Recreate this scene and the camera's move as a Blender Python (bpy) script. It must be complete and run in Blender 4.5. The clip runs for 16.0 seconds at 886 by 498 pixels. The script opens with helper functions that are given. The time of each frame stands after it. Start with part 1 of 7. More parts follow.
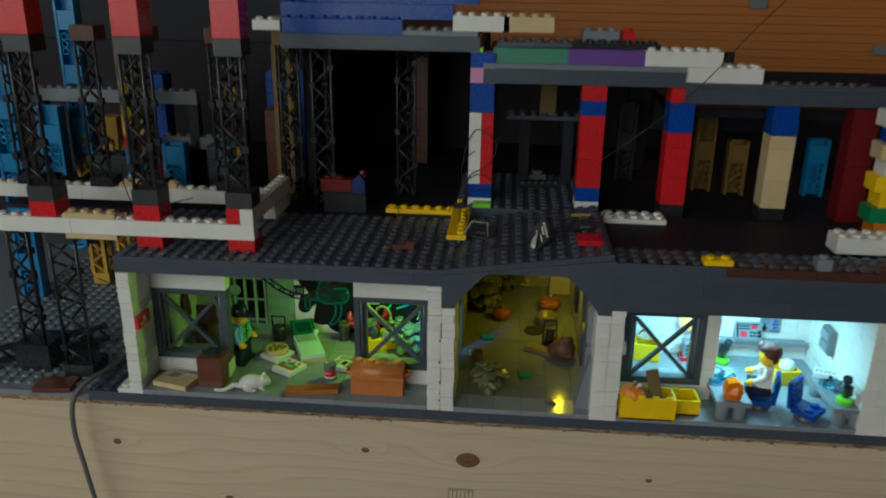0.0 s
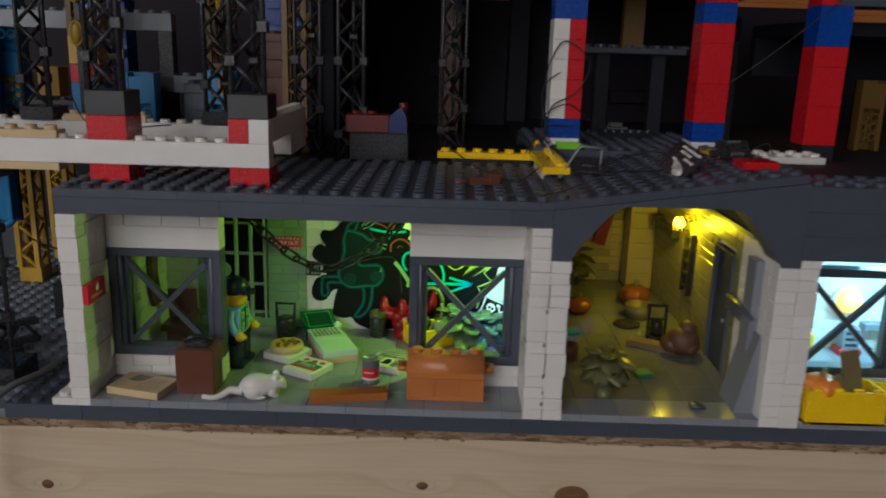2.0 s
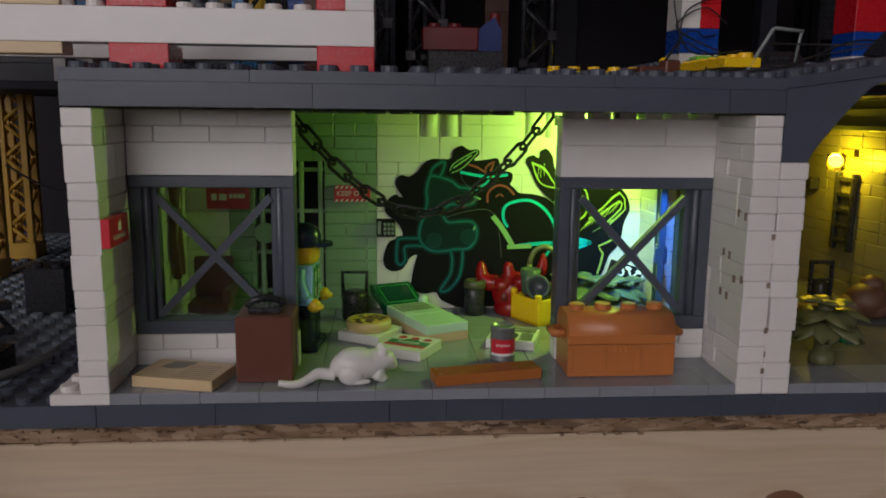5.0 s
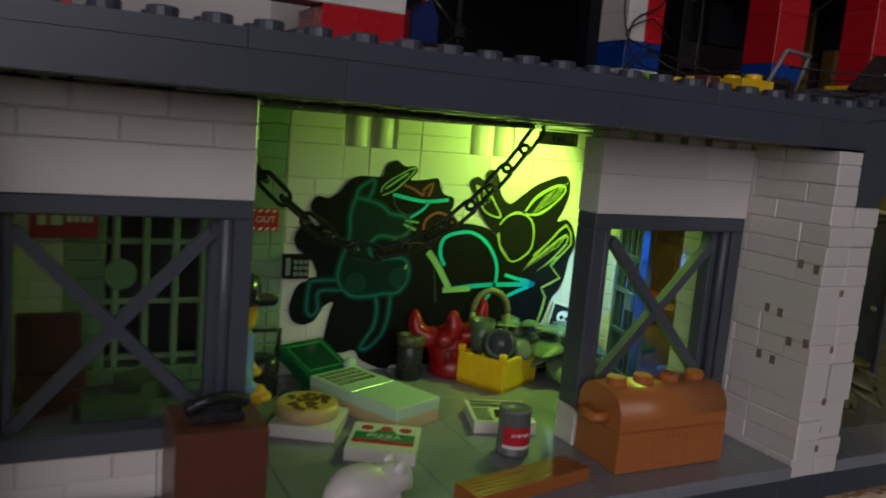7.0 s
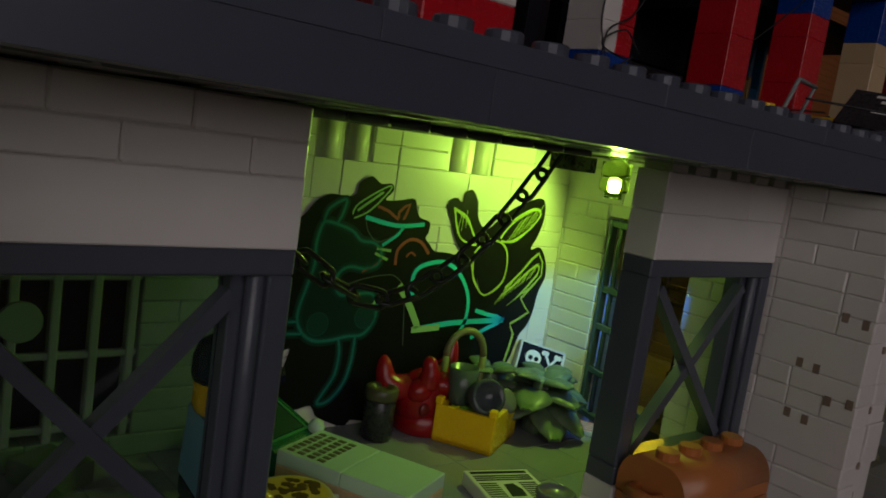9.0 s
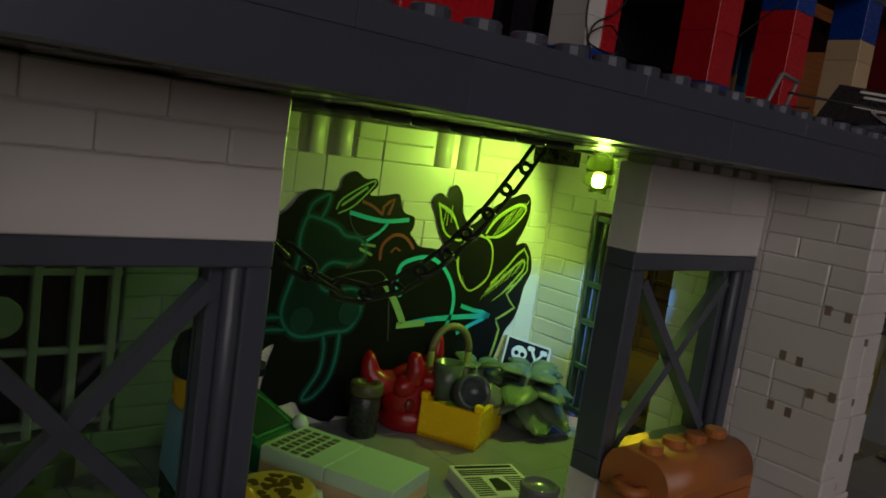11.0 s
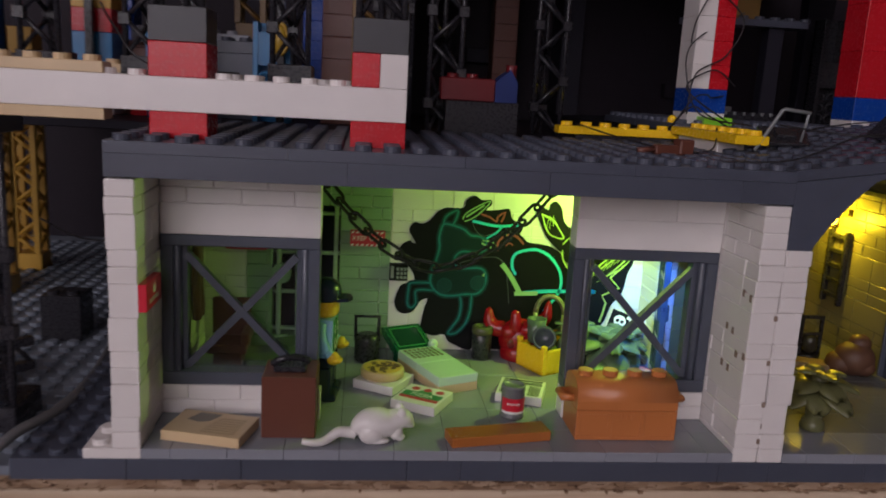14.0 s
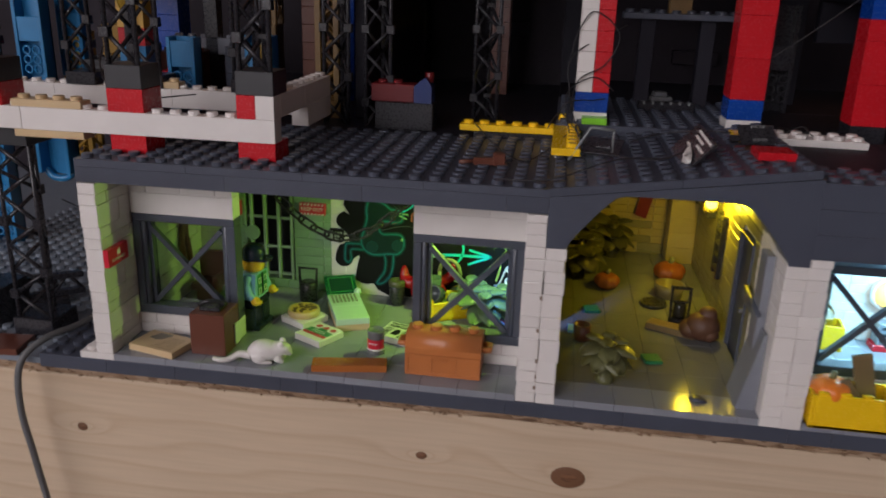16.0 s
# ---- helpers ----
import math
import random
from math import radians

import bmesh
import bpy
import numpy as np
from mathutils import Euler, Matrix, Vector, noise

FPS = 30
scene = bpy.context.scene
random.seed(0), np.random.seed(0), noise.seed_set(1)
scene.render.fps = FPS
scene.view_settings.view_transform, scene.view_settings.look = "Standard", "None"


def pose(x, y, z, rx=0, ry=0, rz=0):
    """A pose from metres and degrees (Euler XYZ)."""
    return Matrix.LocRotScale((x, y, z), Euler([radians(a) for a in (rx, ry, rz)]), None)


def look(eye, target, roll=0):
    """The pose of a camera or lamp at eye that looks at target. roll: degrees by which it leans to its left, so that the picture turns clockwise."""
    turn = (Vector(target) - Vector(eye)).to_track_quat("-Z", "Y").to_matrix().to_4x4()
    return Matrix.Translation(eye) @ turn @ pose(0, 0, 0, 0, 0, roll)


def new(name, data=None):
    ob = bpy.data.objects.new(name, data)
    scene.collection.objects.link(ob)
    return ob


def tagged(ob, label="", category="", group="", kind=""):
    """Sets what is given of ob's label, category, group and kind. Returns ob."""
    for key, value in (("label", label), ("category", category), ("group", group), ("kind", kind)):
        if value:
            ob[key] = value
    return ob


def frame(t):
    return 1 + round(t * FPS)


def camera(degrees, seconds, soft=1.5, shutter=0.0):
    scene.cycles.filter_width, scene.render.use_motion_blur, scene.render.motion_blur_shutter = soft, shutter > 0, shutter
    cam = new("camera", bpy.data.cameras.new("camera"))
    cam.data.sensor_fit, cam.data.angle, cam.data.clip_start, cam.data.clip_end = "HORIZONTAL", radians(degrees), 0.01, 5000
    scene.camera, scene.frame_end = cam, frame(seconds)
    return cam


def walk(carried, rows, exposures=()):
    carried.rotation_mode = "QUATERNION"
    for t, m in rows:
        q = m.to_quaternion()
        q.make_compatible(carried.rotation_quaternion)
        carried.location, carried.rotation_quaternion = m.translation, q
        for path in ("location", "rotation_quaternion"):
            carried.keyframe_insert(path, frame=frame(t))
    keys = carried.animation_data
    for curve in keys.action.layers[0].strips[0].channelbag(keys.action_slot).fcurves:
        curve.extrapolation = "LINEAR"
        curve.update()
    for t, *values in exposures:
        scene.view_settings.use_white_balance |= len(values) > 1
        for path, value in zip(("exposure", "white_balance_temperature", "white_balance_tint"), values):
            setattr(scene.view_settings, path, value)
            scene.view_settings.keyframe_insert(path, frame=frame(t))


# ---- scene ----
EXPOSURES = ((0, -1.53, 5950, -9), (1, -1.49, 6050, -5), (1.5, -1.50, 6100, -1), (2, -1.49, 6050, 7), (2.5, -1.42, 6000, 8), (3, -1.32, 6100, 10), (3.5, -1.25, 6200, 13), (4, -1.4, 6200, 13), (6.3, -1.92, 6100, 18), (7, -2.15, 6150, 16), (7.5, -2.2, 6100, 16), (8, -2.25, 6000, 13), (8.5, -2.7, 5900, 18), (9, -2.85, 6400, 18), (11.5, -2.7, 6600, 17), (12.2, -2.45, 6300, 14), (12.6, -2.39, 6000, 14), (13, -2.28, 6000, 22), (13.5, -1.7, 6100, 28), (14.5, -1.39, 6200, 22), (15, -1.28, 6200, 18), (16, -1.14, 6200, 18))
cam = camera(58.48, 16.0, soft=1.8, shutter=0.5)
walk(cam, [
    (0, look((0.23462, -0.41351, 0.24613), (0.21909, -0.22552, 0.17963), 0.82)),
    (0.5, look((0.22069, -0.36971, 0.21328), (0.20532, -0.18208, 0.14577), 0.80)),
    (1, look((0.20152, -0.34477, 0.19108), (0.18732, -0.15639, 0.12543), 0.78)),
    (1.5, look((0.18387, -0.32371, 0.16891), (0.17643, -0.13199, 0.11245), 1.10)),
    (2, look((0.16018, -0.29619, 0.14194), (0.15872, -0.10222, 0.09323), 1.65)),
    (2.5, look((0.13290, -0.27012, 0.11365), (0.13516, -0.07420, 0.07350), 1.49)),
    (3, look((0.12170, -0.25049, 0.10170), (0.12473, -0.05374, 0.06593), 0.54)),
    (3.5, look((0.11230, -0.23912, 0.09098), (0.11861, -0.04211, 0.05708), 0.03)),
    (4, look((0.10324, -0.22843, 0.08523), (0.11347, -0.03170, 0.05069), 0.24)),
    (6.3, look((0.05580, -0.16796, 0.07189), (0.10448, 0.02343, 0.04025), 2.96)),
    (6.5, look((0.04646, -0.15587, 0.07218), (0.10695, 0.03214, 0.04065), 3.43)),
    (7, look((0.02965, -0.12450, 0.07386), (0.11816, 0.05239, 0.04428), 4.85)),
    (7.5, look((0.03066, -0.10332, 0.07170), (0.13567, 0.06445, 0.04298), 5.85)),
    (8, look((0.01514, -0.08317, 0.06966), (0.13336, 0.07588, 0.04269), 7.20)),
    (8.5, look((0.01063, -0.06743, 0.06939), (0.13673, 0.08569, 0.04386), 8.15)),
    (9, look((0.01096, -0.06725, 0.07485), (0.13911, 0.08395, 0.04804), 8.33)),
    (9.2, look((0.01168, -0.06693, 0.07468), (0.14084, 0.08340, 0.04784), 8.26)),
    (11.3, look((0.01251, -0.06875, 0.07388), (0.14257, 0.08084, 0.04731), 8.22)),
    (11.5, look((0.01339, -0.06988, 0.07511), (0.14300, 0.08005, 0.04826), 8.42)),
    (12, look((0.01274, -0.07007, 0.07330), (0.14243, 0.07992, 0.04713), 8.26)),
    (12.5, look((0.01475, -0.07462, 0.07645), (0.13270, 0.08434, 0.04783), 7.46)),
    (12.7, look((0.02059, -0.09307, 0.08383), (0.12661, 0.07370, 0.05308), 6.81)),
    (13, look((0.03758, -0.13156, 0.09106), (0.11788, 0.04871, 0.05858), 6.10)),
    (13.5, look((0.05661, -0.17967, 0.09887), (0.10341, 0.01135, 0.06255), 4.78)),
    (14, look((0.07628, -0.21553, 0.10501), (0.09691, -0.02063, 0.06515), 3.19)),
    (14.5, look((0.10093, -0.24200, 0.11438), (0.10212, -0.04680, 0.07085), 2.18)),
    (15, look((0.13658, -0.26144, 0.12770), (0.12166, -0.06797, 0.07926), 1.72)),
    (15.5, look((0.17490, -0.26697, 0.13822), (0.15228, -0.07600, 0.08326), 1.48)),
    (16, look((0.20105, -0.28929, 0.15964), (0.17467, -0.10176, 0.09533), 1.84)),
], EXPOSURES)

# world and room light
world = bpy.data.worlds.new("evening")
scene.world = world
world.use_nodes = True
world.node_tree.nodes["Background"].inputs[0].default_value = (0.80, 0.86, 1.0, 1)
world.node_tree.nodes["Background"].inputs[1].default_value = 0.02


def lamp(name, kind, matrix, watts, colour, size=0.1, size_y=None):
    data = bpy.data.lights.new(name, kind)
    data.energy, data.color = watts, colour
    if kind == "AREA":
        data.size = size
        if size_y:
            data.shape, data.size_y = "RECTANGLE", size_y
    else:
        data.shadow_soft_size = size
    ob = new(name, data)
    ob.matrix_world = matrix
    return ob


# added, unseen soft light behind the camera, standing in for the room's light
lamp("added_front_light", "AREA", look((-0.70, -1.44, 0.62), (0.12, 0.0, 0.05)), 39.5, (1.0, 0.925, 0.885), 1.8, 1.0)
# the little lamps built into the model
green = lamp("green_lamp_light", "SPOT", look((0.1750, 0.0625, 0.0697), (0.1000, 0.0975, 0.0247)), 0.50, (0.53, 1.0, 0.10), 0.0022)
green.data.spot_size, green.data.spot_blend = radians(180), 0.35
lamp("alley_lamp_light", "POINT", pose(0.2795, 0.1076, 0.0582), 0.17, (1.0, 0.765, 0.010), 0.0022)
blue = lamp("blue_lamp_light", "SPOT", look((0.1810, 0.0345, 0.0560), (0.1895, 0.0800, 0.0180)), 0.50, (0.05, 0.25, 1.0), 0.0012)
blue.data.spot_size, blue.data.spot_blend = radians(54), 0.5
lamp("laboratory_lamp_light", "AREA", pose(0.372, 0.040, 0.0660), 0.54, (0.36, 0.81, 1.0), 0.05, 0.03)

MM = 0.001


def shader(name):
    m = bpy.data.materials.new(name)
    m.use_nodes = True
    return m, m.node_tree.nodes, m.node_tree.links, m.node_tree.nodes["Principled BSDF"]


MATS = {}


def plastic(name, rgb, rough=0.28, vary=0.10, scratch=0.5, gloss=0.5):
    """Moulded plastic: slight moulding unevenness, smudges and dust in the gloss."""
    if name in MATS:
        return MATS[name]
    m, n, l, p = shader(name)
    co = n.new("ShaderNodeTexCoord")
    info = n.new("ShaderNodeObjectInfo")
    big, fine = n.new("ShaderNodeTexNoise"), n.new("ShaderNodeTexNoise")
    big.inputs["Scale"].default_value, big.inputs["Detail"].default_value = 90.0, 3.0
    fine.inputs["Scale"].default_value, fine.inputs["Detail"].default_value = 900.0, 4.0
    for t in (big, fine):
        l.new(co.outputs["Object"], t.inputs["Vector"])
    add = n.new("ShaderNodeMath"); add.operation = "MULTIPLY_ADD"
    l.new(info.outputs["Random"], add.inputs[0]); add.inputs[1].default_value = 0.6
    l.new(big.outputs["Fac"], add.inputs[2])
    ramp = n.new("ShaderNodeMapRange")
    ramp.inputs["From Min"].default_value, ramp.inputs["From Max"].default_value = 0.3, 1.3
    ramp.inputs["To Min"].default_value, ramp.inputs["To Max"].default_value = 1.0 - vary, 1.0 + vary
    l.new(add.outputs[0], ramp.inputs["Value"])
    col = n.new("ShaderNodeHueSaturation")
    col.inputs["Color"].default_value = (*rgb, 1)
    l.new(ramp.outputs[0], col.inputs["Value"])
    l.new(col.outputs[0], p.inputs["Base Color"])
    rr = n.new("ShaderNodeMapRange")
    rr.inputs["To Min"].default_value, rr.inputs["To Max"].default_value = rough * 0.86, rough * 1.2
    l.new(fine.outputs["Fac"], rr.inputs["Value"])
    l.new(rr.outputs[0], p.inputs["Roughness"])
    bump = n.new("ShaderNodeBump")
    bump.inputs["Strength"].default_value, bump.inputs["Distance"].default_value = 0.05 * scratch, 0.0003
    l.new(big.outputs["Fac"], bump.inputs["Height"])
    l.new(bump.outputs[0], p.inputs["Normal"])
    p.inputs["IOR"].default_value = 1.52
    p.inputs["Specular IOR Level"].default_value = gloss
    MATS[name] = m
    return m


def clear(name, rgb, rough=0.06, ior=1.45):
    if name in MATS:
        return MATS[name]
    m, n, l, p = shader(name)
    p.inputs["Base Color"].default_value = (*rgb, 1)
    p.inputs["Transmission Weight"].default_value = 1.0
    p.inputs["Roughness"].default_value, p.inputs["IOR"].default_value = rough, ior
    MATS[name] = m
    return m


def glow(name, rgb, strength):
    m, n, l, p = shader(name)
    p.inputs["Base Color"].default_value = (*rgb, 1)
    p.inputs["Emission Color"].default_value = (*rgb, 1)
    p.inputs["Emission Strength"].default_value = strength
    MATS[name] = m
    return m


def timber(name, light, dark, scale=1.0, knots=(), across=88.0):
    """Sawn wood with the grain along x: growth lines that bend round the knots (x, z, size), fibre and a soft bump."""
    m, n, l, p = shader(name)

    def math_node(op, a, b):
        k = n.new("ShaderNodeMath"); k.operation = op
        for i, v in enumerate((a, b)):
            if isinstance(v, (int, float)):
                k.inputs[i].default_value = v
            else:
                l.new(v, k.inputs[i])
        return k.outputs[0]

    co = n.new("ShaderNodeTexCoord")
    mp = n.new("ShaderNodeMapping")
    mp.inputs["Scale"].default_value = (2.4 * scale, 9.0 * scale, 13.0 * scale)
    l.new(co.outputs["Object"], mp.inputs["Vector"])
    drift = n.new("ShaderNodeTexNoise")
    drift.inputs["Scale"].default_value, drift.inputs["Detail"].default_value, drift.inputs["Distortion"].default_value = 1.6, 2.0, 0.5
    l.new(mp.outputs[0], drift.inputs["Vector"])
    sep = n.new("ShaderNodeSeparateXYZ")
    l.new(co.outputs["Object"], sep.inputs[0])
    lines = math_node("ADD", math_node("MULTIPLY", sep.outputs["Z"], across * scale), math_node("MULTIPLY", drift.outputs["Fac"], 4.0))
    for kx, kz, size in knots:
        off = n.new("ShaderNodeVectorMath"); off.operation = "SUBTRACT"
        l.new(co.outputs["Object"], off.inputs[0]); off.inputs[1].default_value = (kx, 0, kz)
        squeeze = n.new("ShaderNodeVectorMath"); squeeze.operation = "MULTIPLY"
        l.new(off.outputs[0], squeeze.inputs[0]); squeeze.inputs[1].default_value = (1 / (4.2 * size), 0, 1 / (1.5 * size))
        far = n.new("ShaderNodeVectorMath"); far.operation = "LENGTH"
        l.new(squeeze.outputs[0], far.inputs[0])
        pull = math_node("DIVIDE", 1.3, math_node("ADD", math_node("MULTIPLY", far.outputs["Value"], far.outputs["Value"]), 0.55))
        lines = math_node("ADD", lines, pull)
    frac = math_node("FRACT", lines, 0.0)
    mp2 = n.new("ShaderNodeMapping")
    mp2.inputs["Scale"].default_value = (14.0 * scale, 220.0 * scale, 330.0 * scale)
    l.new(co.outputs["Object"], mp2.inputs["Vector"])
    fibre = n.new("ShaderNodeTexNoise")
    fibre.inputs["Scale"].default_value, fibre.inputs["Detail"].default_value = 2.0, 4.0
    l.new(mp2.outputs[0], fibre.inputs["Vector"])
    ramp = n.new("ShaderNodeValToRGB")
    els = ramp.color_ramp.elements
    els[0].position, els[0].color = 0.0, (*light, 1)
    els[1].position, els[1].color = 1.0, (*light, 1)
    mid = els.new(0.62); mid.color = (*[a * 0.75 + b * 0.25 for a, b in zip(light, dark)], 1)
    late = els.new(0.86); late.color = (*dark, 1)
    l.new(frac, ramp.inputs[0])
    stain = n.new("ShaderNodeTexNoise")
    stain.inputs["Scale"].default_value, stain.inputs["Detail"].default_value = 7.0, 2.0
    l.new(co.outputs["Object"], stain.inputs["Vector"])
    tone = math_node("ADD", math_node("MULTIPLY", fibre.outputs["Fac"], 0.22), math_node("MULTIPLY", stain.outputs["Fac"], 0.24))
    hs = n.new("ShaderNodeHueSaturation")
    l.new(math_node("ADD", tone, 0.79), hs.inputs["Value"])
    l.new(ramp.outputs[0], hs.inputs["Color"])
    l.new(hs.outputs[0], p.inputs["Base Color"])
    p.inputs["Roughness"].default_value = 0.6
    bump = n.new("ShaderNodeBump")
    bump.inputs["Strength"].default_value, bump.inputs["Distance"].default_value = 0.22, 0.0006
    l.new(fibre.outputs["Fac"], bump.inputs["Height"])
    l.new(bump.outputs[0], p.inputs["Normal"])
    MATS[name] = m
    return m


def speckle(name, stops, scale, rough=0.8, bump_mm=0.8):
    """Pressed chips, plaster or cloth: a cell pattern in several colours."""
    m, n, l, p = shader(name)
    co = n.new("ShaderNodeTexCoord")
    vor = n.new("ShaderNodeTexVoronoi"); vor.inputs["Scale"].default_value = scale
    noi = n.new("ShaderNodeTexNoise"); noi.inputs["Scale"].default_value = scale * 0.4
    noi.inputs["Detail"].default_value = 5.0
    mp = n.new("ShaderNodeMapping"); mp.inputs["Scale"].default_value = (0.45, 1.0, 1.6)
    l.new(co.outputs["Object"], mp.inputs["Vector"])
    l.new(mp.outputs[0], vor.inputs["Vector"]); l.new(mp.outputs[0], noi.inputs["Vector"])
    bw = n.new("ShaderNodeRGBToBW"); l.new(vor.outputs["Color"], bw.inputs[0])
    add = n.new("ShaderNodeMath"); add.operation = "ADD"
    l.new(bw.outputs[0], add.inputs[0]); l.new(noi.outputs["Fac"], add.inputs[1])
    half = n.new("ShaderNodeMath"); half.operation = "MULTIPLY"; half.inputs[1].default_value = 0.5
    l.new(add.outputs[0], half.inputs[0])
    ramp = n.new("ShaderNodeValToRGB")
    els = ramp.color_ramp.elements
    while len(els) < len(stops):
        els.new(0.5)
    for e, (pos, c) in zip(els, stops):
        e.position, e.color = pos, (*c, 1)
    l.new(half.outputs[0], ramp.inputs[0]); l.new(ramp.outputs[0], p.inputs["Base Color"])
    p.inputs["Roughness"].default_value = rough
    bump = n.new("ShaderNodeBump")
    bump.inputs["Strength"].default_value, bump.inputs["Distance"].default_value = 0.6, bump_mm * MM
    l.new(half.outputs[0], bump.inputs["Height"]); l.new(bump.outputs[0], p.inputs["Normal"])
    MATS[name] = m
    return m


WHITE = plastic("white_plastic", (0.74, 0.71, 0.68), 0.33, 0.06)
DGREY = plastic("dark_bluish_grey_plastic", (0.064, 0.074, 0.102), 0.34)
LGREY = plastic("light_bluish_grey_plastic", (0.215, 0.23, 0.265), 0.20)
MGREY = plastic("frame_grey_plastic", (0.072, 0.083, 0.108), 0.30)
TILE = plastic("tile_grey_plastic", (0.25, 0.265, 0.30), 0.11, 0.05, 0.15)
SHINY = plastic("shiny_dark_grey_plastic", (0.13, 0.14, 0.15), 0.13, 0.08, 0.2)
SAND = plastic("sand_green_plastic", (0.235, 0.365, 0.225), 0.28)
BLACK = plastic("black_plastic", (0.021, 0.021, 0.026), 0.27)
# the hall's darkness is put into these near-black, low-gloss colours
HALL = plastic("matte_shade_black_plastic", (0.014, 0.0135, 0.022), 0.6, gloss=0.25)
HALL_BROWN = plastic("hall_shade_brown_plastic", (0.017, 0.013, 0.019), 0.6, gloss=0.2)
RED = plastic("red_plastic", (0.55, 0.010, 0.018), 0.26)
# alley wall colour with shade and lamp tint put into it
SHADED_KHAKI = plastic("khaki_alley_shade_plastic", (0.22, 0.20, 0.085), 0.32)
# bright orange darkened to put the alley's shade on the pumpkins
SHADED_ORANGE = plastic("shaded_orange_plastic", (0.25, 0.07, 0.014), 0.2)
# the far alley bushes carry their shade in this darker olive
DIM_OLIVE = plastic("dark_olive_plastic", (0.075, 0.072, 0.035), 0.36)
# alley end bricks and floor tiles: yellow lamplight and shade in the colour
LAMPLIT_TAN = plastic("lamplit_tan_plastic", (0.40, 0.32, 0.10), 0.30)
SHADED_TILE = plastic("shaded_alley_tile_plastic", (0.155, 0.16, 0.16), 0.12, 0.06, 0.15)
DARK_RED = plastic("dark_red_plastic", (0.15, 0.008, 0.011), 0.3)
# gold and azure again, with the hall's shade put into the colour
SHADED_GOLD = plastic("shaded_gold_plastic", (0.16, 0.088, 0.015), 0.4)
SHADED_AZURE = plastic("shaded_azure_plastic", (0.012, 0.09, 0.18), 0.35)
BLUE = plastic("blue_plastic", (0.003, 0.052, 0.33), 0.26)
YELLOW = plastic("yellow_plastic", (0.92, 0.58, 0.006), 0.26)
TAN = plastic("tan_plastic", (0.62, 0.46, 0.26), 0.30)
GOLD = plastic("pearl_gold_plastic", (0.60, 0.35, 0.045), 0.38)
AZURE = plastic("azure_plastic", (0.02, 0.19, 0.42), 0.30)
BROWN = plastic("reddish_brown_plastic", (0.13, 0.045, 0.028), 0.30)
DARK_BROWN = plastic("dark_brown_plastic_plate", (0.075, 0.028, 0.021), 0.34)
NOUGAT = plastic("dark_orange_plastic", (0.50, 0.17, 0.048), 0.30)
PLANKC = plastic("wood_print_plastic", (0.40, 0.13, 0.03), 0.17)
ORANGE = plastic("bright_orange_plastic", (0.80, 0.21, 0.02), 0.28)
OLIVE = plastic("olive_green_plastic", (0.16, 0.165, 0.065), 0.36)
LEAF = plastic("grey_green_plastic", (0.115, 0.165, 0.10), 0.38)
GREEN = plastic("dark_green_plastic", (0.02, 0.20, 0.08), 0.28)
LIME = plastic("lime_plastic", (0.22, 0.62, 0.03), 0.28)
PURPLE = plastic("purple_plastic", (0.15, 0.06, 0.30), 0.30)
SEA = plastic("sea_green_plastic", (0.07, 0.24, 0.16), 0.30)
PINK = plastic("pink_plastic", (0.66, 0.28, 0.50), 0.30)
SILVER = plastic("flat_silver_plastic", (0.15, 0.155, 0.16), 0.24)
PRINT_WHITE = plastic("white_print", (0.78, 0.77, 0.74), 0.35)
PRINT_RED = plastic("red_print", (0.58, 0.02, 0.04), 0.3)
PRINT_BLACK = plastic("black_print", (0.006, 0.006, 0.007), 0.5, gloss=0.12)
PRINT_TEAL = plastic("teal_print", (0.01, 0.50, 0.66), 0.5, gloss=0.12)
PRINT_LIME = plastic("lime_print", (0.42, 0.55, 0.12), 0.5, gloss=0.12)
PRINT_GREEN = plastic("green_print", (0.03, 0.22, 0.07), 0.35)
PRINT_GREY = plastic("grey_print", (0.22, 0.24, 0.24), 0.35)
FLESH = plastic("bright_yellow_plastic", (0.82, 0.50, 0.02), 0.26)
SKYBLUE = plastic("light_blue_plastic", (0.24, 0.50, 0.72), 0.30)
RUBBER = plastic("black_cable_sheath", (0.014, 0.014, 0.016), 0.45)
GREYCABLE = plastic("grey_cable_sheath", (0.14, 0.145, 0.15), 0.5)
KNOTS = ((217, -45.3, 7.6, 5.4), (151.7, -42.4, 2.6, 1.9), (-12.5, -47.4, 2.7, 2.2), (330, -52, 2.2, 1.4), (60, -86, 3, 2))
PINE = timber("pine_wood", (0.60, 0.475, 0.335), (0.545, 0.41, 0.275), 1.0, [((x - 150) * MM, (z + 760) * MM, a * MM) for x, z, a, b in KNOTS])
KNOT = timber("pine_knot", (0.22, 0.10, 0.045), (0.09, 0.04, 0.02), 5.0)
CHIP = speckle("chipboard", ((0.25, (0.10, 0.055, 0.03)), (0.45, (0.30, 0.19, 0.11)), (0.7, (0.46, 0.33, 0.22))), 420.0)
PLASTER = speckle("painted_plaster", ((0.2, (0.42, 0.41, 0.40)), (0.8, (0.50, 0.49, 0.48))), 60.0, 0.9, 0.3)
SLATC = timber("orange_stained_wood", (0.44, 0.155, 0.035), (0.39, 0.13, 0.028), 1.4)
FLOORWOOD = timber("neutral_floor_wood", (0.30, 0.27, 0.235), (0.25, 0.22, 0.19), 0.6)
# grey tint is added to dim what lies behind the pane
GLASS = clear("window_glass", (0.66, 0.72, 0.72), 0.03)
CLEAR_GREEN = clear("clear_yellow_green_plastic", (0.80, 1.0, 0.25), 0.05)
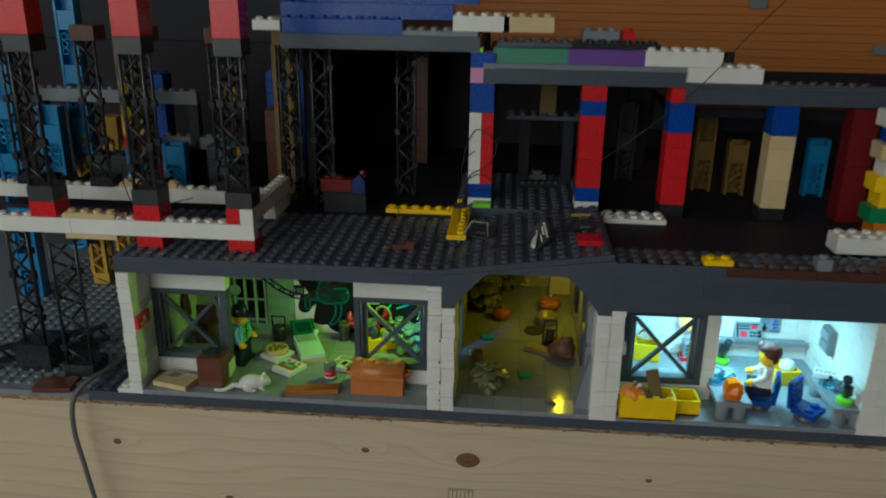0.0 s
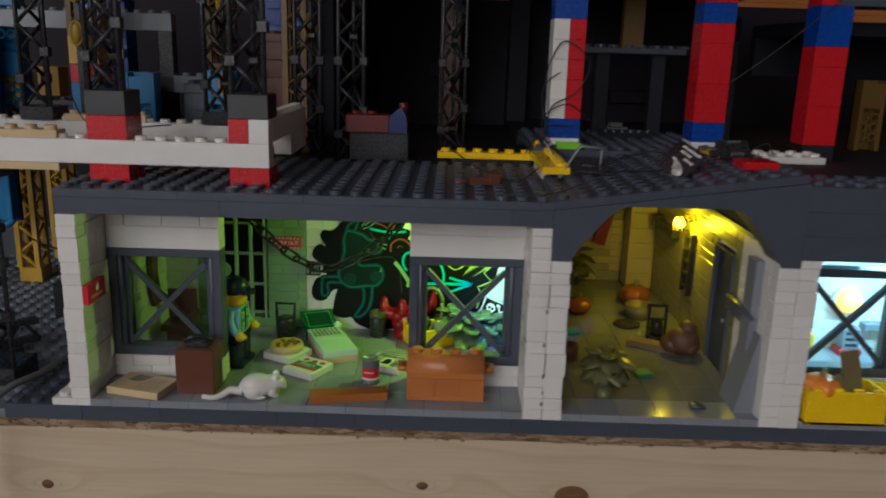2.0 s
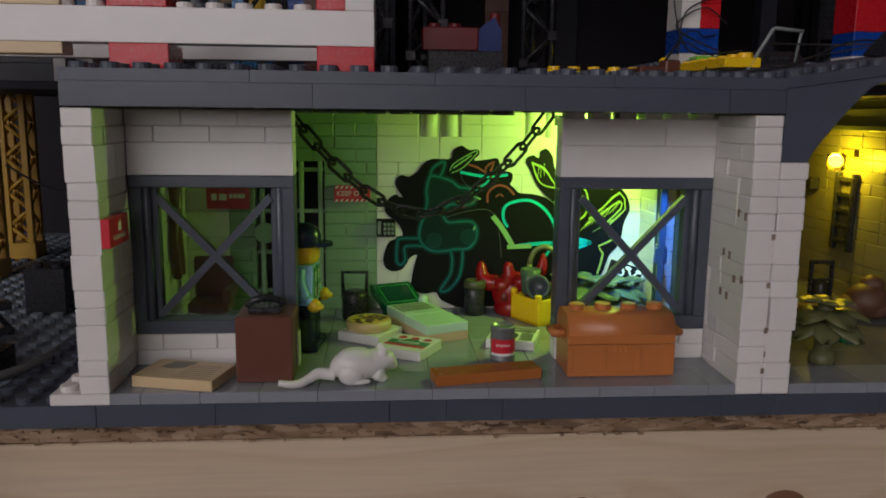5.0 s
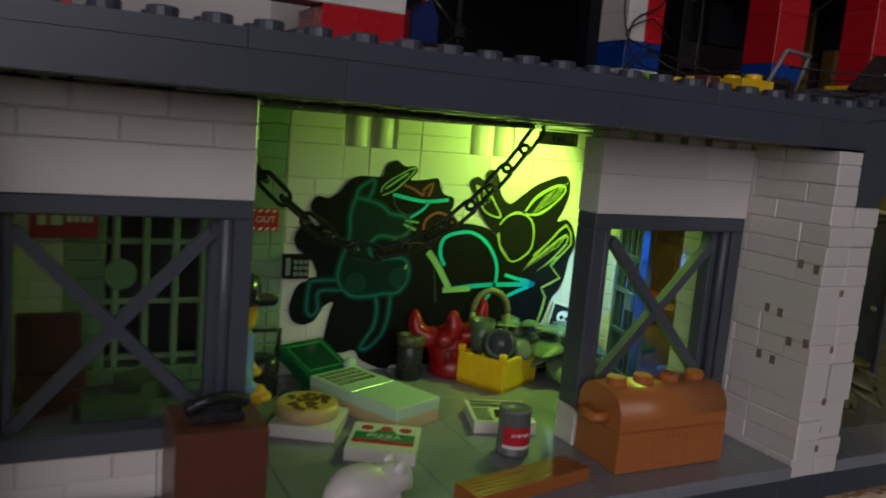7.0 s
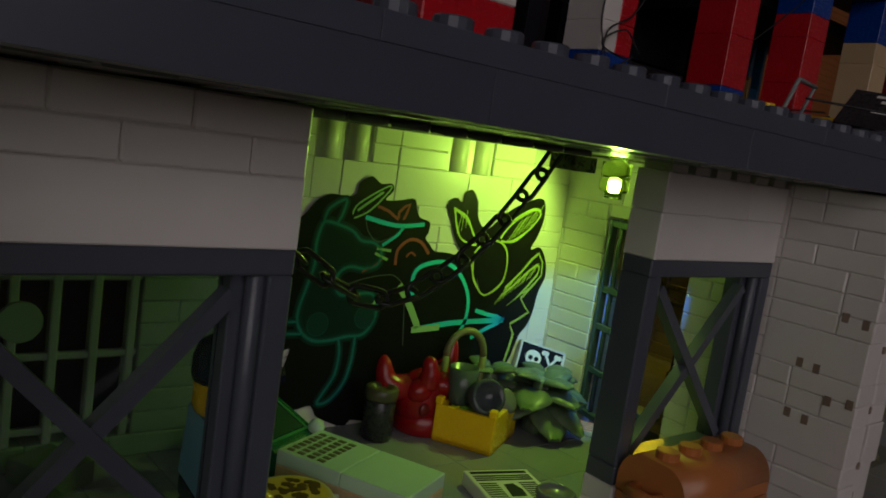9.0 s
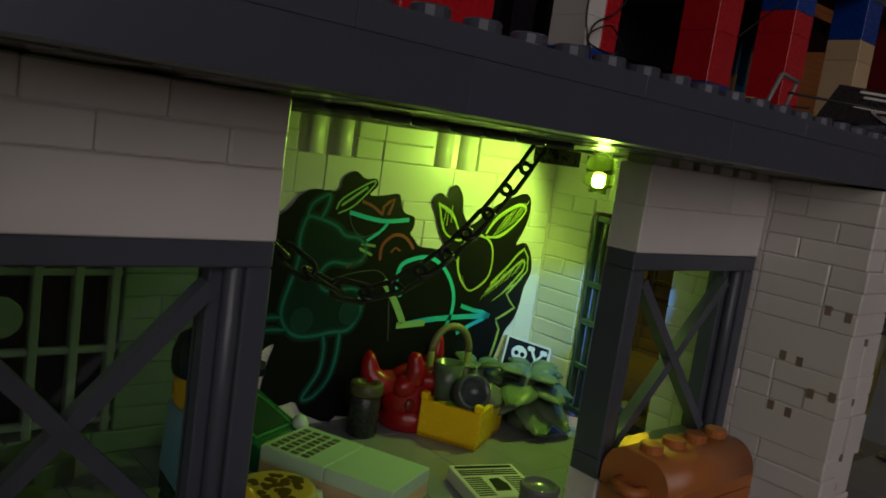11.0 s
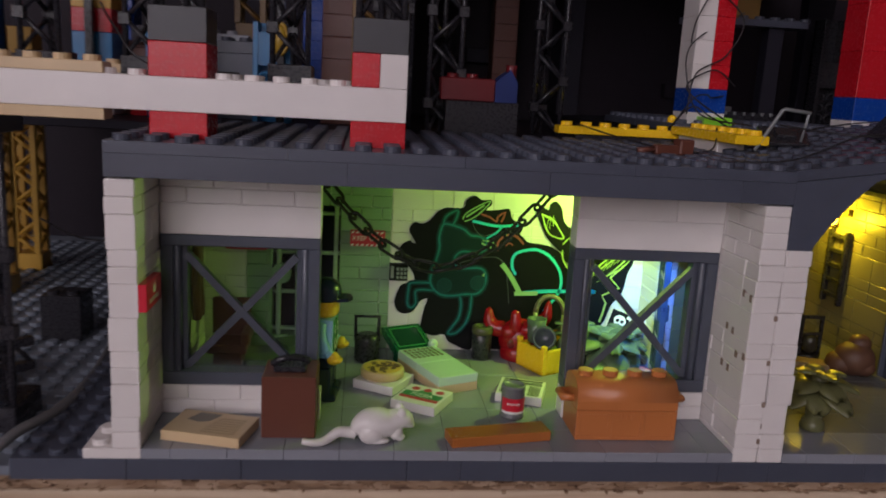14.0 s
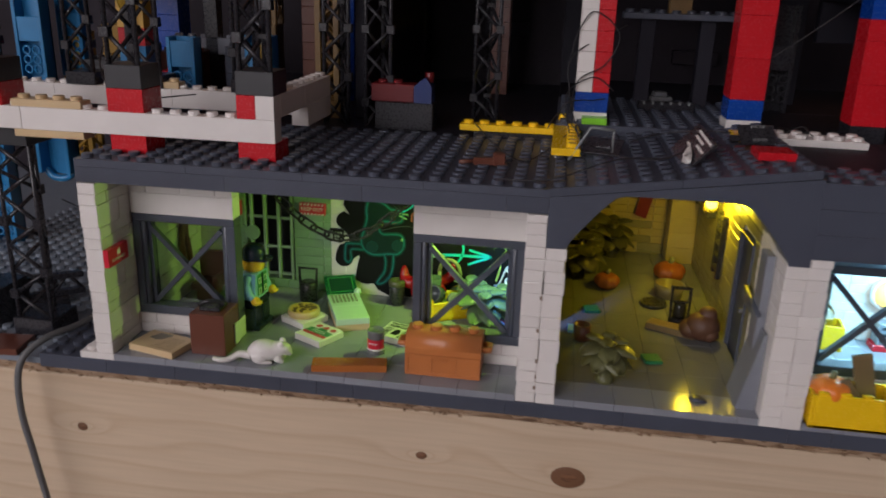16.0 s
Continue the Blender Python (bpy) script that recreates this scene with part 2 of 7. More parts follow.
CLEAR_YELLOW = clear("clear_yellow_plastic", (1.0, 0.82, 0.12), 0.05)
CLEAR_ORANGE = clear("clear_orange_plastic", (1.0, 0.25, 0.004), 0.05)
CLEAR_ORANGE.node_tree.nodes["Principled BSDF"].inputs["Transmission Weight"].default_value = 0.35
CLEAR_BLUE = clear("clear_blue_plastic", (0.25, 0.72, 0.90), 0.05)
CLEAR_WHITE = clear("clear_plastic", (0.92, 0.95, 0.96), 0.08)
GLOW_GREEN = glow("green_lamp_glow", (0.62, 1.0, 0.16), 40.0)
GLOW_YELLOW = glow("yellow_lamp_glow", (1.0, 0.70, 0.05), 40.0)
GLOW_CYAN = glow("cyan_lamp_glow", (0.55, 0.95, 1.0), 12.0)

class G:
    """A mesh in the making, in millimetres."""

    def __init__(self):
        self.v, self.f, self.m, self.s, self.slot, self.tf = [], [], [], [], 0, Matrix()

    def add(self, verts, faces, smooth=False):
        k = len(self.v)
        self.v += [tuple(self.tf @ Vector(p)) for p in verts]
        self.f += [tuple(k + i for i in f) for f in faces]
        self.m += [self.slot] * len(faces)
        self.s += [smooth] * len(faces)
        return self

    def use(self, slot=None, tf=None):
        if slot is not None:
            self.slot = slot
        self.tf = tf or Matrix()
        return self

    def box(self, x0, y0, z0, x1, y1, z1, c=0.22):
        """A box with its edges taken off."""
        hx, hy, hz = (x1 - x0) / 2, (y1 - y0) / 2, (z1 - z0) / 2
        c = min(c, hx * 0.45, hy * 0.45, hz * 0.45)
        cx, cy, cz = (x0 + x1) / 2, (y0 + y1) / 2, (z0 + z1) / 2
        ids, vs = {}, []
        for sx in (-1, 1):
            for sy in (-1, 1):
                for sz in (-1, 1):
                    for a in range(3):
                        h = [hx - c, hy - c, hz - c]
                        h[a] += c
                        ids[sx, sy, sz, a] = len(vs)
                        vs.append((cx + sx * h[0], cy + sy * h[1], cz + sz * h[2]))
        fs = []
        for a in range(3):
            b, d = (a + 1) % 3, (a + 2) % 3
            for s in (-1, 1):
                def key(p, q, a=a, b=b, d=d, s=s):
                    k = [0, 0, 0]
                    k[a], k[b], k[d] = s, p, q
                    return (*k, a)
                q = [ids[key(-1, -1)], ids[key(1, -1)], ids[key(1, 1)], ids[key(-1, 1)]]
                fs.append(q if s > 0 else q[::-1])
            for p in (-1, 1):
                for q in (-1, 1):
                    def edge(s, axis, a=a, b=b, d=d, p=p, q=q):
                        k = [0, 0, 0]
                        k[a], k[b], k[d] = s, p, q
                        return ids[(*k, axis)]
                    r = [edge(-1, b), edge(1, b), edge(1, d), edge(-1, d)]
                    fs.append(r if p * q > 0 else r[::-1])
        for sx in (-1, 1):
            for sy in (-1, 1):
                for sz in (-1, 1):
                    t = [ids[sx, sy, sz, 0], ids[sx, sy, sz, 1], ids[sx, sy, sz, 2]]
                    fs.append(t if sx * sy * sz > 0 else t[::-1])
        return self.add(vs, fs)

    def lathe(self, x, y, profile, n=16, smooth=True, axis="z"):
        """Turns (radius, height) pairs round an axis through (x, y)."""
        vs, fs = [], []
        for r, h in profile:
            for i in range(n):
                a = 2 * math.pi * (i + 0.5) / n
                p = (x + r * math.cos(a), y + r * math.sin(a), h)
                vs.append(p if axis == "z" else (p[0], h, p[1]) if axis == "y" else (h, p[0], p[1]))
        for j in range(len(profile) - 1):
            for i in range(n):
                a, b = j * n + i, j * n + (i + 1) % n
                q = (a, b, b + n, a + n)
                fs.append(q if axis != "y" else q[::-1])
        ends = [tuple(range(n))[::-1], tuple(range((len(profile) - 1) * n, len(profile) * n))]
        self.add(vs, fs, smooth)
        k = len(self.v) - len(vs)
        for e in ends:
            e = e if axis != "y" else e[::-1]
            self.f.append(tuple(k + i for i in e)); self.m.append(self.slot); self.s.append(False)
        return self

    def cyl(self, x, y, z0, z1, r, n=16, axis="z", c=0.15):
        return self.lathe(x, y, ((r - c, z0), (r, z0 + c), (r, z1 - c), (r - c, z1)), n, False if n < 9 else True, axis)

    def stud(self, x, y, z, n=14):
        return self.lathe(x, y, ((2.4, z - 0.05), (2.4, z + 1.5), (2.2, z + 1.7)), n, False)

    def ball(self, x, y, z, rx, ry=None, rz=None, n=14, k=9, tf=None):
        ry, rz = ry or rx, rz or rx
        old, self.tf = self.tf, self.tf @ (tf or Matrix())
        prof = [(max(0.02, math.sin(math.pi * j / k)), -math.cos(math.pi * j / k)) for j in range(k + 1)]
        vs = [(x + r * rx * math.cos(2 * math.pi * i / n), y + r * ry * math.sin(2 * math.pi * i / n), z + h * rz) for r, h in prof for i in range(n)]
        fs = [(j * n + i, j * n + (i + 1) % n, (j + 1) * n + (i + 1) % n, (j + 1) * n + i) for j in range(k) for i in range(n)]
        self.add(vs, fs, True)
        self.tf = old
        return self

    def tube(self, pts, r, n=7, close=False):
        """A round bar along points; r a number or one per point."""
        pts = [Vector(p) for p in pts]
        rs = r if isinstance(r, (list, tuple)) else [r] * len(pts)
        vs, up = [], None
        cnt = len(pts)
        for i, p in enumerate(pts):
            d = (pts[(i + 1) % cnt] - pts[i - 1]) if close or 0 < i < cnt - 1 else (pts[1] - p if i == 0 else p - pts[-2])
            d.normalize()
            if up is None:
                up = d.orthogonal().normalized()
            up = (up - d * up.dot(d)).normalized()
            side = d.cross(up)
            vs += [p + (up * math.cos(2 * math.pi * j / n) + side * math.sin(2 * math.pi * j / n)) * rs[i] for j in range(n)]
        fs = []
        for i in range(cnt if close else cnt - 1):
            for j in range(n):
                a, b = i * n + j, i * n + (j + 1) % n
                c, d2 = ((i + 1) % cnt) * n + (j + 1) % n, ((i + 1) % cnt) * n + j
                fs.append((a, b, c, d2))
        if not close:
            fs += [tuple(range(n))[::-1], tuple(range((cnt - 1) * n, cnt * n))]
        return self.add(vs, fs, True)

    def prism(self, poly, a, b, axis="y"):
        """A flat outline, (u, w) pairs, given thickness from a to b along an axis."""
        put = {"y": lambda u, w, t: (u, t, w), "z": lambda u, w, t: (u, w, t), "x": lambda u, w, t: (t, u, w)}[axis]
        n = len(poly)
        area = sum(poly[i][0] * poly[(i + 1) % n][1] - poly[(i + 1) % n][0] * poly[i][1] for i in range(n))
        poly = poly if area > 0 else poly[::-1]
        vs = [put(u, w, a) for u, w in poly] + [put(u, w, b) for u, w in poly]
        fs = [tuple(range(n))[::-1], tuple(range(n, 2 * n))] + [(i, (i + 1) % n, n + (i + 1) % n, n + i) for i in range(n)]
        if axis == "y":
            fs = [f[::-1] for f in fs]
        return self.add(vs, fs)

    def mesh(self, name, mats):
        me = bpy.data.meshes.new(name)
        me.from_pydata([(x * MM, y * MM, z * MM) for x, y, z in self.v], [], self.f)
        for m in mats:
            me.materials.append(m)
        me.polygons.foreach_set("material_index", self.m)
        me.polygons.foreach_set("use_smooth", self.s)
        me.update()
        return me


def curve(pts, steps=6, close=False):
    """A smooth line through a few points."""
    out, n = [], len(pts)
    at = (lambda i: Vector(pts[i % n])) if close else (lambda i: Vector(pts[min(max(i, 0), n - 1)]))
    for i in range(n if close else n - 1):
        a, b, c, d = at(i - 1), at(i), at(i + 1), at(i + 2)
        for s in range(steps):
            t = s / steps
            out.append(0.5 * (2 * b + (c - a) * t + (2 * a - 5 * b + 4 * c - d) * t * t + (3 * b - a - 3 * c + d) * t ** 3))
    if not close:
        out.append(at(n - 1))
    return out


def as_list(m):
    return m if isinstance(m, (list, tuple)) else [m]


def at_mm(x, y, z, rz=0, rx=0, ry=0):
    return pose(x * MM, y * MM, z * MM, rx, ry, rz)


def thing(name, label, category, x=0, y=0, z=0, rz=0, group="", kind="", rx=0, ry=0):
    """A thing of several parts: an Empty at its base."""
    ob = new(name)
    ob.empty_display_size = 0.005
    ob.matrix_world = at_mm(x, y, z, rz, rx, ry)
    return tagged(ob, label, category, group, kind)


def solid(name, g, mats, label, category, x=0, y=0, z=0, rz=0, group="", kind="", rx=0, ry=0):
    """A thing of one mesh."""
    ob = new(name, g.mesh(name, as_list(mats)))
    ob.matrix_world = at_mm(x, y, z, rz, rx, ry)
    return tagged(ob, label, category, group, kind)


def part(name, g, mats, parent, label="", x=0, y=0, z=0, rz=0, rx=0, ry=0, kind=""):
    ob = new(name, g.mesh(name, as_list(mats)) if isinstance(g, G) else g)
    ob.parent = parent
    ob.matrix_basis = at_mm(x, y, z, rz, rx, ry)
    return tagged(ob, label, kind=kind)


BRICKS = {}


def brick_mesh(w, d, h, mat, studs=0, c=0.22):
    """A brick, w x d x h millimetres, from its corner; studs: 1 for studs on top."""
    key = (round(w, 2), round(d, 2), round(h, 2), mat.name, studs, c)
    if key not in BRICKS:
        g = G().box(0.045, 0.045, 0.025, w - 0.045, d - 0.045, h - 0.025, c)
        if studs:
            for i in range(round(w / 8)):
                for j in range(round(d / 8)):
                    g.stud(4 + 8 * i, 4 + 8 * j, h)
        BRICKS[key] = g.mesh("plate" if h < 5 else "brick", [mat])
    return BRICKS[key]


def brick(parent, x, y, z, w, d, h, mat, studs=0, name="brick", c=0.22):
    return part(name, brick_mesh(w, d, h, mat, studs, c), None, parent, "", x, y, z)


def brick_thing(name, label, x, y, z, w, d, h, mat, studs=1, rz=0, group="", category="brick"):
    ob = new(name, brick_mesh(w, d, h, mat, studs))
    ob.matrix_world = at_mm(x, y, z, rz)
    return tagged(ob, label, category, group)


def lay(parent, along, origin, length, height, depth, mats, holes=(), seed=0, half=0.35, max_len=4, jag=0.10, ragged=0.0):
    """Bricks laid in courses. along 'x' or 'y'; origin is the lower corner of the face; holes are
    openings (u0, w0, u1, w1). Some courses are two half courses of masonry bricks."""
    rnd = random.Random(seed)
    w = 0.0
    x0, y0, z0 = origin
    while w < height - 0.1:
        hs = [9.6] if height - w >= 9.5 else [height - w]
        if hs[0] > 8.5 and rnd.random() < half:
            hs = [4.8, hs[0] - 4.8]
        for h in hs:
            u = 0.0
            first = True
            while u < length - 0.1:
                inside = [q for q in holes if q[0] - 0.1 <= u < q[2] - 0.1 and q[1] < w + h - 0.1 and q[3] > w + 0.1]
                if inside:
                    u = inside[0][2]
                    continue
                stop = min([q[0] for q in holes if q[0] > u + 0.1 and q[1] < w + h - 0.1 and q[3] > w + 0.1] + [length])
                n = rnd.choice((1, 2, 2, 3, max_len)) if h > 5 else rnd.choice((1, 2, 2, 2))
                step = min(n * 8.0, stop - u)
                if first and h < 5 and rnd.random() < 0.5:
                    step = min(8.0, stop - u)
                extra = rnd.uniform(-ragged, ragged) if first and ragged else 0.0
                first = False
                m = rnd.choice(as_list(mats))
                out = rnd.uniform(-jag, jag)
                if along == "x":
                    brick(parent, x0 + u - extra, y0 + out, z0 + w, step + extra, depth, h, m, 0, c=0.32 if h < 5 else 0.19)
                else:
                    brick(parent, x0 + out, y0 + u - extra, z0 + w, depth, step + extra, h, m, 0, c=0.32 if h < 5 else 0.19)
                u += step
            w += h


def letters(name, text, size, mat, parent, x, y, z, rx=90, rz=0, ry=0, depth=0.05, label=""):
    """Writing, as a mesh, its middle at the place given."""
    cu = bpy.data.curves.new(name, "FONT")
    cu.body, cu.size, cu.extrude, cu.align_x, cu.align_y, cu.resolution_u = text, size * MM, depth * MM, "CENTER", "CENTER", 3
    tmp = bpy.data.objects.new(name, cu)
    scene.collection.objects.link(tmp)
    me = bpy.data.meshes.new_from_object(tmp.evaluated_get(bpy.context.evaluated_depsgraph_get()))
    bpy.data.objects.remove(tmp)
    me.materials.clear()
    me.materials.append(mat)
    ob = new(name, me)
    ob.parent = parent
    ob.matrix_basis = at_mm(x, y, z, rz, rx, ry)
    return tagged(ob, label)

# ------------------------------------------------------------------ the room that the model stands in
RX0, RX1, RY0, RY1, RZ0, RZ1 = -2100, 1700, -1500, 520, -760, 1650


def room_wall(name, label, x0, y0, z0, x1, y1, z1, mat=None):
    return solid(name, G().box(x0, y0, z0, x1, y1, z1, 2), mat or PLASTER, label, "wall", kind="structure")


# unseen floor, ceiling and side walls, added; their tones set the bounced light
room_wall("floor", "plain floor of the surrounding room", RX0, RY0, RZ0 - 60, RX1, RY1, RZ0, FLOORWOOD)
room_wall("ceiling", "plain painted ceiling of the surrounding room", RX0, RY0, RZ1, RX1, RY1, RZ1 + 60)
room_wall("wall_west", "plain painted wall of the room", RX0 - 60, RY0, RZ0, RX0, RY1, RZ1)
room_wall("wall_east", "plain painted wall of the room", RX1, RY0, RZ0, RX1 + 60, RY1, RZ1)
# the unseen wall behind the camera; its wide window is added round the light
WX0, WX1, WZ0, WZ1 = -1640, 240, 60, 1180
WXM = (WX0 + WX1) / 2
south = thing("wall_south", "plain painted wall with an added wide window", "wall", 0, RY0, 0, kind="structure")
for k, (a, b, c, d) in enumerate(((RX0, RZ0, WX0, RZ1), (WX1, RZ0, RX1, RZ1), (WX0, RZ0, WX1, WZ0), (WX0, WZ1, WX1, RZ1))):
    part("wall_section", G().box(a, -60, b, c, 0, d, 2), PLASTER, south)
wide = thing("window_4", "added wide white window behind the camera, unseen", "window", 0, RY0, 0, kind="structure")
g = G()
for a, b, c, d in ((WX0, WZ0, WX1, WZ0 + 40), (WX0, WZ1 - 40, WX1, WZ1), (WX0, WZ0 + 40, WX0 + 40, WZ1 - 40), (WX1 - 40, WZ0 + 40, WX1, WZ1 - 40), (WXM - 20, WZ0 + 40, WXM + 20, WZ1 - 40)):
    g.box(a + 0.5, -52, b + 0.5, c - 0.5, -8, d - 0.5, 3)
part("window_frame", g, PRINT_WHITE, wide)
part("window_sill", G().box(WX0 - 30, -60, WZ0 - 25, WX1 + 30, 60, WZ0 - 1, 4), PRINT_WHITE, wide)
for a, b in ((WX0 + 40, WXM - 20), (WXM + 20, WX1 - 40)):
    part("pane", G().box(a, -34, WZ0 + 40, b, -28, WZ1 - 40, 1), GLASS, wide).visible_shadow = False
wall_north = room_wall("wall_north", "wall behind the model clad in orange-brown slats", RX0, RY1, RZ0, RX1, RY1 + 60, RZ1, SLATC)
g = G()
for i in range(62):
    g.box(RX0, RY1 - 9, 60 + i * 9, RX1, RY1 - 1, 60 + i * 9 + 8.85, 0.5)
part("slat", g, SLATC, wall_north, "thin orange-brown wooden slats", kind="stuff")
for x, z in ((497, 216), (634, 170)):
    part("clip", G().box(-9, RY1 - 14, -5, 9, RY1 - 9, 5, 0.6), LGREY, wall_north, "small grey plastic clip", x, 0, z)

# ------------------------------------------------------------------ the bench
bench = thing("workbench", "pine workbench with a frayed chipboard top", "bench", 150, 0, RZ0)
part("front_board", G().box(-800, 13, 630, 850, 33, 741, 1.2), PINE, bench, "knotty pale pine board")
g = G().box(-800, 11.2, 741, 850, 420, 750.4, 0.8)
rnd = random.Random(4)
for i in range(1500):
    x = -420 + 740 * i / 1500 + rnd.uniform(-0.4, 0.4)
    w, h = rnd.uniform(0.4, 2.6), rnd.uniform(0.2, 0.9)
    z = 740.4 + rnd.random() ** 0.8 * (9.6 - h)
    g.box(x, 11.2 - rnd.uniform(0.1, 1.1), z, x + w, 12, z + h, 0.1)
part("bench_top", g, CHIP, bench, "brown chipboard with a frayed cut edge")
for x in (-770, 790):
    for y in (20, 360):
        part("leg", G().box(x, y, 0, x + 50, y + 50, 741, 2), PINE, bench)
for x, z, a, b in KNOTS:
    g = G()
    g.ball(0, 0, 0, a, 0.5, b, 18, 8)
    g.use(1).ball(0.2, -0.15, 0.1, a * 0.55, 0.5, b * 0.5, 16, 8)
    part("knot", g, [plastic("knot_rim", (0.17, 0.08, 0.038), 0.6), KNOT], bench, "dark brown knot", x - 150, 13, z - RZ0)
g = G()
for k in range(7):
    g.box(-8 + k * 2.6, 0, -14, -7.6 + k * 2.6, 0.12, 0, 0.03)
g.box(-8, 0, -0.3, 8, 0.12, 0.1, 0.03)
g.box(-8, 0, -1.6, 8, 0.12, -1.3, 0.03)
part("pencil_mark", g, plastic("pencil", (0.10, 0.06, 0.04), 0.6), bench, "pencil drawing of small uprights", 213 - 150, 12.9, -67 - RZ0)

# the grey cable that hangs over the bench's edge
solid("power_cable", G().tube(curve([(-26, 120, -5), (-19, 70, -4), (-17, 30, -1), (-22, 8, 0), (-28, -2.5, -8), (-30, -4, -30), (-27, -3, -60), (-22, -2, -110), (-20, -1, -200)], 8), 1.6, 8), GREYCABLE, "grey cable hanging over the edge of the bench", "cable", z=0)

# ------------------------------------------------------------------ base, floors
base = solid("base_plate", G().box(-19.4, 0.9, -9.6, 470, 240, -3.4, 0.2), DGREY, "dark bluish grey base of the toy building", "base", kind="structure")
rnd = random.Random(7)
for z in (-9.6,):
    x = -20.0
    while x < 470:
        n = rnd.choice((2, 4, 4, 6, 8)) * 8
        brick(base, x, -0.02, z, min(n, 472 - x), 8, 6.4, DGREY, 0, "plate", 0.14)
        x += n
for y in range(0, 96, 32):
    brick(base, -20, y, -6.39, 24, 32, 3.2, DGREY, 1, "plate")
for y in range(96, 240, 32):
    brick(base, -20, y, -6.39, 24, 32, 3.2, DGREY, 1, "plate")


def tiles(parent, x0, x1, y0, y1, first, mat=TILE):
    """Smooth floor tiles, each a hair out of level."""
    y, tip = y0, random.Random(int(x0))
    while y < y1 - 0.1:
        x, w = x0, first
        d = min(16, y1 - y)
        while x < x1 - 0.1:
            w = min(w, x1 - x)
            part("tile", brick_mesh(w, d, 3.2, mat, 0, 0.14), None, parent, "", x, y, -3.2, 0, tip.uniform(-0.25, 0.25), tip.uniform(-0.25, 0.25))
            x, w = x + w, 16
        y += d


floor_shop = solid("floor_1", G().box(16, 0.5, -3.38, 192, 96, -3.2, 0.02), DGREY, "light grey tiled floor of the green-lit room", "floor", kind="structure")
tiles(floor_shop, 16, 192, 0, 96, 8)
floor_alley = solid("floor_2", G().box(208, 0.5, -3.38, 288, 200, -3.2, 0.02), DGREY, "light grey tiled floor of the alley", "floor", kind="structure")
tiles(floor_alley, 208, 288, 0, 16, 8)
tiles(floor_alley, 208, 288, 16, 208, 8, SHADED_TILE)
floor_lab = solid("floor_3", G().box(304, 0.5, -3.38, 440, 88, -3.2, 0.02), DGREY, "light grey tiled floor of the bright laboratory", "floor", kind="structure")
tiles(floor_lab, 304, 440, 0, 96, 16)

# ------------------------------------------------------------------ walls
wall_a = solid("wall_1", G().box(8.8, 1.2, 0, 15.2, 95, 76.6, 0.05), WHITE, "white brick side wall with an uneven edge", "wall", kind="structure")
lay(wall_a, "y", (8, 0, 0), 96, 76.8, 8, WHITE, seed=3, half=0.25, jag=0.4, ragged=0.25)
brick(wall_a, 0, 0, -3.2, 16, 16, 3.2, WHITE, 0, "plate")
part("stud", G().stud(4, 4, 0).stud(4, 12, 0), WHITE, wall_a)

wall_b = solid("wall_2", G().box(16.2, 25.9, 0, 63.6, 32, 9.5, 0.05).box(16.2, 25.9, 57.7, 63.2, 32, 76.6, 0.05), WHITE, "white brick wall round a window", "wall", kind="structure")
wall_c = solid("wall_3", G().box(144.4, 25.9, 0, 191.8, 32, 9.5, 0.05).box(144.6, 25.9, 57.7, 191.8, 32, 75.2, 0.05), WHITE, "white brick wall round a window", "wall", kind="structure")
for w_ob, x0, s in ((wall_b, 16, 5), (wall_c, 144, 9)):
    lay(w_ob, "x", (x0, 25, 0), 48, 9.6, 8, WHITE, seed=s, half=1.0)
    brick(w_ob, x0, 25, 57.6, 48, 8, 9.6, WHITE)
    lay(w_ob, "x", (x0, 25, 67.2), 48, 9.6 if x0 < 100 else 8.2, 8, WHITE, seed=s + 1, half=1.0)
for k in range(6):
    part("stud", G().box(145.4 + 8 * k, 25.5, 75.4, 150.8 + 8 * k, 32.4, 77.05, 0.1), WHITE, wall_c)

wall_d = solid("wall_4", G().box(192.8, 1, -3.2, 199.2, 46.5, 76.6, 0.05).box(192.8, 46.5, 60.6, 199.2, 95, 76.6, 0.05).box(192.8, 76.6, -3.2, 199.2, 95, 60.6, 0.05).box(200.8, 1, -3.2, 207.2, 46.5, 63.9, 0.05).box(200.8, 86, -3.2, 207.2, 200, 85, 0.05), WHITE, "thick white brick wall with painted peg holes between room and alley", "wall", kind="structure")
lay(wall_d, "y", (192, 0, -3.2), 24, 80, 8, WHITE, seed=12, half=0.8, jag=0.22, ragged=0.3)
lay(wall_d, "y", (192, 24, -3.2), 72, 80, 8, WHITE, holes=((23, 0, 52, 63.2),), seed=13, half=0.9)
lay(wall_d, "y", (200, 0, -3.2), 40, 67.2, 8, WHITE, seed=14, half=0.35, jag=0.4, ragged=0.35)
lay(wall_d, "y", (200, 40, -3.2), 160, 88, 8, SHADED_KHAKI, holes=((7, 0, 36, 63.2),), seed=15, half=0.4)
# peg holes are raised brown patches, their inner shade put into the colour
hole = G().box(-0.12, -0.8, -1.1, 0.4, 0.8, 1.1, 0.05).mesh("peg_hole", [plastic("peg_shade_brown", (0.24, 0.175, 0.13), 0.6)])
for y, z in ((6.5, 49.2), (2.0, 48.6), (14.4, 36.6), (10.4, 36.2), (6.6, 29.9), (1.8, 30.6), (14.9, 24.4), (10.6, 24.0)):
    part("peg_hole", hole, None, wall_d, "", 192, y, z)
hole_f = G().box(-0.5, -0.12, -0.8, 0.5, 0.4, 0.8, 0.05).mesh("peg_hole", [plastic("peg_shade_brown", (0.24, 0.175, 0.13), 0.6)])
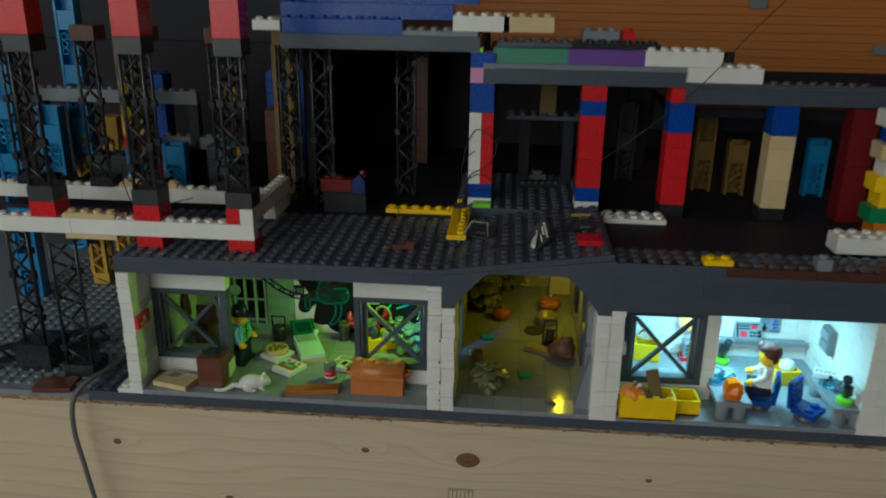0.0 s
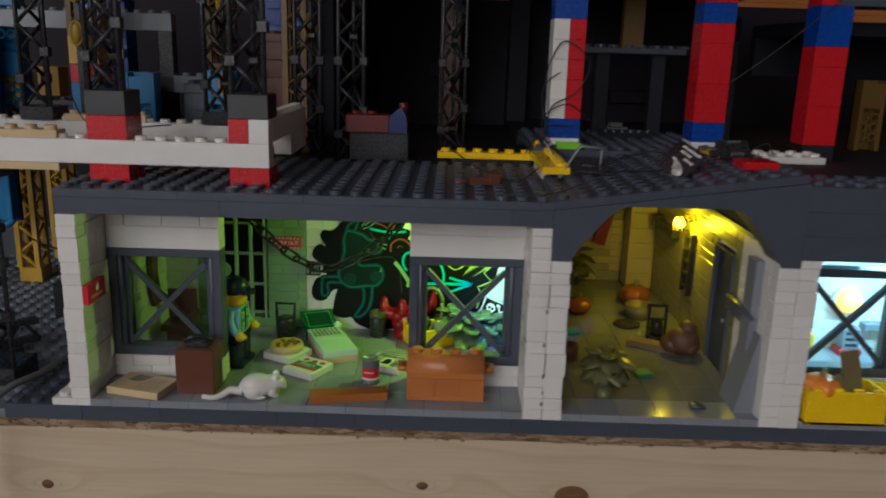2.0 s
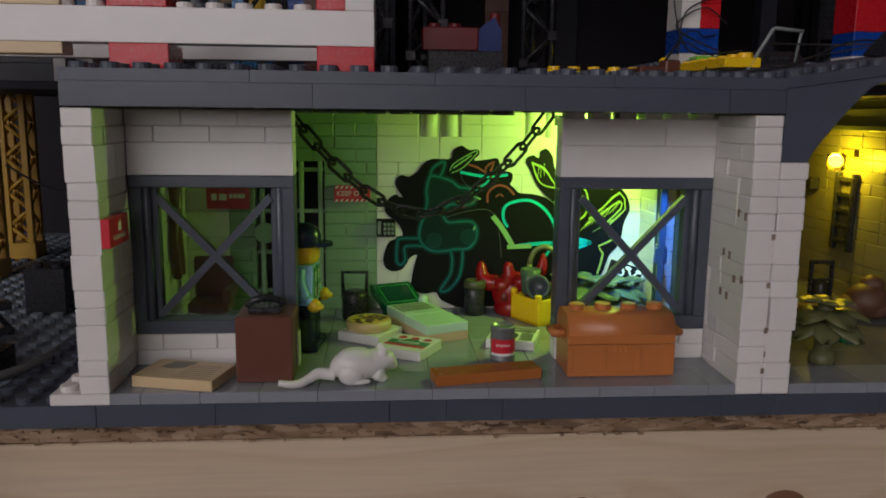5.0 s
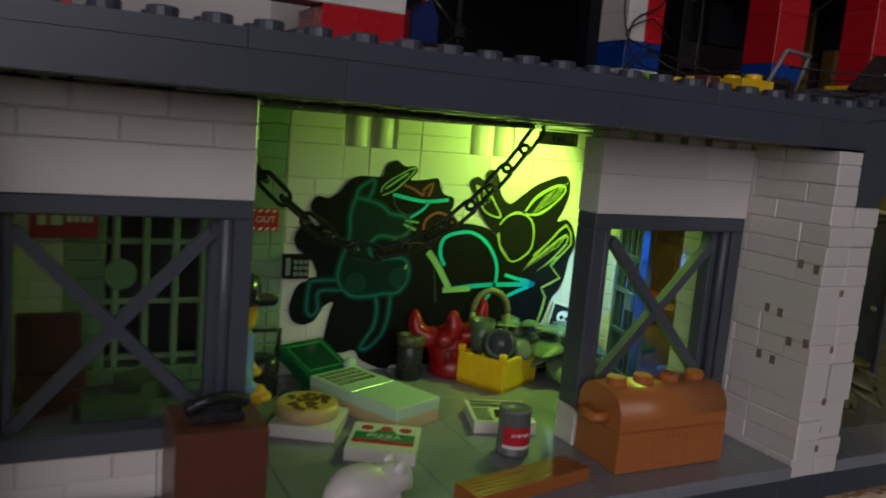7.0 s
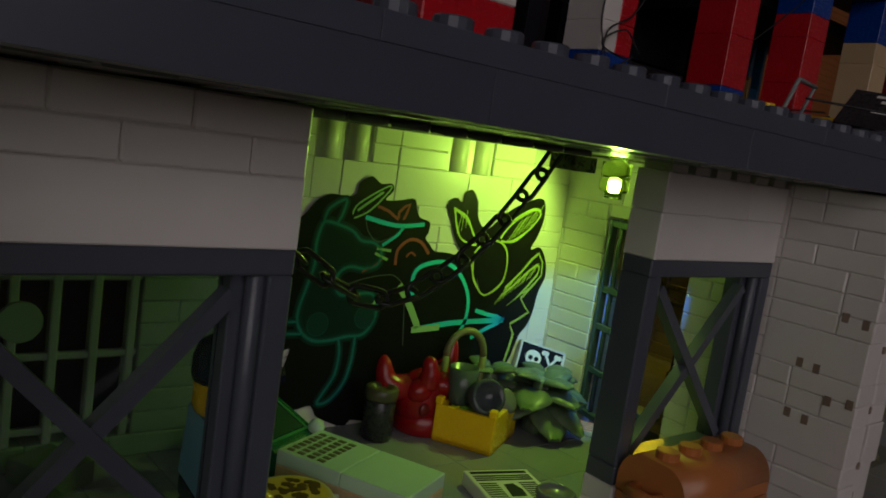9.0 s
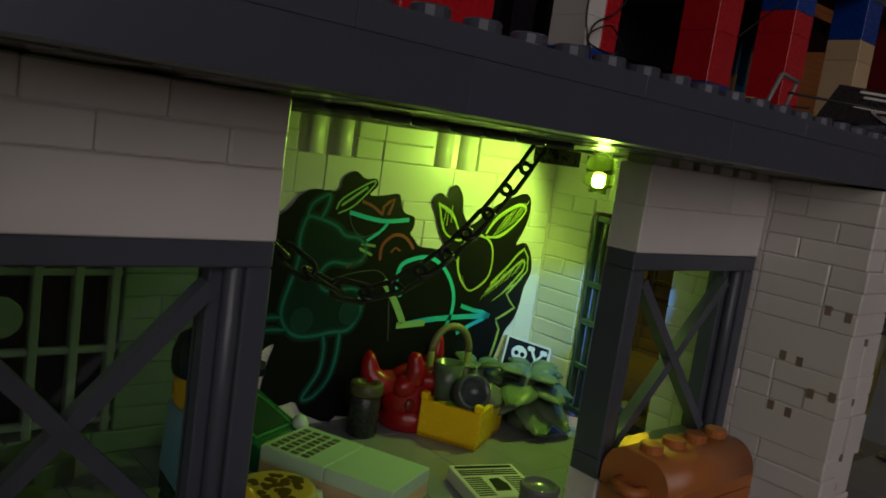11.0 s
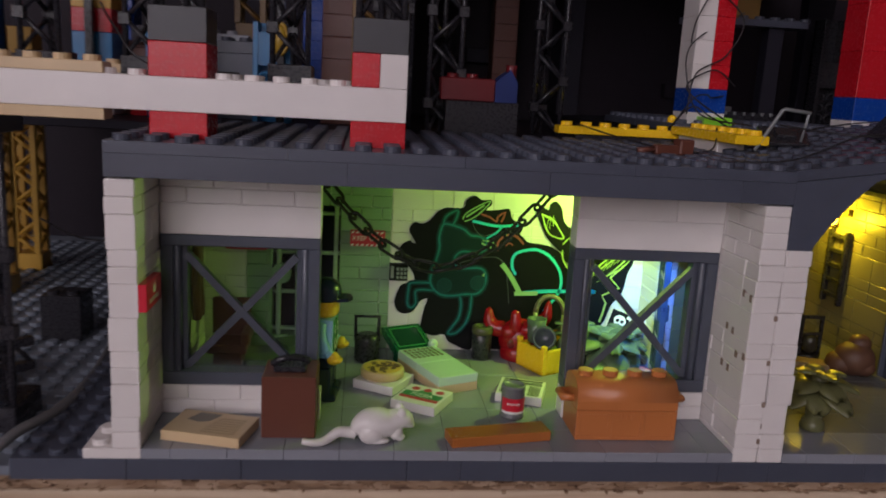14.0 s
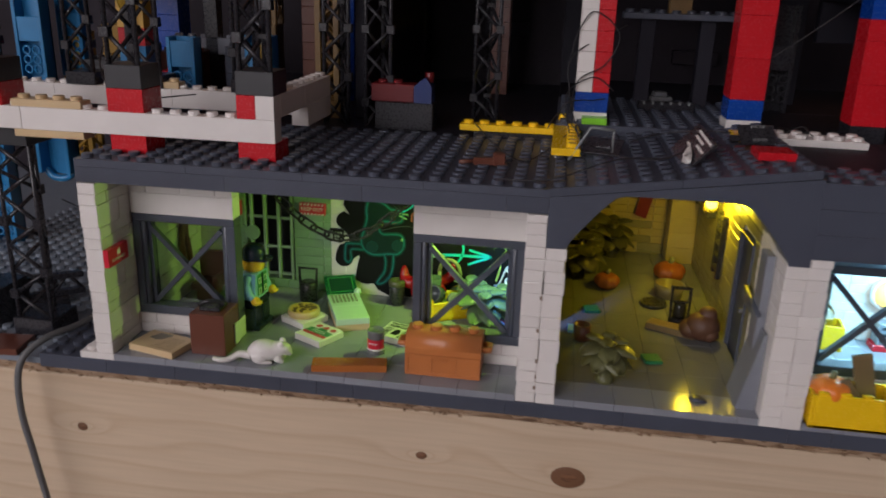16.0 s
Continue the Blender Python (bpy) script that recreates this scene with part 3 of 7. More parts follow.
for x, z in ((199.6, 43.2), (199.2, 29.3), (199.6, 16), (199.4, 9), (199.5, 4)):
    part("peg_hole", hole_f, None, wall_d, "", x, 0, z)

BY = 92.4
wall_e = solid("wall_5", G().box(16, BY + 0.8, 0, 41.6, 99, 76.6, 0.05).box(42, BY + 0.8, 0, 68, 99, 4.4, 0.05).box(41.6, BY + 0.8, 58.6, 68.6, 99, 76.6, 0.05).box(68.6, BY + 0.8, 0, 192, 99, 76.6, 0.05), WHITE, "back wall of white and sand green bricks", "wall", kind="structure")
lay(wall_e, "x", (16, BY, 0), 16, 76.8, 8, WHITE, seed=21, half=0.6)
lay(wall_e, "x", (32, BY, 0), 56, 76.8, 8, SAND, holes=((10, 4.8, 36, 57.6),), seed=22, half=1.0)
lay(wall_e, "x", (88, BY, 0), 104, 57.6, 8, WHITE, seed=23, half=0.25)
lay(wall_e, "x", (88, BY, 57.6), 104, 9.6, 8, WHITE, seed=27, half=0.5)
for x, n in ((88, 2), (120, 3), (160, 4)):
    if n:
        lay(wall_e, "x", (x, BY, 67.2), n * 8, 9.6, 8, WHITE, seed=31 + n, half=1.0)
for x in (104, 112, 144, 152):
    part("half_round_brick", G().cyl(4, 4.4, 0.02, 9.58, 3.92, 20), WHITE, wall_e, "", x, BY - 1.2, 67.2)
# black sheet is added so the barred opening stays dark
dark = solid("wall_6", G().box(30, 101, 0, 80, 104, 70, 0.3), HALL, "added black sheet darkening the opening behind the barred window", "wall", kind="structure")

# alley and laboratory walls
wall_f = solid("wall_7", G().box(288.8, 1, -3.2, 303.2, 47.5, 64.5, 0.05).box(288.8, 71, -3.2, 295.2, 200, 85, 0.05).box(288.8, 47.5, 58, 295.2, 71, 85, 0.05), WHITE, "white brick wall between alley and laboratory", "wall", kind="structure")
lay(wall_f, "y", (288, 0, -3.2), 40, 86.4, 8, WHITE, seed=41, half=0.7)
lay(wall_f, "y", (288, 40, -3.2), 160, 86.4, 8, SHADED_KHAKI, holes=((7.5, 0, 31, 59.2),), seed=41, half=0.7)
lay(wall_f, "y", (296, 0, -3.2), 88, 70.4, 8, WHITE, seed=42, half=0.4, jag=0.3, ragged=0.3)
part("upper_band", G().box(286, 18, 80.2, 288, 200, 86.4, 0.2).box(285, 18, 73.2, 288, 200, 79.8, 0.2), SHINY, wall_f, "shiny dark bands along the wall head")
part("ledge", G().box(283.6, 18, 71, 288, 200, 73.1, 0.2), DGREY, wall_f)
wall_g = solid("wall_8", G().box(200, 200.8, -3.2, 296, 207, 85, 0.05), WHITE, "alley end wall, lamp tint and shade put into its brick colours", "wall", kind="structure")
lay(wall_g, "x", (208, 200, -3.2), 80, 89.6, 8, [LAMPLIT_TAN, SHADED_KHAKI, LAMPLIT_TAN], seed=43, half=0.6)
wall_h = solid("wall_9", G().box(304, 88.8, -3.2, 456, 95, 70, 0.05).box(440.8, 1, -3.2, 455, 95, 67, 0.05), WHITE, "white brick walls of the laboratory", "wall", kind="structure")
lay(wall_h, "x", (304, 88, 0), 152, 67.2, 8, WHITE, seed=44, half=0.6)
lay(wall_h, "y", (440, 0, -3.2), 88, 70.4, 8, WHITE, seed=45, half=0.5)
lay(wall_h, "x", (440, 0, -3.2), 24, 70.4, 8, WHITE, seed=46, half=0.5)
wall_i = solid("wall_10", G().box(304.2, 25.9, 0, 363, 32, 9.4, 0.05).box(356.5, 25.9, 9, 363.2, 32, 67, 0.05), WHITE, "white brick wall round the laboratory window", "wall", kind="structure")
lay(wall_i, "x", (304, 25, 0), 56, 9.6, 8, WHITE, seed=47, half=1.0)
lay(wall_i, "x", (356, 25, 9.6), 8, 57.6, 8, WHITE, seed=48, half=0.0)

# ------------------------------------------------------------------ roofs
roof = solid("roof_1", G().box(8.8, 0.8, 79.8, 199.6, 95.6, 83.8, 0.1), DGREY, "dark grey studded flat roof of plates", "roof", kind="structure")
rnd = random.Random(17)
for z, h in ((77.3, 6.4),):
    x = 8.0
    while x < 200:
        n = min(rnd.choice((4, 6, 7, 8)) * 8, 200 - x)
        brick(roof, x, -0.02, z, n, 8, h, DGREY, 0, "plate", 0.035)
        x += n
for i in range(4):
    for j in range(2):
        brick(roof, 8 + 48 * i, 48 * j, 83.7, 48, 48, 3.2, DGREY, 1, "plate", 0.05)
g = G()
for i in range(6):
    for j in range(3):
        if j:
            g.box(8.2 + 32 * i, 8.2 + 29 * j, 77.0 + 0.1 * ((i + j) % 2), 8.1 + 32 * (i + 1), 8.1 + 29 * (j + 1), 79.5, 0.2)
for i in range(24):
    g.box(8.2 + 8 * i, 8.2, 76.9 + rnd.uniform(0, 0.35), 16.0 + 8 * i, 37.1, 79.5, 0.45)
for i in range(14):
    for j in range(8):
        g.lathe(24 + 8 * i, 36 + 8 * j, ((2.4, 77.05), (3.25, 77.05), (3.25, 75.9), (2.4, 75.9), (2.4, 77.0)), 14)
solid("ceiling_1", g, SHINY, "shiny underside of the dark grey roof plates", "ceiling", kind="structure")

arch = [(200, 64), (200, 84), (296, 97.1), (296, 64), (288.6, 64)]
rise = curve([(207.4, 0, 64), (209.6, 0, 68.2), (215.8, 0, 76.2), (222.6, 0, 83.6), (226, 0, 85.8), (231, 0, 86.4)], 3)
arch += [(496 - p.x, p.z) for p in rise] + [(p.x, p.z) for p in reversed(rise)]
roof_b = solid("roof_2", G().prism(arch, 0, 15.9), DGREY, "dark grey arch and studded roof over the alley", "roof", kind="structure")
part("roof_core", G().prism([(200.2, 84), (296, 97.1), (296, 86.6), (222, 86.6)], 15.95, 96).box(213, 96, 86.6, 296, 200, 93, 0.1), DGREY, roof_b)
for i in range(2):
    for j in range(2):
        part("plate", brick_mesh(48, 48, 3.2, DGREY, 1, 0.1), None, roof_b, "", 200 + 47.6 * i, 48 * j, 84.1 + 6.54 * i, ry=-7.8)
        brick(roof_b, 200 + 48 * i, 96 + 48 * j, 92.9, 48, 48, 3.2, DGREY, 1, "plate")
for y in (30, 52, 86, 120):
    part("rib", G().box(208, y, 83.2, 288, y + 7.8, 86.6, 0.2), DGREY, roof_b)
roof_c = solid("roof_3", G().box(296.3, 0.8, 68, 470, 95.6, 93, 0.1), DGREY, "dark grey studded roof of the laboratory", "roof", kind="structure")
for z in (67.2, 76.8, 86.4):
    x = 296.0
    while x < 470:
        n = min(rnd.choice((6, 8, 12)) * 8, 472 - x)
        if not (z > 80 and x > 355):
            brick(roof_c, x, -0.02, z, n, 8, 9.6, DGREY, 0, "brick", 0.1)
        x += n
for i in range(4):
    brick(roof_c, 296 + 48 * i, 0, 92.8, 48, 24, 3.2, DGREY, 1, "plate")
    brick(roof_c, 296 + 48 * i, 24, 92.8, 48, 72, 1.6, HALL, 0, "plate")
x = 355.0
for n, m, h in ((48, DARK_BROWN, 5.4), (32, DARK_BROWN, 5.4), (48, DARK_BROWN, 7.6)):
    brick(roof_c, x, -0.6, 90.6, n, 8.4, h, m, 1, "plate")
    x += n

# ------------------------------------------------------------------ windows with crossed bars


def window(x, name, glass, wide=48.0):
    w = thing(name, "dark grey window with crossed bars" + (" and a tinted pane" if glass else ""), "window", x, 25, 9.6, kind="structure")
    g = G()
    for a, b, c, d in ((0, 0, wide, 4.2), (0, 44.4, wide, 48), (0, 4.2, 3.6, 44.4), (wide - 3.6, 4.2, wide, 44.4)):
        g.box(a, 0.3, b, c, 7.7, d, 0.3)
    part("window_frame", g, MGREY, w)
    for u in (4.6, wide - 4.6):
        part("jamb_rod", G().cyl(u, 2.2, 4.2, 44.4, 1.3, 10), MGREY, w)
    for u in (5.5, wide - 5.5):
        part("jamb_panel", G().box(u - 1.9, 3.4, 4.2, u + 1.9, 7.6, 44.4, 0.25), MGREY, w)
    bars = G()
    a, b = 9.6, wide - 9.6
    for u0, u1 in ((a, b), (b, a)):
        d = Vector((u1 - u0, 0, 31)).normalized()
        s = Vector((-d.z, 0, d.x)) * 1.12
        p0, p1 = Vector((u0, 0, 8)) - d * 3.4, Vector((u1, 0, 39)) + d * 3.4
        bars.prism([((p0 + s).x, (p0 + s).z), ((p0 - s).x, (p0 - s).z), ((p1 - s).x, (p1 - s).z), ((p1 + s).x, (p1 + s).z)], 2.0 + (0.3 if u0 < u1 else 0), 4.6 + (0.3 if u0 < u1 else 0))
    part("cross_bar", bars, MGREY, w)
    if glass:
        p = part("pane", G().box(7.4, 5.8, 4.2, wide - 7.4, 6.5, 44.4, 0.05), GLASS, w)
        p.visible_shadow = False
    return w


window(16, "window_1", True)
window(144, "window_2", False)
window(308, "window_3", False)

# ------------------------------------------------------------------ the storey above
def lattice(g, x, y, z0, z1, w=14.0, r=1.15, step=None):
    """Four square posts with a zigzag of flat struts on each side."""
    for dx in (0, w):
        for dy in (0, w):
            g.box(x + dx - r, y + dy - r, z0, x + dx + r, y + dy + r, z1, 0.2)
    n = max(2, round((z1 - z0) / (step or w * 0.85)))
    h = (z1 - z0) / n
    for k in range(n):
        a, b = z0 + k * h, z0 + (k + 1) * h
        u, v = (0, w) if k % 2 else (w, 0)
        for dy in (0, w):
            g.tube([(x + u, y + dy, a), (x + v, y + dy, b)], 1.05, 5)
        for dx in (0, w):
            g.tube([(x + dx, y + v, a), (x + dx, y + u, b)], 1.05, 5)
    return g


def girder(g, x, y, z0, z1, w=14.0, r=1.05):
    """A three-legged girder: thin round legs, zigzag struts and square joints."""
    legs = ((x, y), (x + w, y), (x + w / 2, y + w * 0.86))
    for a, b in legs:
        g.cyl(a, b, z0, z1, r, 10)
    n = max(2, round((z1 - z0) / 12.6))
    h = (z1 - z0) / n
    for i in range(3):
        p, q = legs[i], legs[(i + 1) % 3]
        for k in range(n):
            a, b = (p, q) if (k + i) % 2 else (q, p)
            g.tube([(a[0], a[1], z0 + k * h), (b[0], b[1], z0 + (k + 1) * h)], 0.95, 6)
            if k and k % 3 == 1 + i % 2:
                g.box(a[0] - 2.1, a[1] - 1.9, z0 + k * h - 2.2, a[0] + 2.1, a[1] + 1.9, z0 + k * h + 2.2, 0.3)
    return g


def tower(x, y, z, segments, label, group="lattice pillars"):
    """A pillar of stacked bricks and lattice pieces; segments are (kind, height, material)."""
    t = thing("lattice_pillar", label, "pillar", x, y, z, group=group)
    h = 0.0
    for kind, dz, mat in segments:
        if kind == "lattice":
            part("lattice", girder(G(), 1.6, 1.6, h, h + dz, 12.8), mat, t)
        else:
            part("brick", brick_mesh(16, 16, dz, mat, 0), None, t, "", 0, 0, h)
        h += dz
    return t


gallery = thing("gallery_frame", "white brick gallery frame with studs above the roof", "frame", 0, -0.5, 94.3)
for x, n in ((-120, 32), (-88, 64), (-24, 112)):
    brick(gallery, x, 16, 0, n, 8, 9.6, WHITE, 1)
for y, n in ((24, 32), (56, 40)):
    brick(gallery, 80, y, 9.6, 8, n, 9.6, WHITE, 1)
brick(gallery, 80, 16, 9.6, 8, 8, 9.6, WHITE, 0)
brick(gallery, 72, 16, 9.6, 8, 8, 9.6, RED, 0)
for x, n in ((-120, 64), (-56, 64), (8, 80)):
    brick(gallery, x, 88, 0, n, 8, 9.6, WHITE, 1)
brick(gallery, 80, 60, 0, 8, 36, 9.6, WHITE, 0)
brick(gallery, -28, 16, 9.6, 32, 8, 3.2, TAN, 1, "plate")
brick(gallery, -28, 16, -3.2, 32, 8, 3.2, TAN, 0, "plate")
brick(gallery, -28, 88, 9.6, 40, 8, 3.2, TAN, 1, "plate")
brick(gallery, 40, 88, 9.6, 16, 8, 3.2, TAN, 1, "plate")
RD, DK = RED, plastic("charcoal_plastic", (0.03, 0.032, 0.036), 0.35)
for x in (16, 72):
    brick_thing("support_brick", "red support brick between roof and gallery", x, 15.5, 86.5, 16, 16, 7.8, RED, 0, group="support bricks")
for x in (16, -48, -104):
    tower(x, 15.5, 103.9, (("brick", 9.6, RED), ("brick", 9.6, DK), ("lattice", 76.8, BLACK), ("brick", 9.6, DK), ("brick", 28.8, RED)), "black lattice pillar on a red brick with red bricks on top")
tower(72, 15.5, 113.5, (("brick", 9.6, DK), ("lattice", 76.8, BLACK), ("brick", 9.6, DK), ("brick", 28.8, RED)), "black lattice pillar on the white gallery corner with red top")
for x in (-100, -48, -12, 40):
    tower(x, 86, 103.9, (("brick", 6.4, BLACK), ("lattice", 90, BLACK), ("brick", 9.6, BROWN)), "black lattice pillar at the back of the gallery", "back pillars")
for x in (78, 100):
    tower(x, 112, 86.4, (("lattice", 110, BLACK),), "slim black lattice pillar in the dark hall", "hall pillars")
tower(152, 150, 86.4, (("lattice", 110, BLACK),), "slim black lattice pillar in the dark hall", "hall pillars")

# left of the house: low ground with towers
# lighter than the other bases: light and haze put into this grey
GROUNDC = plastic("lightened_grey_plastic", (0.20, 0.235, 0.28), 0.4)
low = solid("ground", G().box(-420, 2, -9.6, -20.2, 400, -6.6, 0.3), GROUNDC, "dark grey studded base beside the toy house", "ground", kind="structure")
g = G()
for i in range(16):
    for j in range(38):
        g.stud(-24 - 8 * i, 12 + 8 * j, -6.6, 8)
part("stud", g, GROUNDC, low, "dark grey studs", kind="stuff")
brick_thing("brown_plate", "dull brown plate at the edge of the bench", -56, -1, -6.6, 24, 16, 3.2, BROWN, 0, 6, category="plate")
t = thing("black_tower", "black lattice mast beside the house", "mast", -44, 22, -6.6)
part("foot", G().box(-2, -2, 0, 18, 18, 9.6, 0.3), BLACK, t)
part("lattice", girder(G(), 0.2, 0.2, 9.6, 92, 16.6), BLACK, t)
part("cap", G().box(-1, -1, 92, 17, 17, 101.6, 0.3), DK, t)
t = thing("black_tower", "black lattice mast with a slab foot", "mast", -78, 30, -6.6)
part("foot", G().box(-4, -4, 0, 20, 20, 19, 0.3), BLACK, t)
part("lattice", girder(G(), 1.4, 1.4, 19, 102, 13.2), BLACK, t)
solid("black_block", G().box(0, 0, 0, 16, 16, 19.2, 0.3).stud(4, 4, 19.2).stud(12, 4, 19.2), BLACK, "black brick block on the dark base", "brick", -54, 112, -6.6)
g = G()
g.box(0, -2, 5, 90, 2, 8, 0.3).box(0, -2, 14, 90, 2, 17, 0.3)
for k in range(6):
    g.tube([(k * 15, 0, 6), (k * 15 + 7.5, 0, 16)], 1, 5)
    g.tube([(k * 15 + 7.5, 0, 16), (k * 15 + 15, 0, 6)], 1, 5)
g.box(0, -4, 0, 12, 4, 5, 0.3).box(70, -4, 0, 82, 4, 5, 0.3)
solid("lattice_girder", g, BLACK, "black lattice girder lying on the base", "girder", -110, 12, -6.6, 38)


def mast(x, y, z, h, mat, label, w=14, foot=None):
    t = thing("lattice_mast", label, "mast", x, y, z, group="coloured masts")
    part("foot", G().box(-1, -1, 0, w + 2, w + 2, 9.6, 0.3), foot or mat, t)
    part("lattice", lattice(G(), 0, 0, 9.6, h, w, 1.6), mat, t)
    part("cap", G().box(-1, -1, h, w + 2, w + 2, h + 19, 0.3), mat, t)
    return t


mast(-107, 178, -6.6, 110, GOLD, "yellow-gold lattice mast beside the house", 11)
mast(-112, 232, -6.6, 112, GOLD, "yellow-gold lattice mast standing further back", 11)
mast(71, 132, 86.2, 110, SHADED_GOLD, "yellow-gold lattice mast behind the gallery", 10)
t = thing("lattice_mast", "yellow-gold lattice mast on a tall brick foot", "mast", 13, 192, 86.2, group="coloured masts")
part("foot", G().box(-1, -1, 0, 13, 13, 44.4, 0.3), SHADED_GOLD, t)
part("lattice", lattice(G(), 0, 0, 44.4, 130, 12, 1.5), SHADED_GOLD, t)
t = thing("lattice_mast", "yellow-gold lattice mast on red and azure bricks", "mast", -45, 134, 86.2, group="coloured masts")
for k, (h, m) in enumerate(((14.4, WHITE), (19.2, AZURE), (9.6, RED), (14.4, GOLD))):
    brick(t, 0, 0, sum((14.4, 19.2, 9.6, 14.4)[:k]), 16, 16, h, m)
part("lattice", lattice(G(), 1.6, 1.6, 57.6, 130, 12.6, 1.5), SHADED_GOLD, t)


def panel_tower(x, y, z, h, mat, label, w=16):
    t = thing("panel_tower", label, "mast", x, y, z, group="blue towers")
    part("shaft", G().box(0, 0, 0, 2.2, 10, h, 0.2).box(w - 2.2, 0, 0, w, 10, h, 0.2).box(0, 8, 0, w, 10, h, 0.2), mat, t)
    ring = G().tube([(2.4 * math.cos(a * math.pi / 4), 0, 2.4 * math.sin(a * math.pi / 4)) for a in range(8)], 0.7, 5, True).mesh("ring", [mat])
    for k in range(int(h / 40)):
        panel = part("panel", G().box(1, 0.6, k * 40 + 24, w - 1, 2.4, k * 40 + 38, 0.2), mat, t)
        for j in range(3):
            for i in range(2):
                part("ring", ring, None, panel, "", w / 2 - 3 + i * 6, 1.5, k * 40 + 8 + j * 5.5)
    return t


panel_tower(-108, 174, 96, 150, AZURE, "azure blue panel tower with pierced panels", 16)
panel_tower(-120, 150, 94, 52, AZURE, "shorter azure blue panel tower", 18)
panel_tower(-148, 140, -6.6, 190, AZURE, "azure blue panel tower with pierced panels", 18)
panel_tower(-14, 128, 86, 40, AZURE, "short azure blue panel piece", 16)
panel_tower(28, 135, 86, 42, AZURE, "short azure blue panel piece", 16)
t = thing("hanging_panel", "rounded azure blue panel hung under the gallery floor", "panel", -107, 137, 38)
part("shaft", G().box(0, 0, 4, 2.4, 12, 45, 0.4).box(18.6, 0, 4, 21, 12, 45, 0.4).box(0, 9, 2, 21, 12, 45, 0.4), AZURE, t)
part("rim", G().tube(curve([(1.5, 6, 6), (5, 6, 1.4), (10.5, 6, 0), (16, 6, 1.4), (19.5, 6, 6)], 4), 2.2, 8), AZURE, t)
for x, y, z, w, h, m, lab in ((-128, 165, 148, 128, 9.6, LGREY, "long pale grey brick beam behind the pillars"), (-30, 165, 114, 52, 9.6, LGREY, "pale grey brick beam behind the pillars")):
    b = thing("far_beam", lab, "beam", x, y, 86.2, group="beams behind the gallery")
    brick(b, 0, 0, z - 86.2, w, 8, h, m, 1)
    for u in (0, w - 8):
        brick(b, u, 0, 0, 8, 8, z - 86.2, BLACK, 0)

# yellow wheels on thin posts behind the gallery
wheel = G().ball(0, 0, 0, 2.7, 1.4, 5.4, 16, 10).tube([(3.2 * math.cos(2 * math.pi * k / 20), 0, 6.2 * math.sin(2 * math.pi * k / 20)) for k in range(20)], 0.8, 7, True).mesh("wheel", [plastic("yellow_wheel_plastic", (0.42, 0.27, 0.02), 0.32)])
for x, y, heights in ((-37, 128, (59, 81)), (40, 128, (35, 77)), (85, 128, (66, 92))):
    t = thing("wheel_post", "black post with yellow wheels behind the gallery", "post", x, y, 86.2, group="wheel posts")
    part("post", G().box(-1.6, 1.8, 0, 1.6, 5, 108, 0.2), BLACK, t)
    for h in heights:
        part("wheel", wheel, None, t, "yellow edge-on wheel", 0, 0, h)

# the hall floor and its back, shade put into near-black colours
solid("floor_4", G().box(-120, 96.4, 83, 208, 330, 86.2, 0.3), HALL, "hall floor plates coloured near black for shade", "floor", kind="structure")
solid("floor_5", G().box(200.4, 200.4, 83, 480, 330, 92, 0.3).box(296, 96.4, 83, 480, 200, 92, 0.3), HALL, "rear floor plates coloured near black for shade", "floor", kind="structure")
back = solid("wall_11", G().box(-480, 330, -6.6, 432, 338, 180, 0.3).box(432, 330, -6.6, 620, 338, 164, 0.3), HALL_BROWN, "back wall of mixed bricks coloured near black for shade", "wall", kind="structure")
# side and upper boards are added to keep the hall dark
part("side_board", G().box(90, 136, 86.3, 96, 329.8, 196.7, 0.3), HALL, back, "added black board keeping light out of the hall")
part("upper_board", G().box(-480, 330, 180.2, 82, 338, 330, 0.3), HALL, back, "added black board darkening the space above the back wall")
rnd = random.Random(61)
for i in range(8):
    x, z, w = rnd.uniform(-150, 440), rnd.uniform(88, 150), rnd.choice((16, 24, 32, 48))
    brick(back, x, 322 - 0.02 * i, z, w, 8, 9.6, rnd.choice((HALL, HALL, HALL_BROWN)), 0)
# the deepest stack is coloured brown to put shade on it
for x, y, w, h, m, lab in ((-30, 150, 24, 30, BROWN, "brown brick stack in the hall"), (-84, 160, 30, 22, DK, "black brick stack in the hall"), (10, 150, 26, 34, DGREY, "dark grey brick stack in the hall"), (56, 150, 16, 62, BROWN, "brown brick stack in the hall"), (-60, 190, 24, 80, BLUE, "blue brick stack in the hall"), (44, 196, 30, 84, BLUE, "blue brick stack in the hall"), (-24, 140, 12, 20, RED, "red brick stack in the hall"), (150, 262, 14, 90, BROWN, "brick stack deep in the hall, coloured brown for shade")):
    s = thing("brick_stack", lab, "bricks", x, y, 86.2, group="brick stacks")
    k = 0.0
    while k < h:
        brick(s, 0, 0, k, w, 16, min(9.6, h - k), m, 1 if k + 9.6 >= h else 0)
        k += 9.6

# red and blue toy engine, its colours darkened for the hall's shade
t = thing("toy_engine", "red toy engine with a blue front in the dark hall", "toy", 108, 106, 86.4)
part("chassis", G().box(0, 0, 0, 30, 12, 14, 0.4), BLACK, t)
part("body", G().box(-2, 1, 14, 20, 11, 23, 0.4).stud(3, 6, 23).stud(11, 6, 23), DARK_RED, t)
part("front", G().prism([(20, 12), (29, 12), (29, 22), (26, 27), (22, 24), (20, 22)], 0.5, 11.5), plastic("shaded_blue_plastic", (0.010, 0.030, 0.16), 0.3), t)
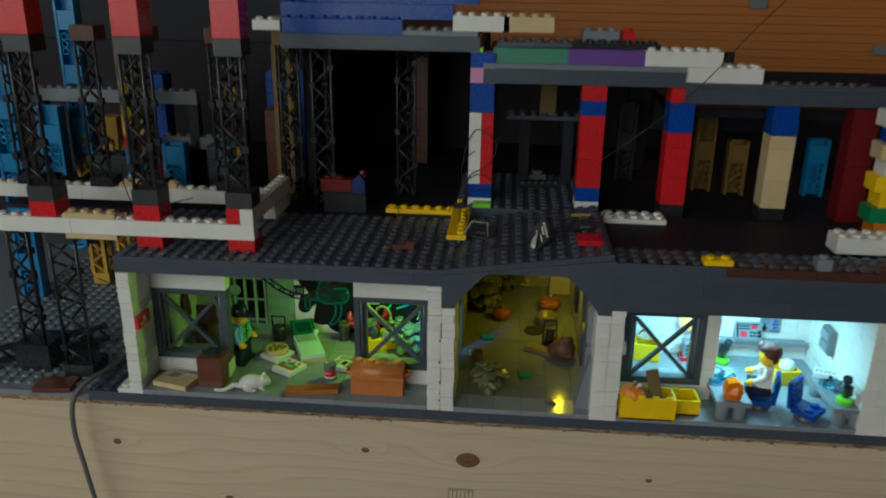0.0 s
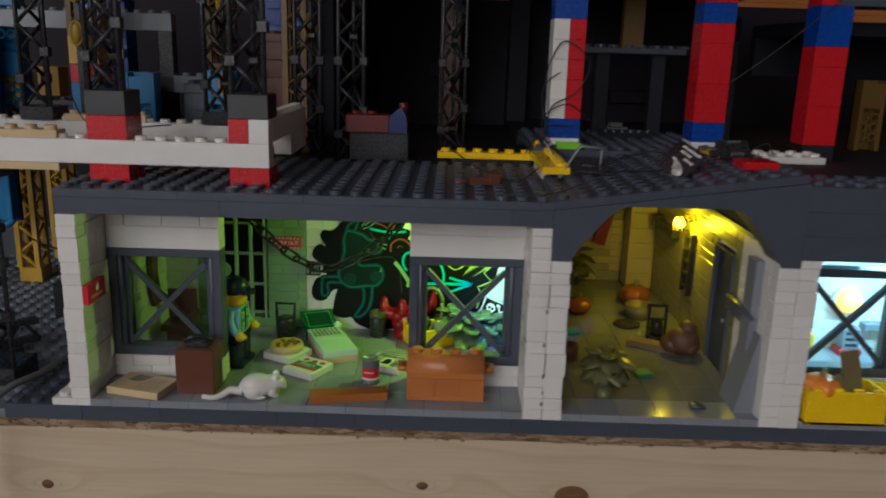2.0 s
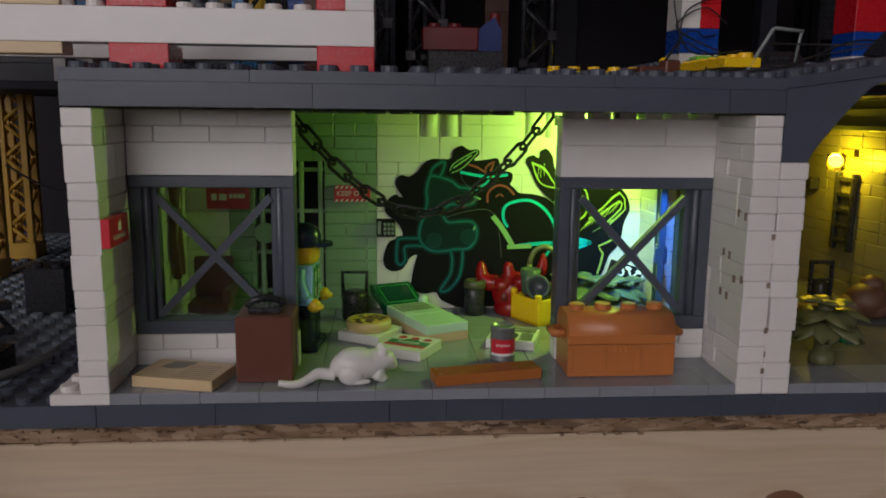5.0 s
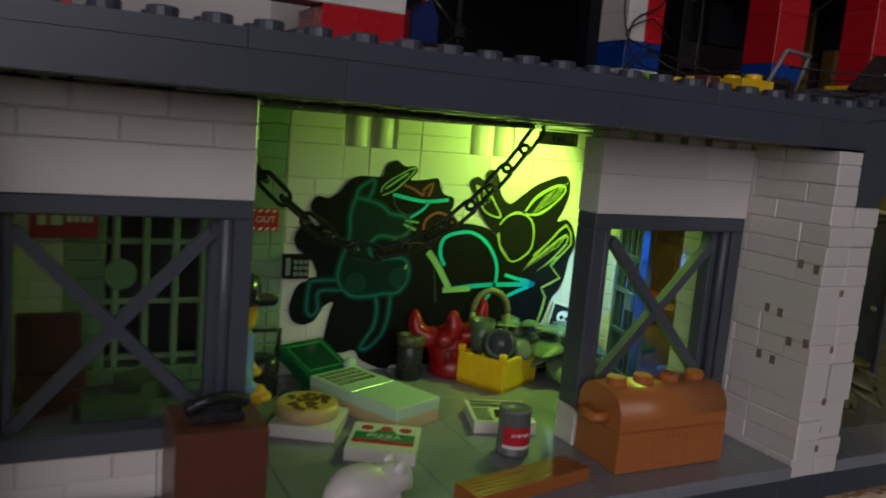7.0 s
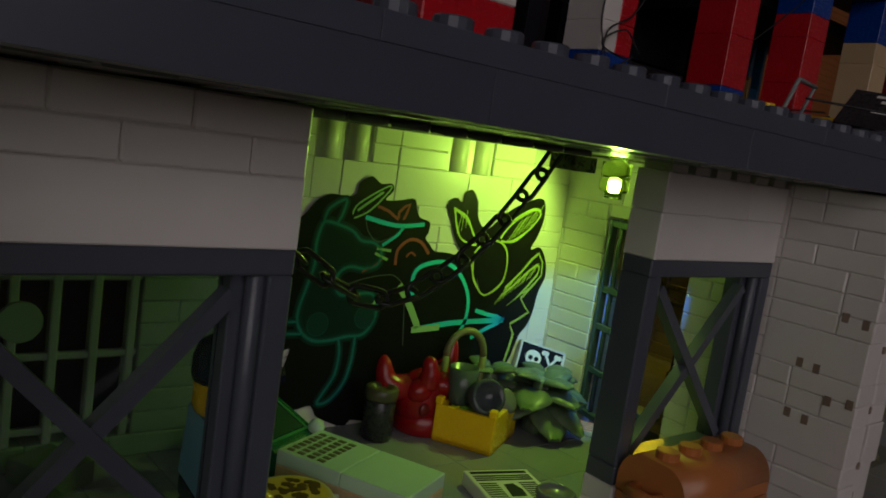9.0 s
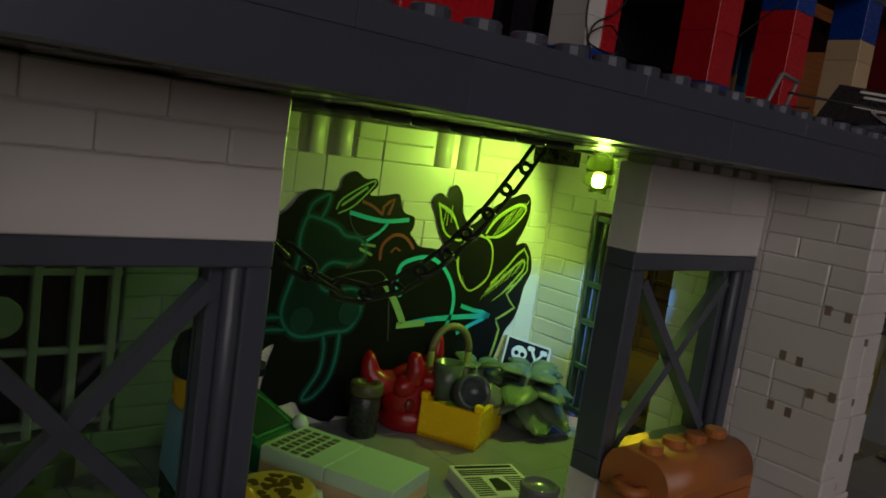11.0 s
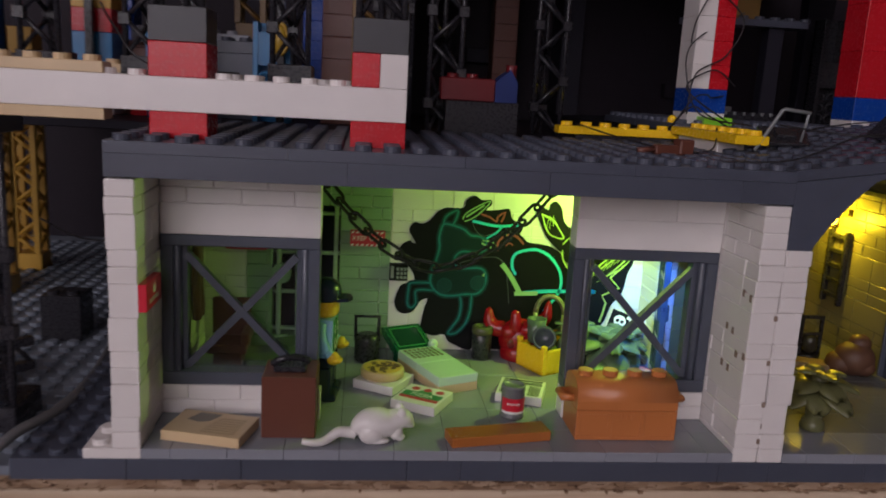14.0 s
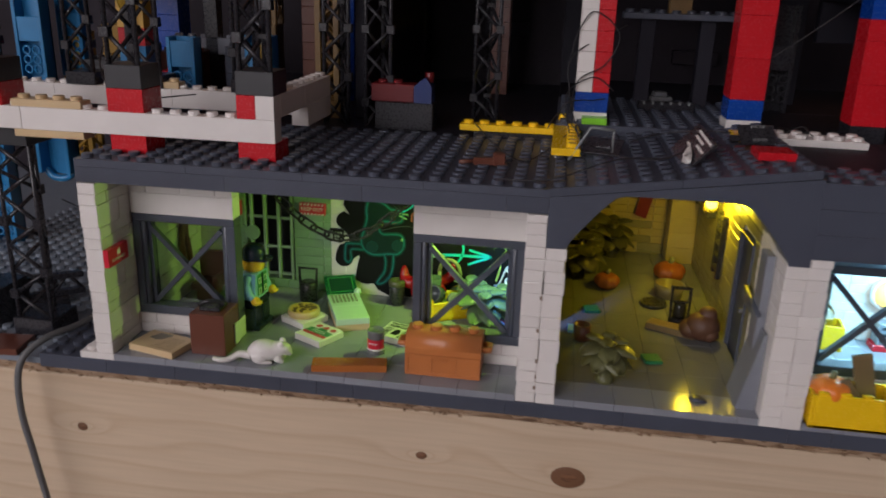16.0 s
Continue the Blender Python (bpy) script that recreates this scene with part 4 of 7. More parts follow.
part("nose", G().cyl(27, 6, 24, 29, 2.2, 12), DARK_RED, t)

# yellow plates and the roof's odd pieces
t = thing("yellow_plate", "yellow plates laid in an angle on the roof", "plate", 0, 0, 87.2)
brick(t, 153, 97, 2.6, 56, 8, 3.2, YELLOW, 1, "plate")
brick(t, 199, 39.4, 4.6, 12, 57.4, 3.2, YELLOW, 0, "plate")
brick(t, 200.6, 56, -0.7, 10, 36, 5.3, WHITE, 0, "plate")
for j in range(7):
    part("stud", G().stud(207.6, 44 + 8 * j, 7.8), YELLOW, t)
part("knob", G().cyl(203, 107, 5.8, 9, 2.4, 14).ball(203, 107, 10, 2), YELLOW, t)
brick(t, 160, 97, -0.8, 40, 8, 3.2, BLACK, 0, "plate")
brick_thing("lime_plate", "lime green plate under the pillar", 212, 96, 96.1, 12, 8, 3.2, LIME, 0, category="plate")
brick_thing("red_plate", "red plate on the dark grey roof", 276, 17, 99.2, 14, 14, 3.2, RED, 0, category="plate")
brick_thing("yellow_brick", "yellow plate at the pillar's foot", 276, 52, 99.2, 12, 24, 1.6, YELLOW, 0, category="plate")
brick_thing("white_plate", "white studded plate beside the pillar", 296.6, 78, 94.4, 40, 16, 3.2, WHITE, 1, category="plate")
brick_thing("yellow_plate_small", "small yellow plate on the roof's edge", 343, 1, 96, 16, 8, 3.2, YELLOW, 1, category="plate")
brick_thing("grey_brick_small", "small light grey brick on the roof's edge", 402, -0.5, 96.2, 8, 8, 6.4, LGREY, 1)
brick_thing("white_brick", "white studded brick on the laboratory roof", 423, 30, 96, 48, 16, 9.6, WHITE, 1)
t = solid("red_scrap", G().box(0, 0, 0, 9, 3, 3, 0.3).box(8, -1, 0, 13, 4, 5, 0.5).tube([(-6, 1, 1), (0, 1.5, 1.5)], 1.0, 6), BROWN, "dark red toy part lying on the studs", "toy part", 168, 28, 88.1, 10)

# pillars of the right hall
def pillar(x, y, z, rows, label):
    p = thing("brick_pillar", label, "pillar", x, y, z, group="brick pillars")
    for z0, z1, left, right in rows:
        k = z0
        while k < z1 - 0.1:
            h = min(9.6, z1 - k) if left in (WHITE,) or z1 - z0 < 12 else min(19.2, z1 - k)
            if left is right:
                brick(p, 0, 0, k - z, 16, 16, h, left)
            else:
                brick(p, 0, 0, k - z, 8, 16, h, left)
                brick(p, 8, 0, k - z, 8, 16, h, right)
            k += h
    return p


pillar(208, 104, 96.1, ((96.1, 100.8, WHITE, WHITE), (100.8, 110.4, BLUE, BLUE), (110.4, 158.4, WHITE, RED), (158.4, 177.6, BLUE, BLUE), (177.6, 187.2, PINK, PINK), (187.2, 196.8, BLUE, BLUE)), "brick pillar of white, red, blue and pink bricks")
pillar(280, 104, 96.1, ((96.1, 100.8, WHITE, WHITE), (100.8, 110.4, BLUE, BLUE), (110.4, 158.4, RED, RED), (158.4, 168, BLUE, BLUE), (168, 177.6, RED, RED)), "tall red brick pillar with blue bands")
pillar(336, 104, 92, ((92, 100.8, BLACK, BLACK), (100.8, 148.8, RED, RED), (148.8, 168, BLUE, BLUE), (168, 177.6, RED, RED)), "red brick pillar with a blue top")
pillar(401, 104, 92, ((92, 100.8, BLACK, BLACK), (100.8, 148.8, TAN, TAN), (148.8, 168, BLUE, BLUE)), "tan brick pillar with a blue top")
pillar(452, 108, 92, ((92, 168, DARK_RED, DARK_RED),), "dark red brick pillar at the end")
t = thing("brick_pillar", "pillar of many-coloured bricks", "pillar", 452, 62, 92.6, group="brick pillars")
for k, m in enumerate((ORANGE, GREEN, YELLOW, YELLOW, WHITE, TAN, BLUE, WHITE)):
    brick(t, 0 if k % 2 else 4, 0, 3.4 + 9.6 * k, 20, 16, 9.6, m)
for x, y, h, m in ((372, 176, 62, SHADED_GOLD), (394, 168, 40, SHADED_GOLD), (432, 184, 66, SHADED_AZURE), (452, 172, 42, AZURE), (318, 200, 60, BLACK)):
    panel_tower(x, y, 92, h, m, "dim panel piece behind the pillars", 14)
# shelf pieces are also darkened in colour for the hall's shade
t = thing("shelf", "grey shelf of studded plates deep in the hall", "shelf", 232, 170, 93)
brick(t, 0, 0, 50, 60, 16, 3.2, DGREY, 1, "plate")
brick(t, 10, 4, 0, 8, 8, 50, HALL)
brick(t, 42, 4, 0, 8, 8, 50, HALL)
brick(t, 24, 4, 53.2, 12, 8, 28, SHADED_GOLD)

# upper beams
top1 = thing("upper_beam", "dark grey beam carrying coloured bricks", "beam", 0, 0, 0, kind="structure")
part("beam", G().box(216, 104, 177.6, 344, 130, 187.2, 0.3), DGREY, top1)
# roof pieces behind the beams are added to keep light out of the hall
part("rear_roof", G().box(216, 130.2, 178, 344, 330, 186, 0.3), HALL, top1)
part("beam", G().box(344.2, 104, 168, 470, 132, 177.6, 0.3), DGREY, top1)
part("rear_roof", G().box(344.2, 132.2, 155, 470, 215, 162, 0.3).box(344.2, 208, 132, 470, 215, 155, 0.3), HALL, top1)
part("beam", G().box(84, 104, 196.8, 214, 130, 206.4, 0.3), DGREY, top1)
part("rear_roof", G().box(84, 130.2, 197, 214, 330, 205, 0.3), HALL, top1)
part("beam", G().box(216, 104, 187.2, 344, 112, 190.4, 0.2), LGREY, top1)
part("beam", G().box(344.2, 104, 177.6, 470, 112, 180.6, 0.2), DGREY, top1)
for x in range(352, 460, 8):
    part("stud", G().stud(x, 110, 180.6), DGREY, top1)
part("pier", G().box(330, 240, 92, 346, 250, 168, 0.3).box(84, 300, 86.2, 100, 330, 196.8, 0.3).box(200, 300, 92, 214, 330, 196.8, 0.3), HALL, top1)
for lab, x, z, w, m in (("sea green brick on the upper beam", 222, 190.4, 48, SEA), ("purple brick on the upper beam", 270, 190.4, 48, PURPLE), ("white brick on the upper beam", 318, 190.4, 50, WHITE), ("white brick on the upper beam", 344, 180.8, 48, WHITE)):
    brick_thing("long_brick", lab, x, 106, z, 8 * round(w / 8), 16, 9.6, m, 0 if m is not WHITE else 1)
brick_thing("lime_plate", "small lime plate on the pillar", 208, 104, 196.8, 8, 8, 3.2, LIME, 0, category="plate")
for lab, x, y, z, w, m in (("dark grey studded plate on top", 224, 112, 200.1, 48, DGREY), ("black studded plate on top", 272, 112, 200.1, 56, BLACK), ("light grey brick on top", 280, 130, 200.1, 24, LGREY), ("small red brick on top", 306, 130, 200.1, 8, RED)):
    brick_thing("top_plate" if "plate" in lab else "top_brick", lab, x, y, z, w, 16, 3.2 if "plate" in lab else 9.6, m, 1)
for k, (x, z, w, m) in enumerate(((84, 206.4, 80, BLUE), (164, 206.4, 48, LGREY), (84, 216, 112, BLUE), (100, 225.6, 112, BLUE), (196, 209.6, 36, WHITE), (228, 209.6, 32, TAN))):
    brick_thing("long_brick", {BLUE: "long blue brick on the upper beam", LGREY: "light grey plate on the upper beam", WHITE: "white brick on the upper beam", TAN: "dark tan brick on the upper beam"}[m], x, 104 + (4 if z > 210 else 0), z, w, 16, 3.2 if m is LGREY else 9.6, m, 1)
brick_thing("white_plate", "white plate jutting from the upper beam", 66, 104, 208, 20, 8, 6.4, WHITE, 1, category="plate")

# lighting boards and thin wires on the roof
board = thing("circuit_card", "black lighting control card with white print", "circuit board", 0, 0, 0)
lean = Vector((0.66, 0, 0.75)).normalized()
down = Vector((0.04, -0.985, -0.13)).normalized()
board.matrix_world = Matrix.Translation(Vector((248.2, 45, 96.6)) * MM) @ Matrix((down, lean, down.cross(lean))).transposed().to_4x4()
board = part("card", G().box(0, 0, -0.6, 29, 15, 0.6, 0.15), BLACK, board)
g = G()
for k, (a, b) in enumerate(((7, 27), (9, 21), (17, 27), (8, 13))):
    g.box(a, 12.6 - 2.1 * k, 0.6, b, 13.6 - 2.1 * k, 0.7, 0.02)
part("print", g, PRINT_WHITE, board, "white printed bars")
g = G()
for k in range(4):
    g.tube(curve([(14 + k, 6.5 - 0.6 * k, 0.9 + 0.3 * k), (22, 5.6 - 0.8 * k, 1.6 + 0.3 * k), (27.6 - 0.5 * k, 3.4, 1.5 + 0.3 * k), (22, 1.2 + 0.5 * k, 1.2 + 0.3 * k), (15 + k, 4.4 - 0.4 * k, 0.9 + 0.3 * k)], 4, True), 0.3, 6, True)
part("loop", g, PRINT_WHITE, board, "looped pale bare wires")
board = thing("circuit_card", "small black circuit board lying under a bent strip", "circuit board", 218, 44, 92.4, -16, rx=-62)
board = part("card", G().box(-7, -0.5, 0, 9, 0.5, 11, 0.1), BLACK, board)
part("chip", G().box(-2, -1.8, 3, 5, -0.4, 8, 0.2), BLACK, board)
g = G()
g.tube([(206.4, 40, 90.2), (214.4, 40, 103.9), (215.2, 40, 104.2), (224.4, 40, 103.4)], 0.62, 6)
g.tube([(223.8, 40, 103.4), (224.2, 44, 92.4)], 0.5, 6)
solid("bent_strip", g, PRINT_GREY, "bent silvery metal strip standing on the roof", "bracket")
board = thing("circuit_card", "small circuit board with a black chip and metal pins", "circuit board", 282, 42, 100.6, 12, rx=-40)
board = part("card", G().box(-8, -0.5, 0, 7, 0.5, 9, 0.1), BLACK, board)
part("chip", G().box(-3, -1.6, 2, 3, -0.4, 7, 0.2), BLACK, board)
g = G()
for k in range(4):
    g.box(-3 + 1.6 * k, -1.9, 0.9, -2.2 + 1.6 * k, -0.5, 2.1, 0.05).box(-3 + 1.6 * k, -1.9, 6.9, -2.2 + 1.6 * k, -0.5, 8.1, 0.05)
part("pin", g, SILVER, board, "row of metal pins")
part("socket", G().box(-12, -1, 1, -8.4, 1, 4, 0.2), BLACK, board)
ph = thing("pin_header", "black connector strip with a row of bright pins", "connector", 243, 150, 96.1, 6)
part("strip", G().box(0, 0, 0, 30, 6, 5, 0.3), BLACK, ph)
for k in range(6):
    part("pin", G().box(2 + 4.8 * k, -0.8, 3.8, 3.2 + 4.8 * k, 1, 5.4, 0.1), PRINT_GREY, ph)
solid("grey_module", G().box(0, 0, 0, 12, 10, 5, 0.5).box(2, 1, 5, 9, 8, 7.6, 0.4), SILVER, "dull grey plug block behind the connector strip", "plug", 252, 172, 96.1, 14)
for k, pts in enumerate((
    [(206, 100, 100), (209, 102.4, 116), (221, 102.6, 124), (226.4, 102, 138), (214, 102.6, 148), (207, 102, 138), (205, 101, 128)],
    [(196, 92, 94), (201, 84, 103), (206, 78, 100), (210, 70, 96.5)],
    [(199, 98, 94), (203, 88, 106), (210, 92, 108), (216, 101, 107), (222, 102.6, 108)],
    [(232, 60, 95.5), (246, 70, 98), (262, 66, 101), (274, 60, 102)],
    [(300, 84, 98), (306, 74, 104), (312, 82, 100), (318, 92, 96)],
    [(212, 36, 99), (225, 18, 97.5), (240, 14, 98), (252, 30, 99)],
    [(210, 52, 98), (208, 90, 100), (205, 100, 112), (206, 102, 128), (230, 110, 142)],
    [(160, 98, 94), (176, 60, 89), (190, 40, 89), (206, 70, 96)],
    [(206, 60, 98), (204, 98, 110), (216, 101, 118), (226, 102, 112)],
    [(290, 48, 100), (300, 90, 100), (310, 100, 98), (322, 98, 97)],
    [(296, 104, 130), (320, 100, 150), (352, 98, 180), (380, 96, 215), (420, 96, 260), (460, 96, 320)],
    [(180, 6, 88.5), (200, 4, 90), (222, 8, 97.6), (240, 16, 98)],
    [(-20, 30, 60), (-10, 40, 52), (4, 60, 50), (7, 90, 60)],
    [(-10, 60, 126), (0, 40, 118), (12, 34, 107), (34, 60, 106)],
)):
    solid("thin_wire", G().tube(curve(pts, 8), 0.32, 5), RUBBER, "thin black lighting wire across the model", "wire", group="lighting wires")

# ------------------------------------------------------------------ the green-lit room
def blob(g, x, z, rx, rz, a=0.0, y=0.0, n=22):
    """A flat round patch of paint on a wall that faces the camera."""
    ca, sa = math.cos(math.radians(a)), math.sin(math.radians(a))
    pts = [(x + rx * math.cos(2 * math.pi * k / n) * ca - rz * math.sin(2 * math.pi * k / n) * sa, z + rx * math.cos(2 * math.pi * k / n) * sa + rz * math.sin(2 * math.pi * k / n) * ca) for k in range(n)]
    return g.prism(pts, y, y + 0.05)


def stroke(g, pts, w=0.55, y=0.0, close=False, steps=5, taper=False):
    """A painted line of a given width along a few points (x, z)."""
    line = curve([(p[0], 0, p[1]) for p in pts], steps, close)
    n = len(line)
    left, right = [], []
    for i, p in enumerate(line):
        d = (line[(i + 1) % n] - line[i - 1]) if close or 0 < i < n - 1 else (line[1] - p if i == 0 else p - line[-2])
        d.normalize()
        k = w * (0.35 + 0.65 * math.sin(math.pi * (i + 1) / (n + 1))) if taper else w
        s = Vector((-d.z, 0, d.x)) * k / 2
        left.append(p + s)
        right.append(p - s)
    vs = [(p.x, y, p.z) for p in left] + [(p.x, y, p.z) for p in right]
    fs = [(i, (i + 1) % n, n + (i + 1) % n, n + i) for i in range(n if close else n - 1)]
    return g.add(vs, fs)


mural = thing("mural", "spray-painted mural of black shapes with neon lines", "mural", 0, BY - 0.35, 0)


def shape(points, y):
    """A flat painted patch with a smooth outline through a few points (x, z)."""
    return G().prism([(p.x, p.z) for p in curve([(x, 0, z) for x, z in points], 4, True)], y, y + 0.05)


part("black_patch", shape([(95.2, 48.6), (95.6, 51.2), (97.4, 52.6), (100.4, 52.1), (103.4, 54), (106, 57.2), (109.5, 58.9), (114.5, 58.7), (116.6, 59.6), (117.2, 62.2), (120.4, 64), (123.4, 62.4), (126.6, 62.6), (127.4, 60.9), (125.4, 58.5), (129.9, 58.7), (134.3, 59.3), (135.6, 56.5), (137, 54.6), (140.2, 53.6), (140.4, 51), (139.6, 49.3), (141.2, 47.8), (143.3, 46), (148.5, 45.5), (154, 44), (159, 40), (161.5, 34.5), (167.5, 32.5), (174.5, 29), (177.5, 27), (176.5, 19), (172, 6), (160, 2), (120, 2), (112, 20), (103, 36), (98, 44)], 0.0), PRINT_BLACK, mural)
part("black_patch", shape([(98, 44), (95.5, 45.2), (92.5, 43.5), (91, 40.5), (91.8, 37.5), (96, 34), (98, 29.5), (95.5, 28), (92.5, 26.5), (90.5, 21), (91, 17), (94, 15), (98, 16), (100.5, 20), (103.5, 21.5), (102.5, 17.5), (101.5, 12), (101.5, 8), (106.5, 6), (111, 6.5), (114, 3), (124, 2), (124, 30), (112, 44)], 0.004), PRINT_BLACK, mural)
part("black_patch", shape([(162, 34), (158, 41), (153.5, 45), (150, 49), (147.5, 54), (145.5, 58), (146.5, 60), (148.5, 60.5), (150.5, 59.5), (151, 62), (153.5, 63), (156, 60), (157, 55.5), (160.5, 52.5), (165, 55.5), (170, 59), (175, 61), (180, 62.5), (182.5, 61), (183, 56.5), (181.5, 51.5), (179.4, 47.4), (183, 48), (186, 45), (187.5, 39.5), (185.5, 34.5), (184.5, 28.5), (183, 24.5), (180, 21), (177.5, 14), (174.5, 11.5), (168, 16)], 0.008), PRINT_BLACK, mural)
TOP = -0.08
pending = []


def line(*a, **k):
    pending.append(stroke(G(), *a, **k))


def dot(*a, **k):
    pending.append(blob(G(), *a, **k))


def neon(mat, label):
    """Puts the waiting strokes on the wall, each a part of its own."""
    while pending:
        part("neon_line", pending.pop(0), mat, mural, label)


# the horned horse: one outline, its brushed edge fading inwards in three widths
HORSE = [(107.4, 42.1), (107.1, 46.6), (107.8, 50.4), (108.9, 52.3), (112.1, 51.9), (116.7, 50.4), (119.7, 48.1), (123.5, 47.6), (125.7, 46), (126.2, 44.1), (125.1, 41.9), (121.6, 41), (117.8, 41.5), (115.4, 40.8), (113.8, 38.8), (114, 36.3), (115.8, 34.4), (120, 34.6), (124.2, 34.7), (126.3, 33.1), (126.9, 29.7), (125.8, 26.3), (123.2, 24), (118.9, 23.8), (114.5, 23.1), (109.9, 23.1), (106.4, 25), (104.5, 28.4), (104.7, 32), (106, 36.5)]
EAR = [(108.5, 52.3), (109.6, 55.5), (113.9, 57.9), (113.4, 54.4), (112.1, 51.9)]
FORELEG = [(104.6, 28.1), (97.2, 27.9), (96, 26.5), (95.6, 19.6), (97.2, 17.6), (99, 19.6), (98.6, 24), (100.5, 25.1), (106.4, 25)]
HINDLEG = [(116.6, 23.3), (117.4, 19.6), (116.8, 14), (114.4, 10), (112.8, 7), (116, 7.4), (119.6, 11.4), (121.2, 17), (121.5, 23.7)]
pending.append(shape(HORSE, TOP + 0.04))
neon(plastic("deep_teal_print", (0.006, 0.021, 0.021), 0.5, gloss=0.12), "deep teal wash inside the outline")
for width, level, tone, label in ((2.6, 0.03, (0.007, 0.033, 0.034), "faint dark teal wash"), (1.4, 0.02, (0.009, 0.060, 0.063), "dull teal brushed edge"), (0.62, 0.0, (0.012, 0.155, 0.165), "teal outline strokes")):
    line(HORSE, width, TOP + level, True)
    for pts in (EAR, FORELEG, HINDLEG):
        line(pts, width * 0.85, TOP + level)
    neon(plastic(label.replace(" ", "_"), tone, 0.5, gloss=0.12), label)
for x, z, r in ((110.2, 27.2, 2.9), (123.6, 28.6, 2.9)):
    dot(x, z, r, r, 0, TOP + 0.01)
neon(plastic("teal_shadow_print", (0.009, 0.040, 0.042), 0.5, gloss=0.12), "dull teal round patches")
for x, z, r in ((110.2, 27.2, 2.9), (123.6, 28.6, 2.9)):
    line([(x + r * math.cos(a), z + r * math.sin(a)) for a in [math.pi * k / 5 for k in range(10)]], 0.35, TOP, True)
neon(MATS["dull_teal_brushed_edge"], "dull teal ring strokes")
line([(115, 36.3), (121.1, 38.3), (126.6, 39.3), (131.2, 39.2), (134.7, 35.8), (135.9, 28.5), (136.9, 20.5)], 0.25, TOP)
line([(120.2, 53.4), (121.3, 50.4), (124.6, 47.9), (129.4, 49.6)], 0.25, TOP)
neon(plastic("dark_grey_print", (0.09, 0.10, 0.10), 0.5, gloss=0.12), "thin grey strokes")
line([(120, 53.9), (129.9, 52.2), (138.5, 52.9)], 1.1, TOP)
line([(132.1, 52.1), (130, 49.6), (126, 47)], 0.8, TOP)
line([(139, 32.5), (137.2, 36), (137.8, 40.5), (141.5, 42.5), (147.5, 43), (153, 40), (157, 34.5), (158, 29), (156.5, 24), (151.6, 17.6)], 1.15, TOP)
line([(140.5, 24.6), (152.5, 26), (172.5, 26.2)], 1.5, TOP)
line([(161, 29.4), (166, 28), (172.4, 26.4), (166.4, 24), (160.6, 21.4)], 1.2, TOP, steps=2)
neon(PRINT_TEAL, "bright teal outline strokes")
line([(133, 36.8), (136.5, 32.5), (140, 27), (141, 25.2)], 2.0, TOP - 0.03)
line([(139, 24.6), (148.6, 25)], 1.7, TOP - 0.03)
line([(116.1, 54.4), (117.7, 57.2), (125.4, 61.8), (126.2, 60.9), (121, 55.6), (116.7, 53.5)], 0.4, TOP)
line([(117.4, 55.4), (124.4, 60.4)], 0.6, TOP, steps=2)
line([(124.6, 46.2), (129, 45.7)], 0.7, TOP)
line([(124.2, 45), (128.2, 43.4)], 0.7, TOP)
line([(125.6, 31.4), (126.4, 33)], 0.8, TOP, steps=1)
neon(plastic("pale_green_print", (0.26, 0.46, 0.20), 0.5, gloss=0.12), "pale green dashes")
line([(123.2, 56.8), (126.8, 55.7), (129.9, 53.8), (129.9, 55.7), (133, 57.9), (131.6, 53.8)], 0.75, TOP, steps=2)
line([(130.9, 42.1), (131.1, 46), (134.4, 48.7), (138.2, 48.2), (141.3, 45.2)], 0.85, TOP)
line([(134, 44.2), (135.4, 45.4), (137, 44.6)], 0.5, TOP)
line([(121, 40.2), (124, 41.6), (126.6, 43.4)], 0.4, TOP)
neon(plastic("dull_rose_print", (0.30, 0.07, 0.065), 0.5, gloss=0.12), "dull rose strokes")
# the other part of the mural: leaf shapes, a ring and a zigzag in lime, each gone over twice
scrawl = random.Random(77)
for pts, w in (
    ([(148, 57.5), (149.8, 52.6), (152.4, 49.4), (157.4, 48), (155.6, 51.8), (152.6, 55.4), (148, 57.5)], 0.5),
    ([(166.5, 50), (170.5, 55), (177.5, 59), (181, 57.6), (178, 53.5), (172, 49.6), (166.8, 49.4)], 0.55),
    ([(157.2, 45.8), (159.6, 48.6), (164, 49.8), (168.8, 47.6), (170.8, 43), (169.4, 37.6), (165, 34), (161.4, 35), (158.4, 39), (157.2, 43)], 0.5),
    ([(171.5, 35.5), (177.5, 41), (183, 46), (185.5, 39.5), (178.5, 32.5), (182.5, 28.5), (175.5, 25), (177.5, 22), (175.5, 13.5)], 0.5),
    ([(170, 33), (176, 37.6), (183, 42.6), (183.6, 39.6), (176.4, 32.6)], 0.45),
):
    for again in range(2):
        line([(x + scrawl.uniform(-0.35, 0.35), z + scrawl.uniform(-0.35, 0.35)) for x, z in pts], w * (1 - 0.35 * again), TOP - 0.01 * again, steps=2 if len(pts) in (5, 9) else 5)
for x0, z0, x1, z1, n in ((168, 31, 172, 36.4, 10), (169, 49, 174, 56, 7), (150, 51, 150.4, 56, 3), (173, 30.6, 178, 34, 5)):
    for j in range(n):
        line([(x0 + j * 1.4, z0 + j * 0.85), (x1 + j * 1.3 + scrawl.uniform(-0.5, 0.5), z1 + j * 0.75)], 0.2, TOP - 0.02, steps=1)
neon(PRINT_LIME, "lime green zigzag and leaf outlines")
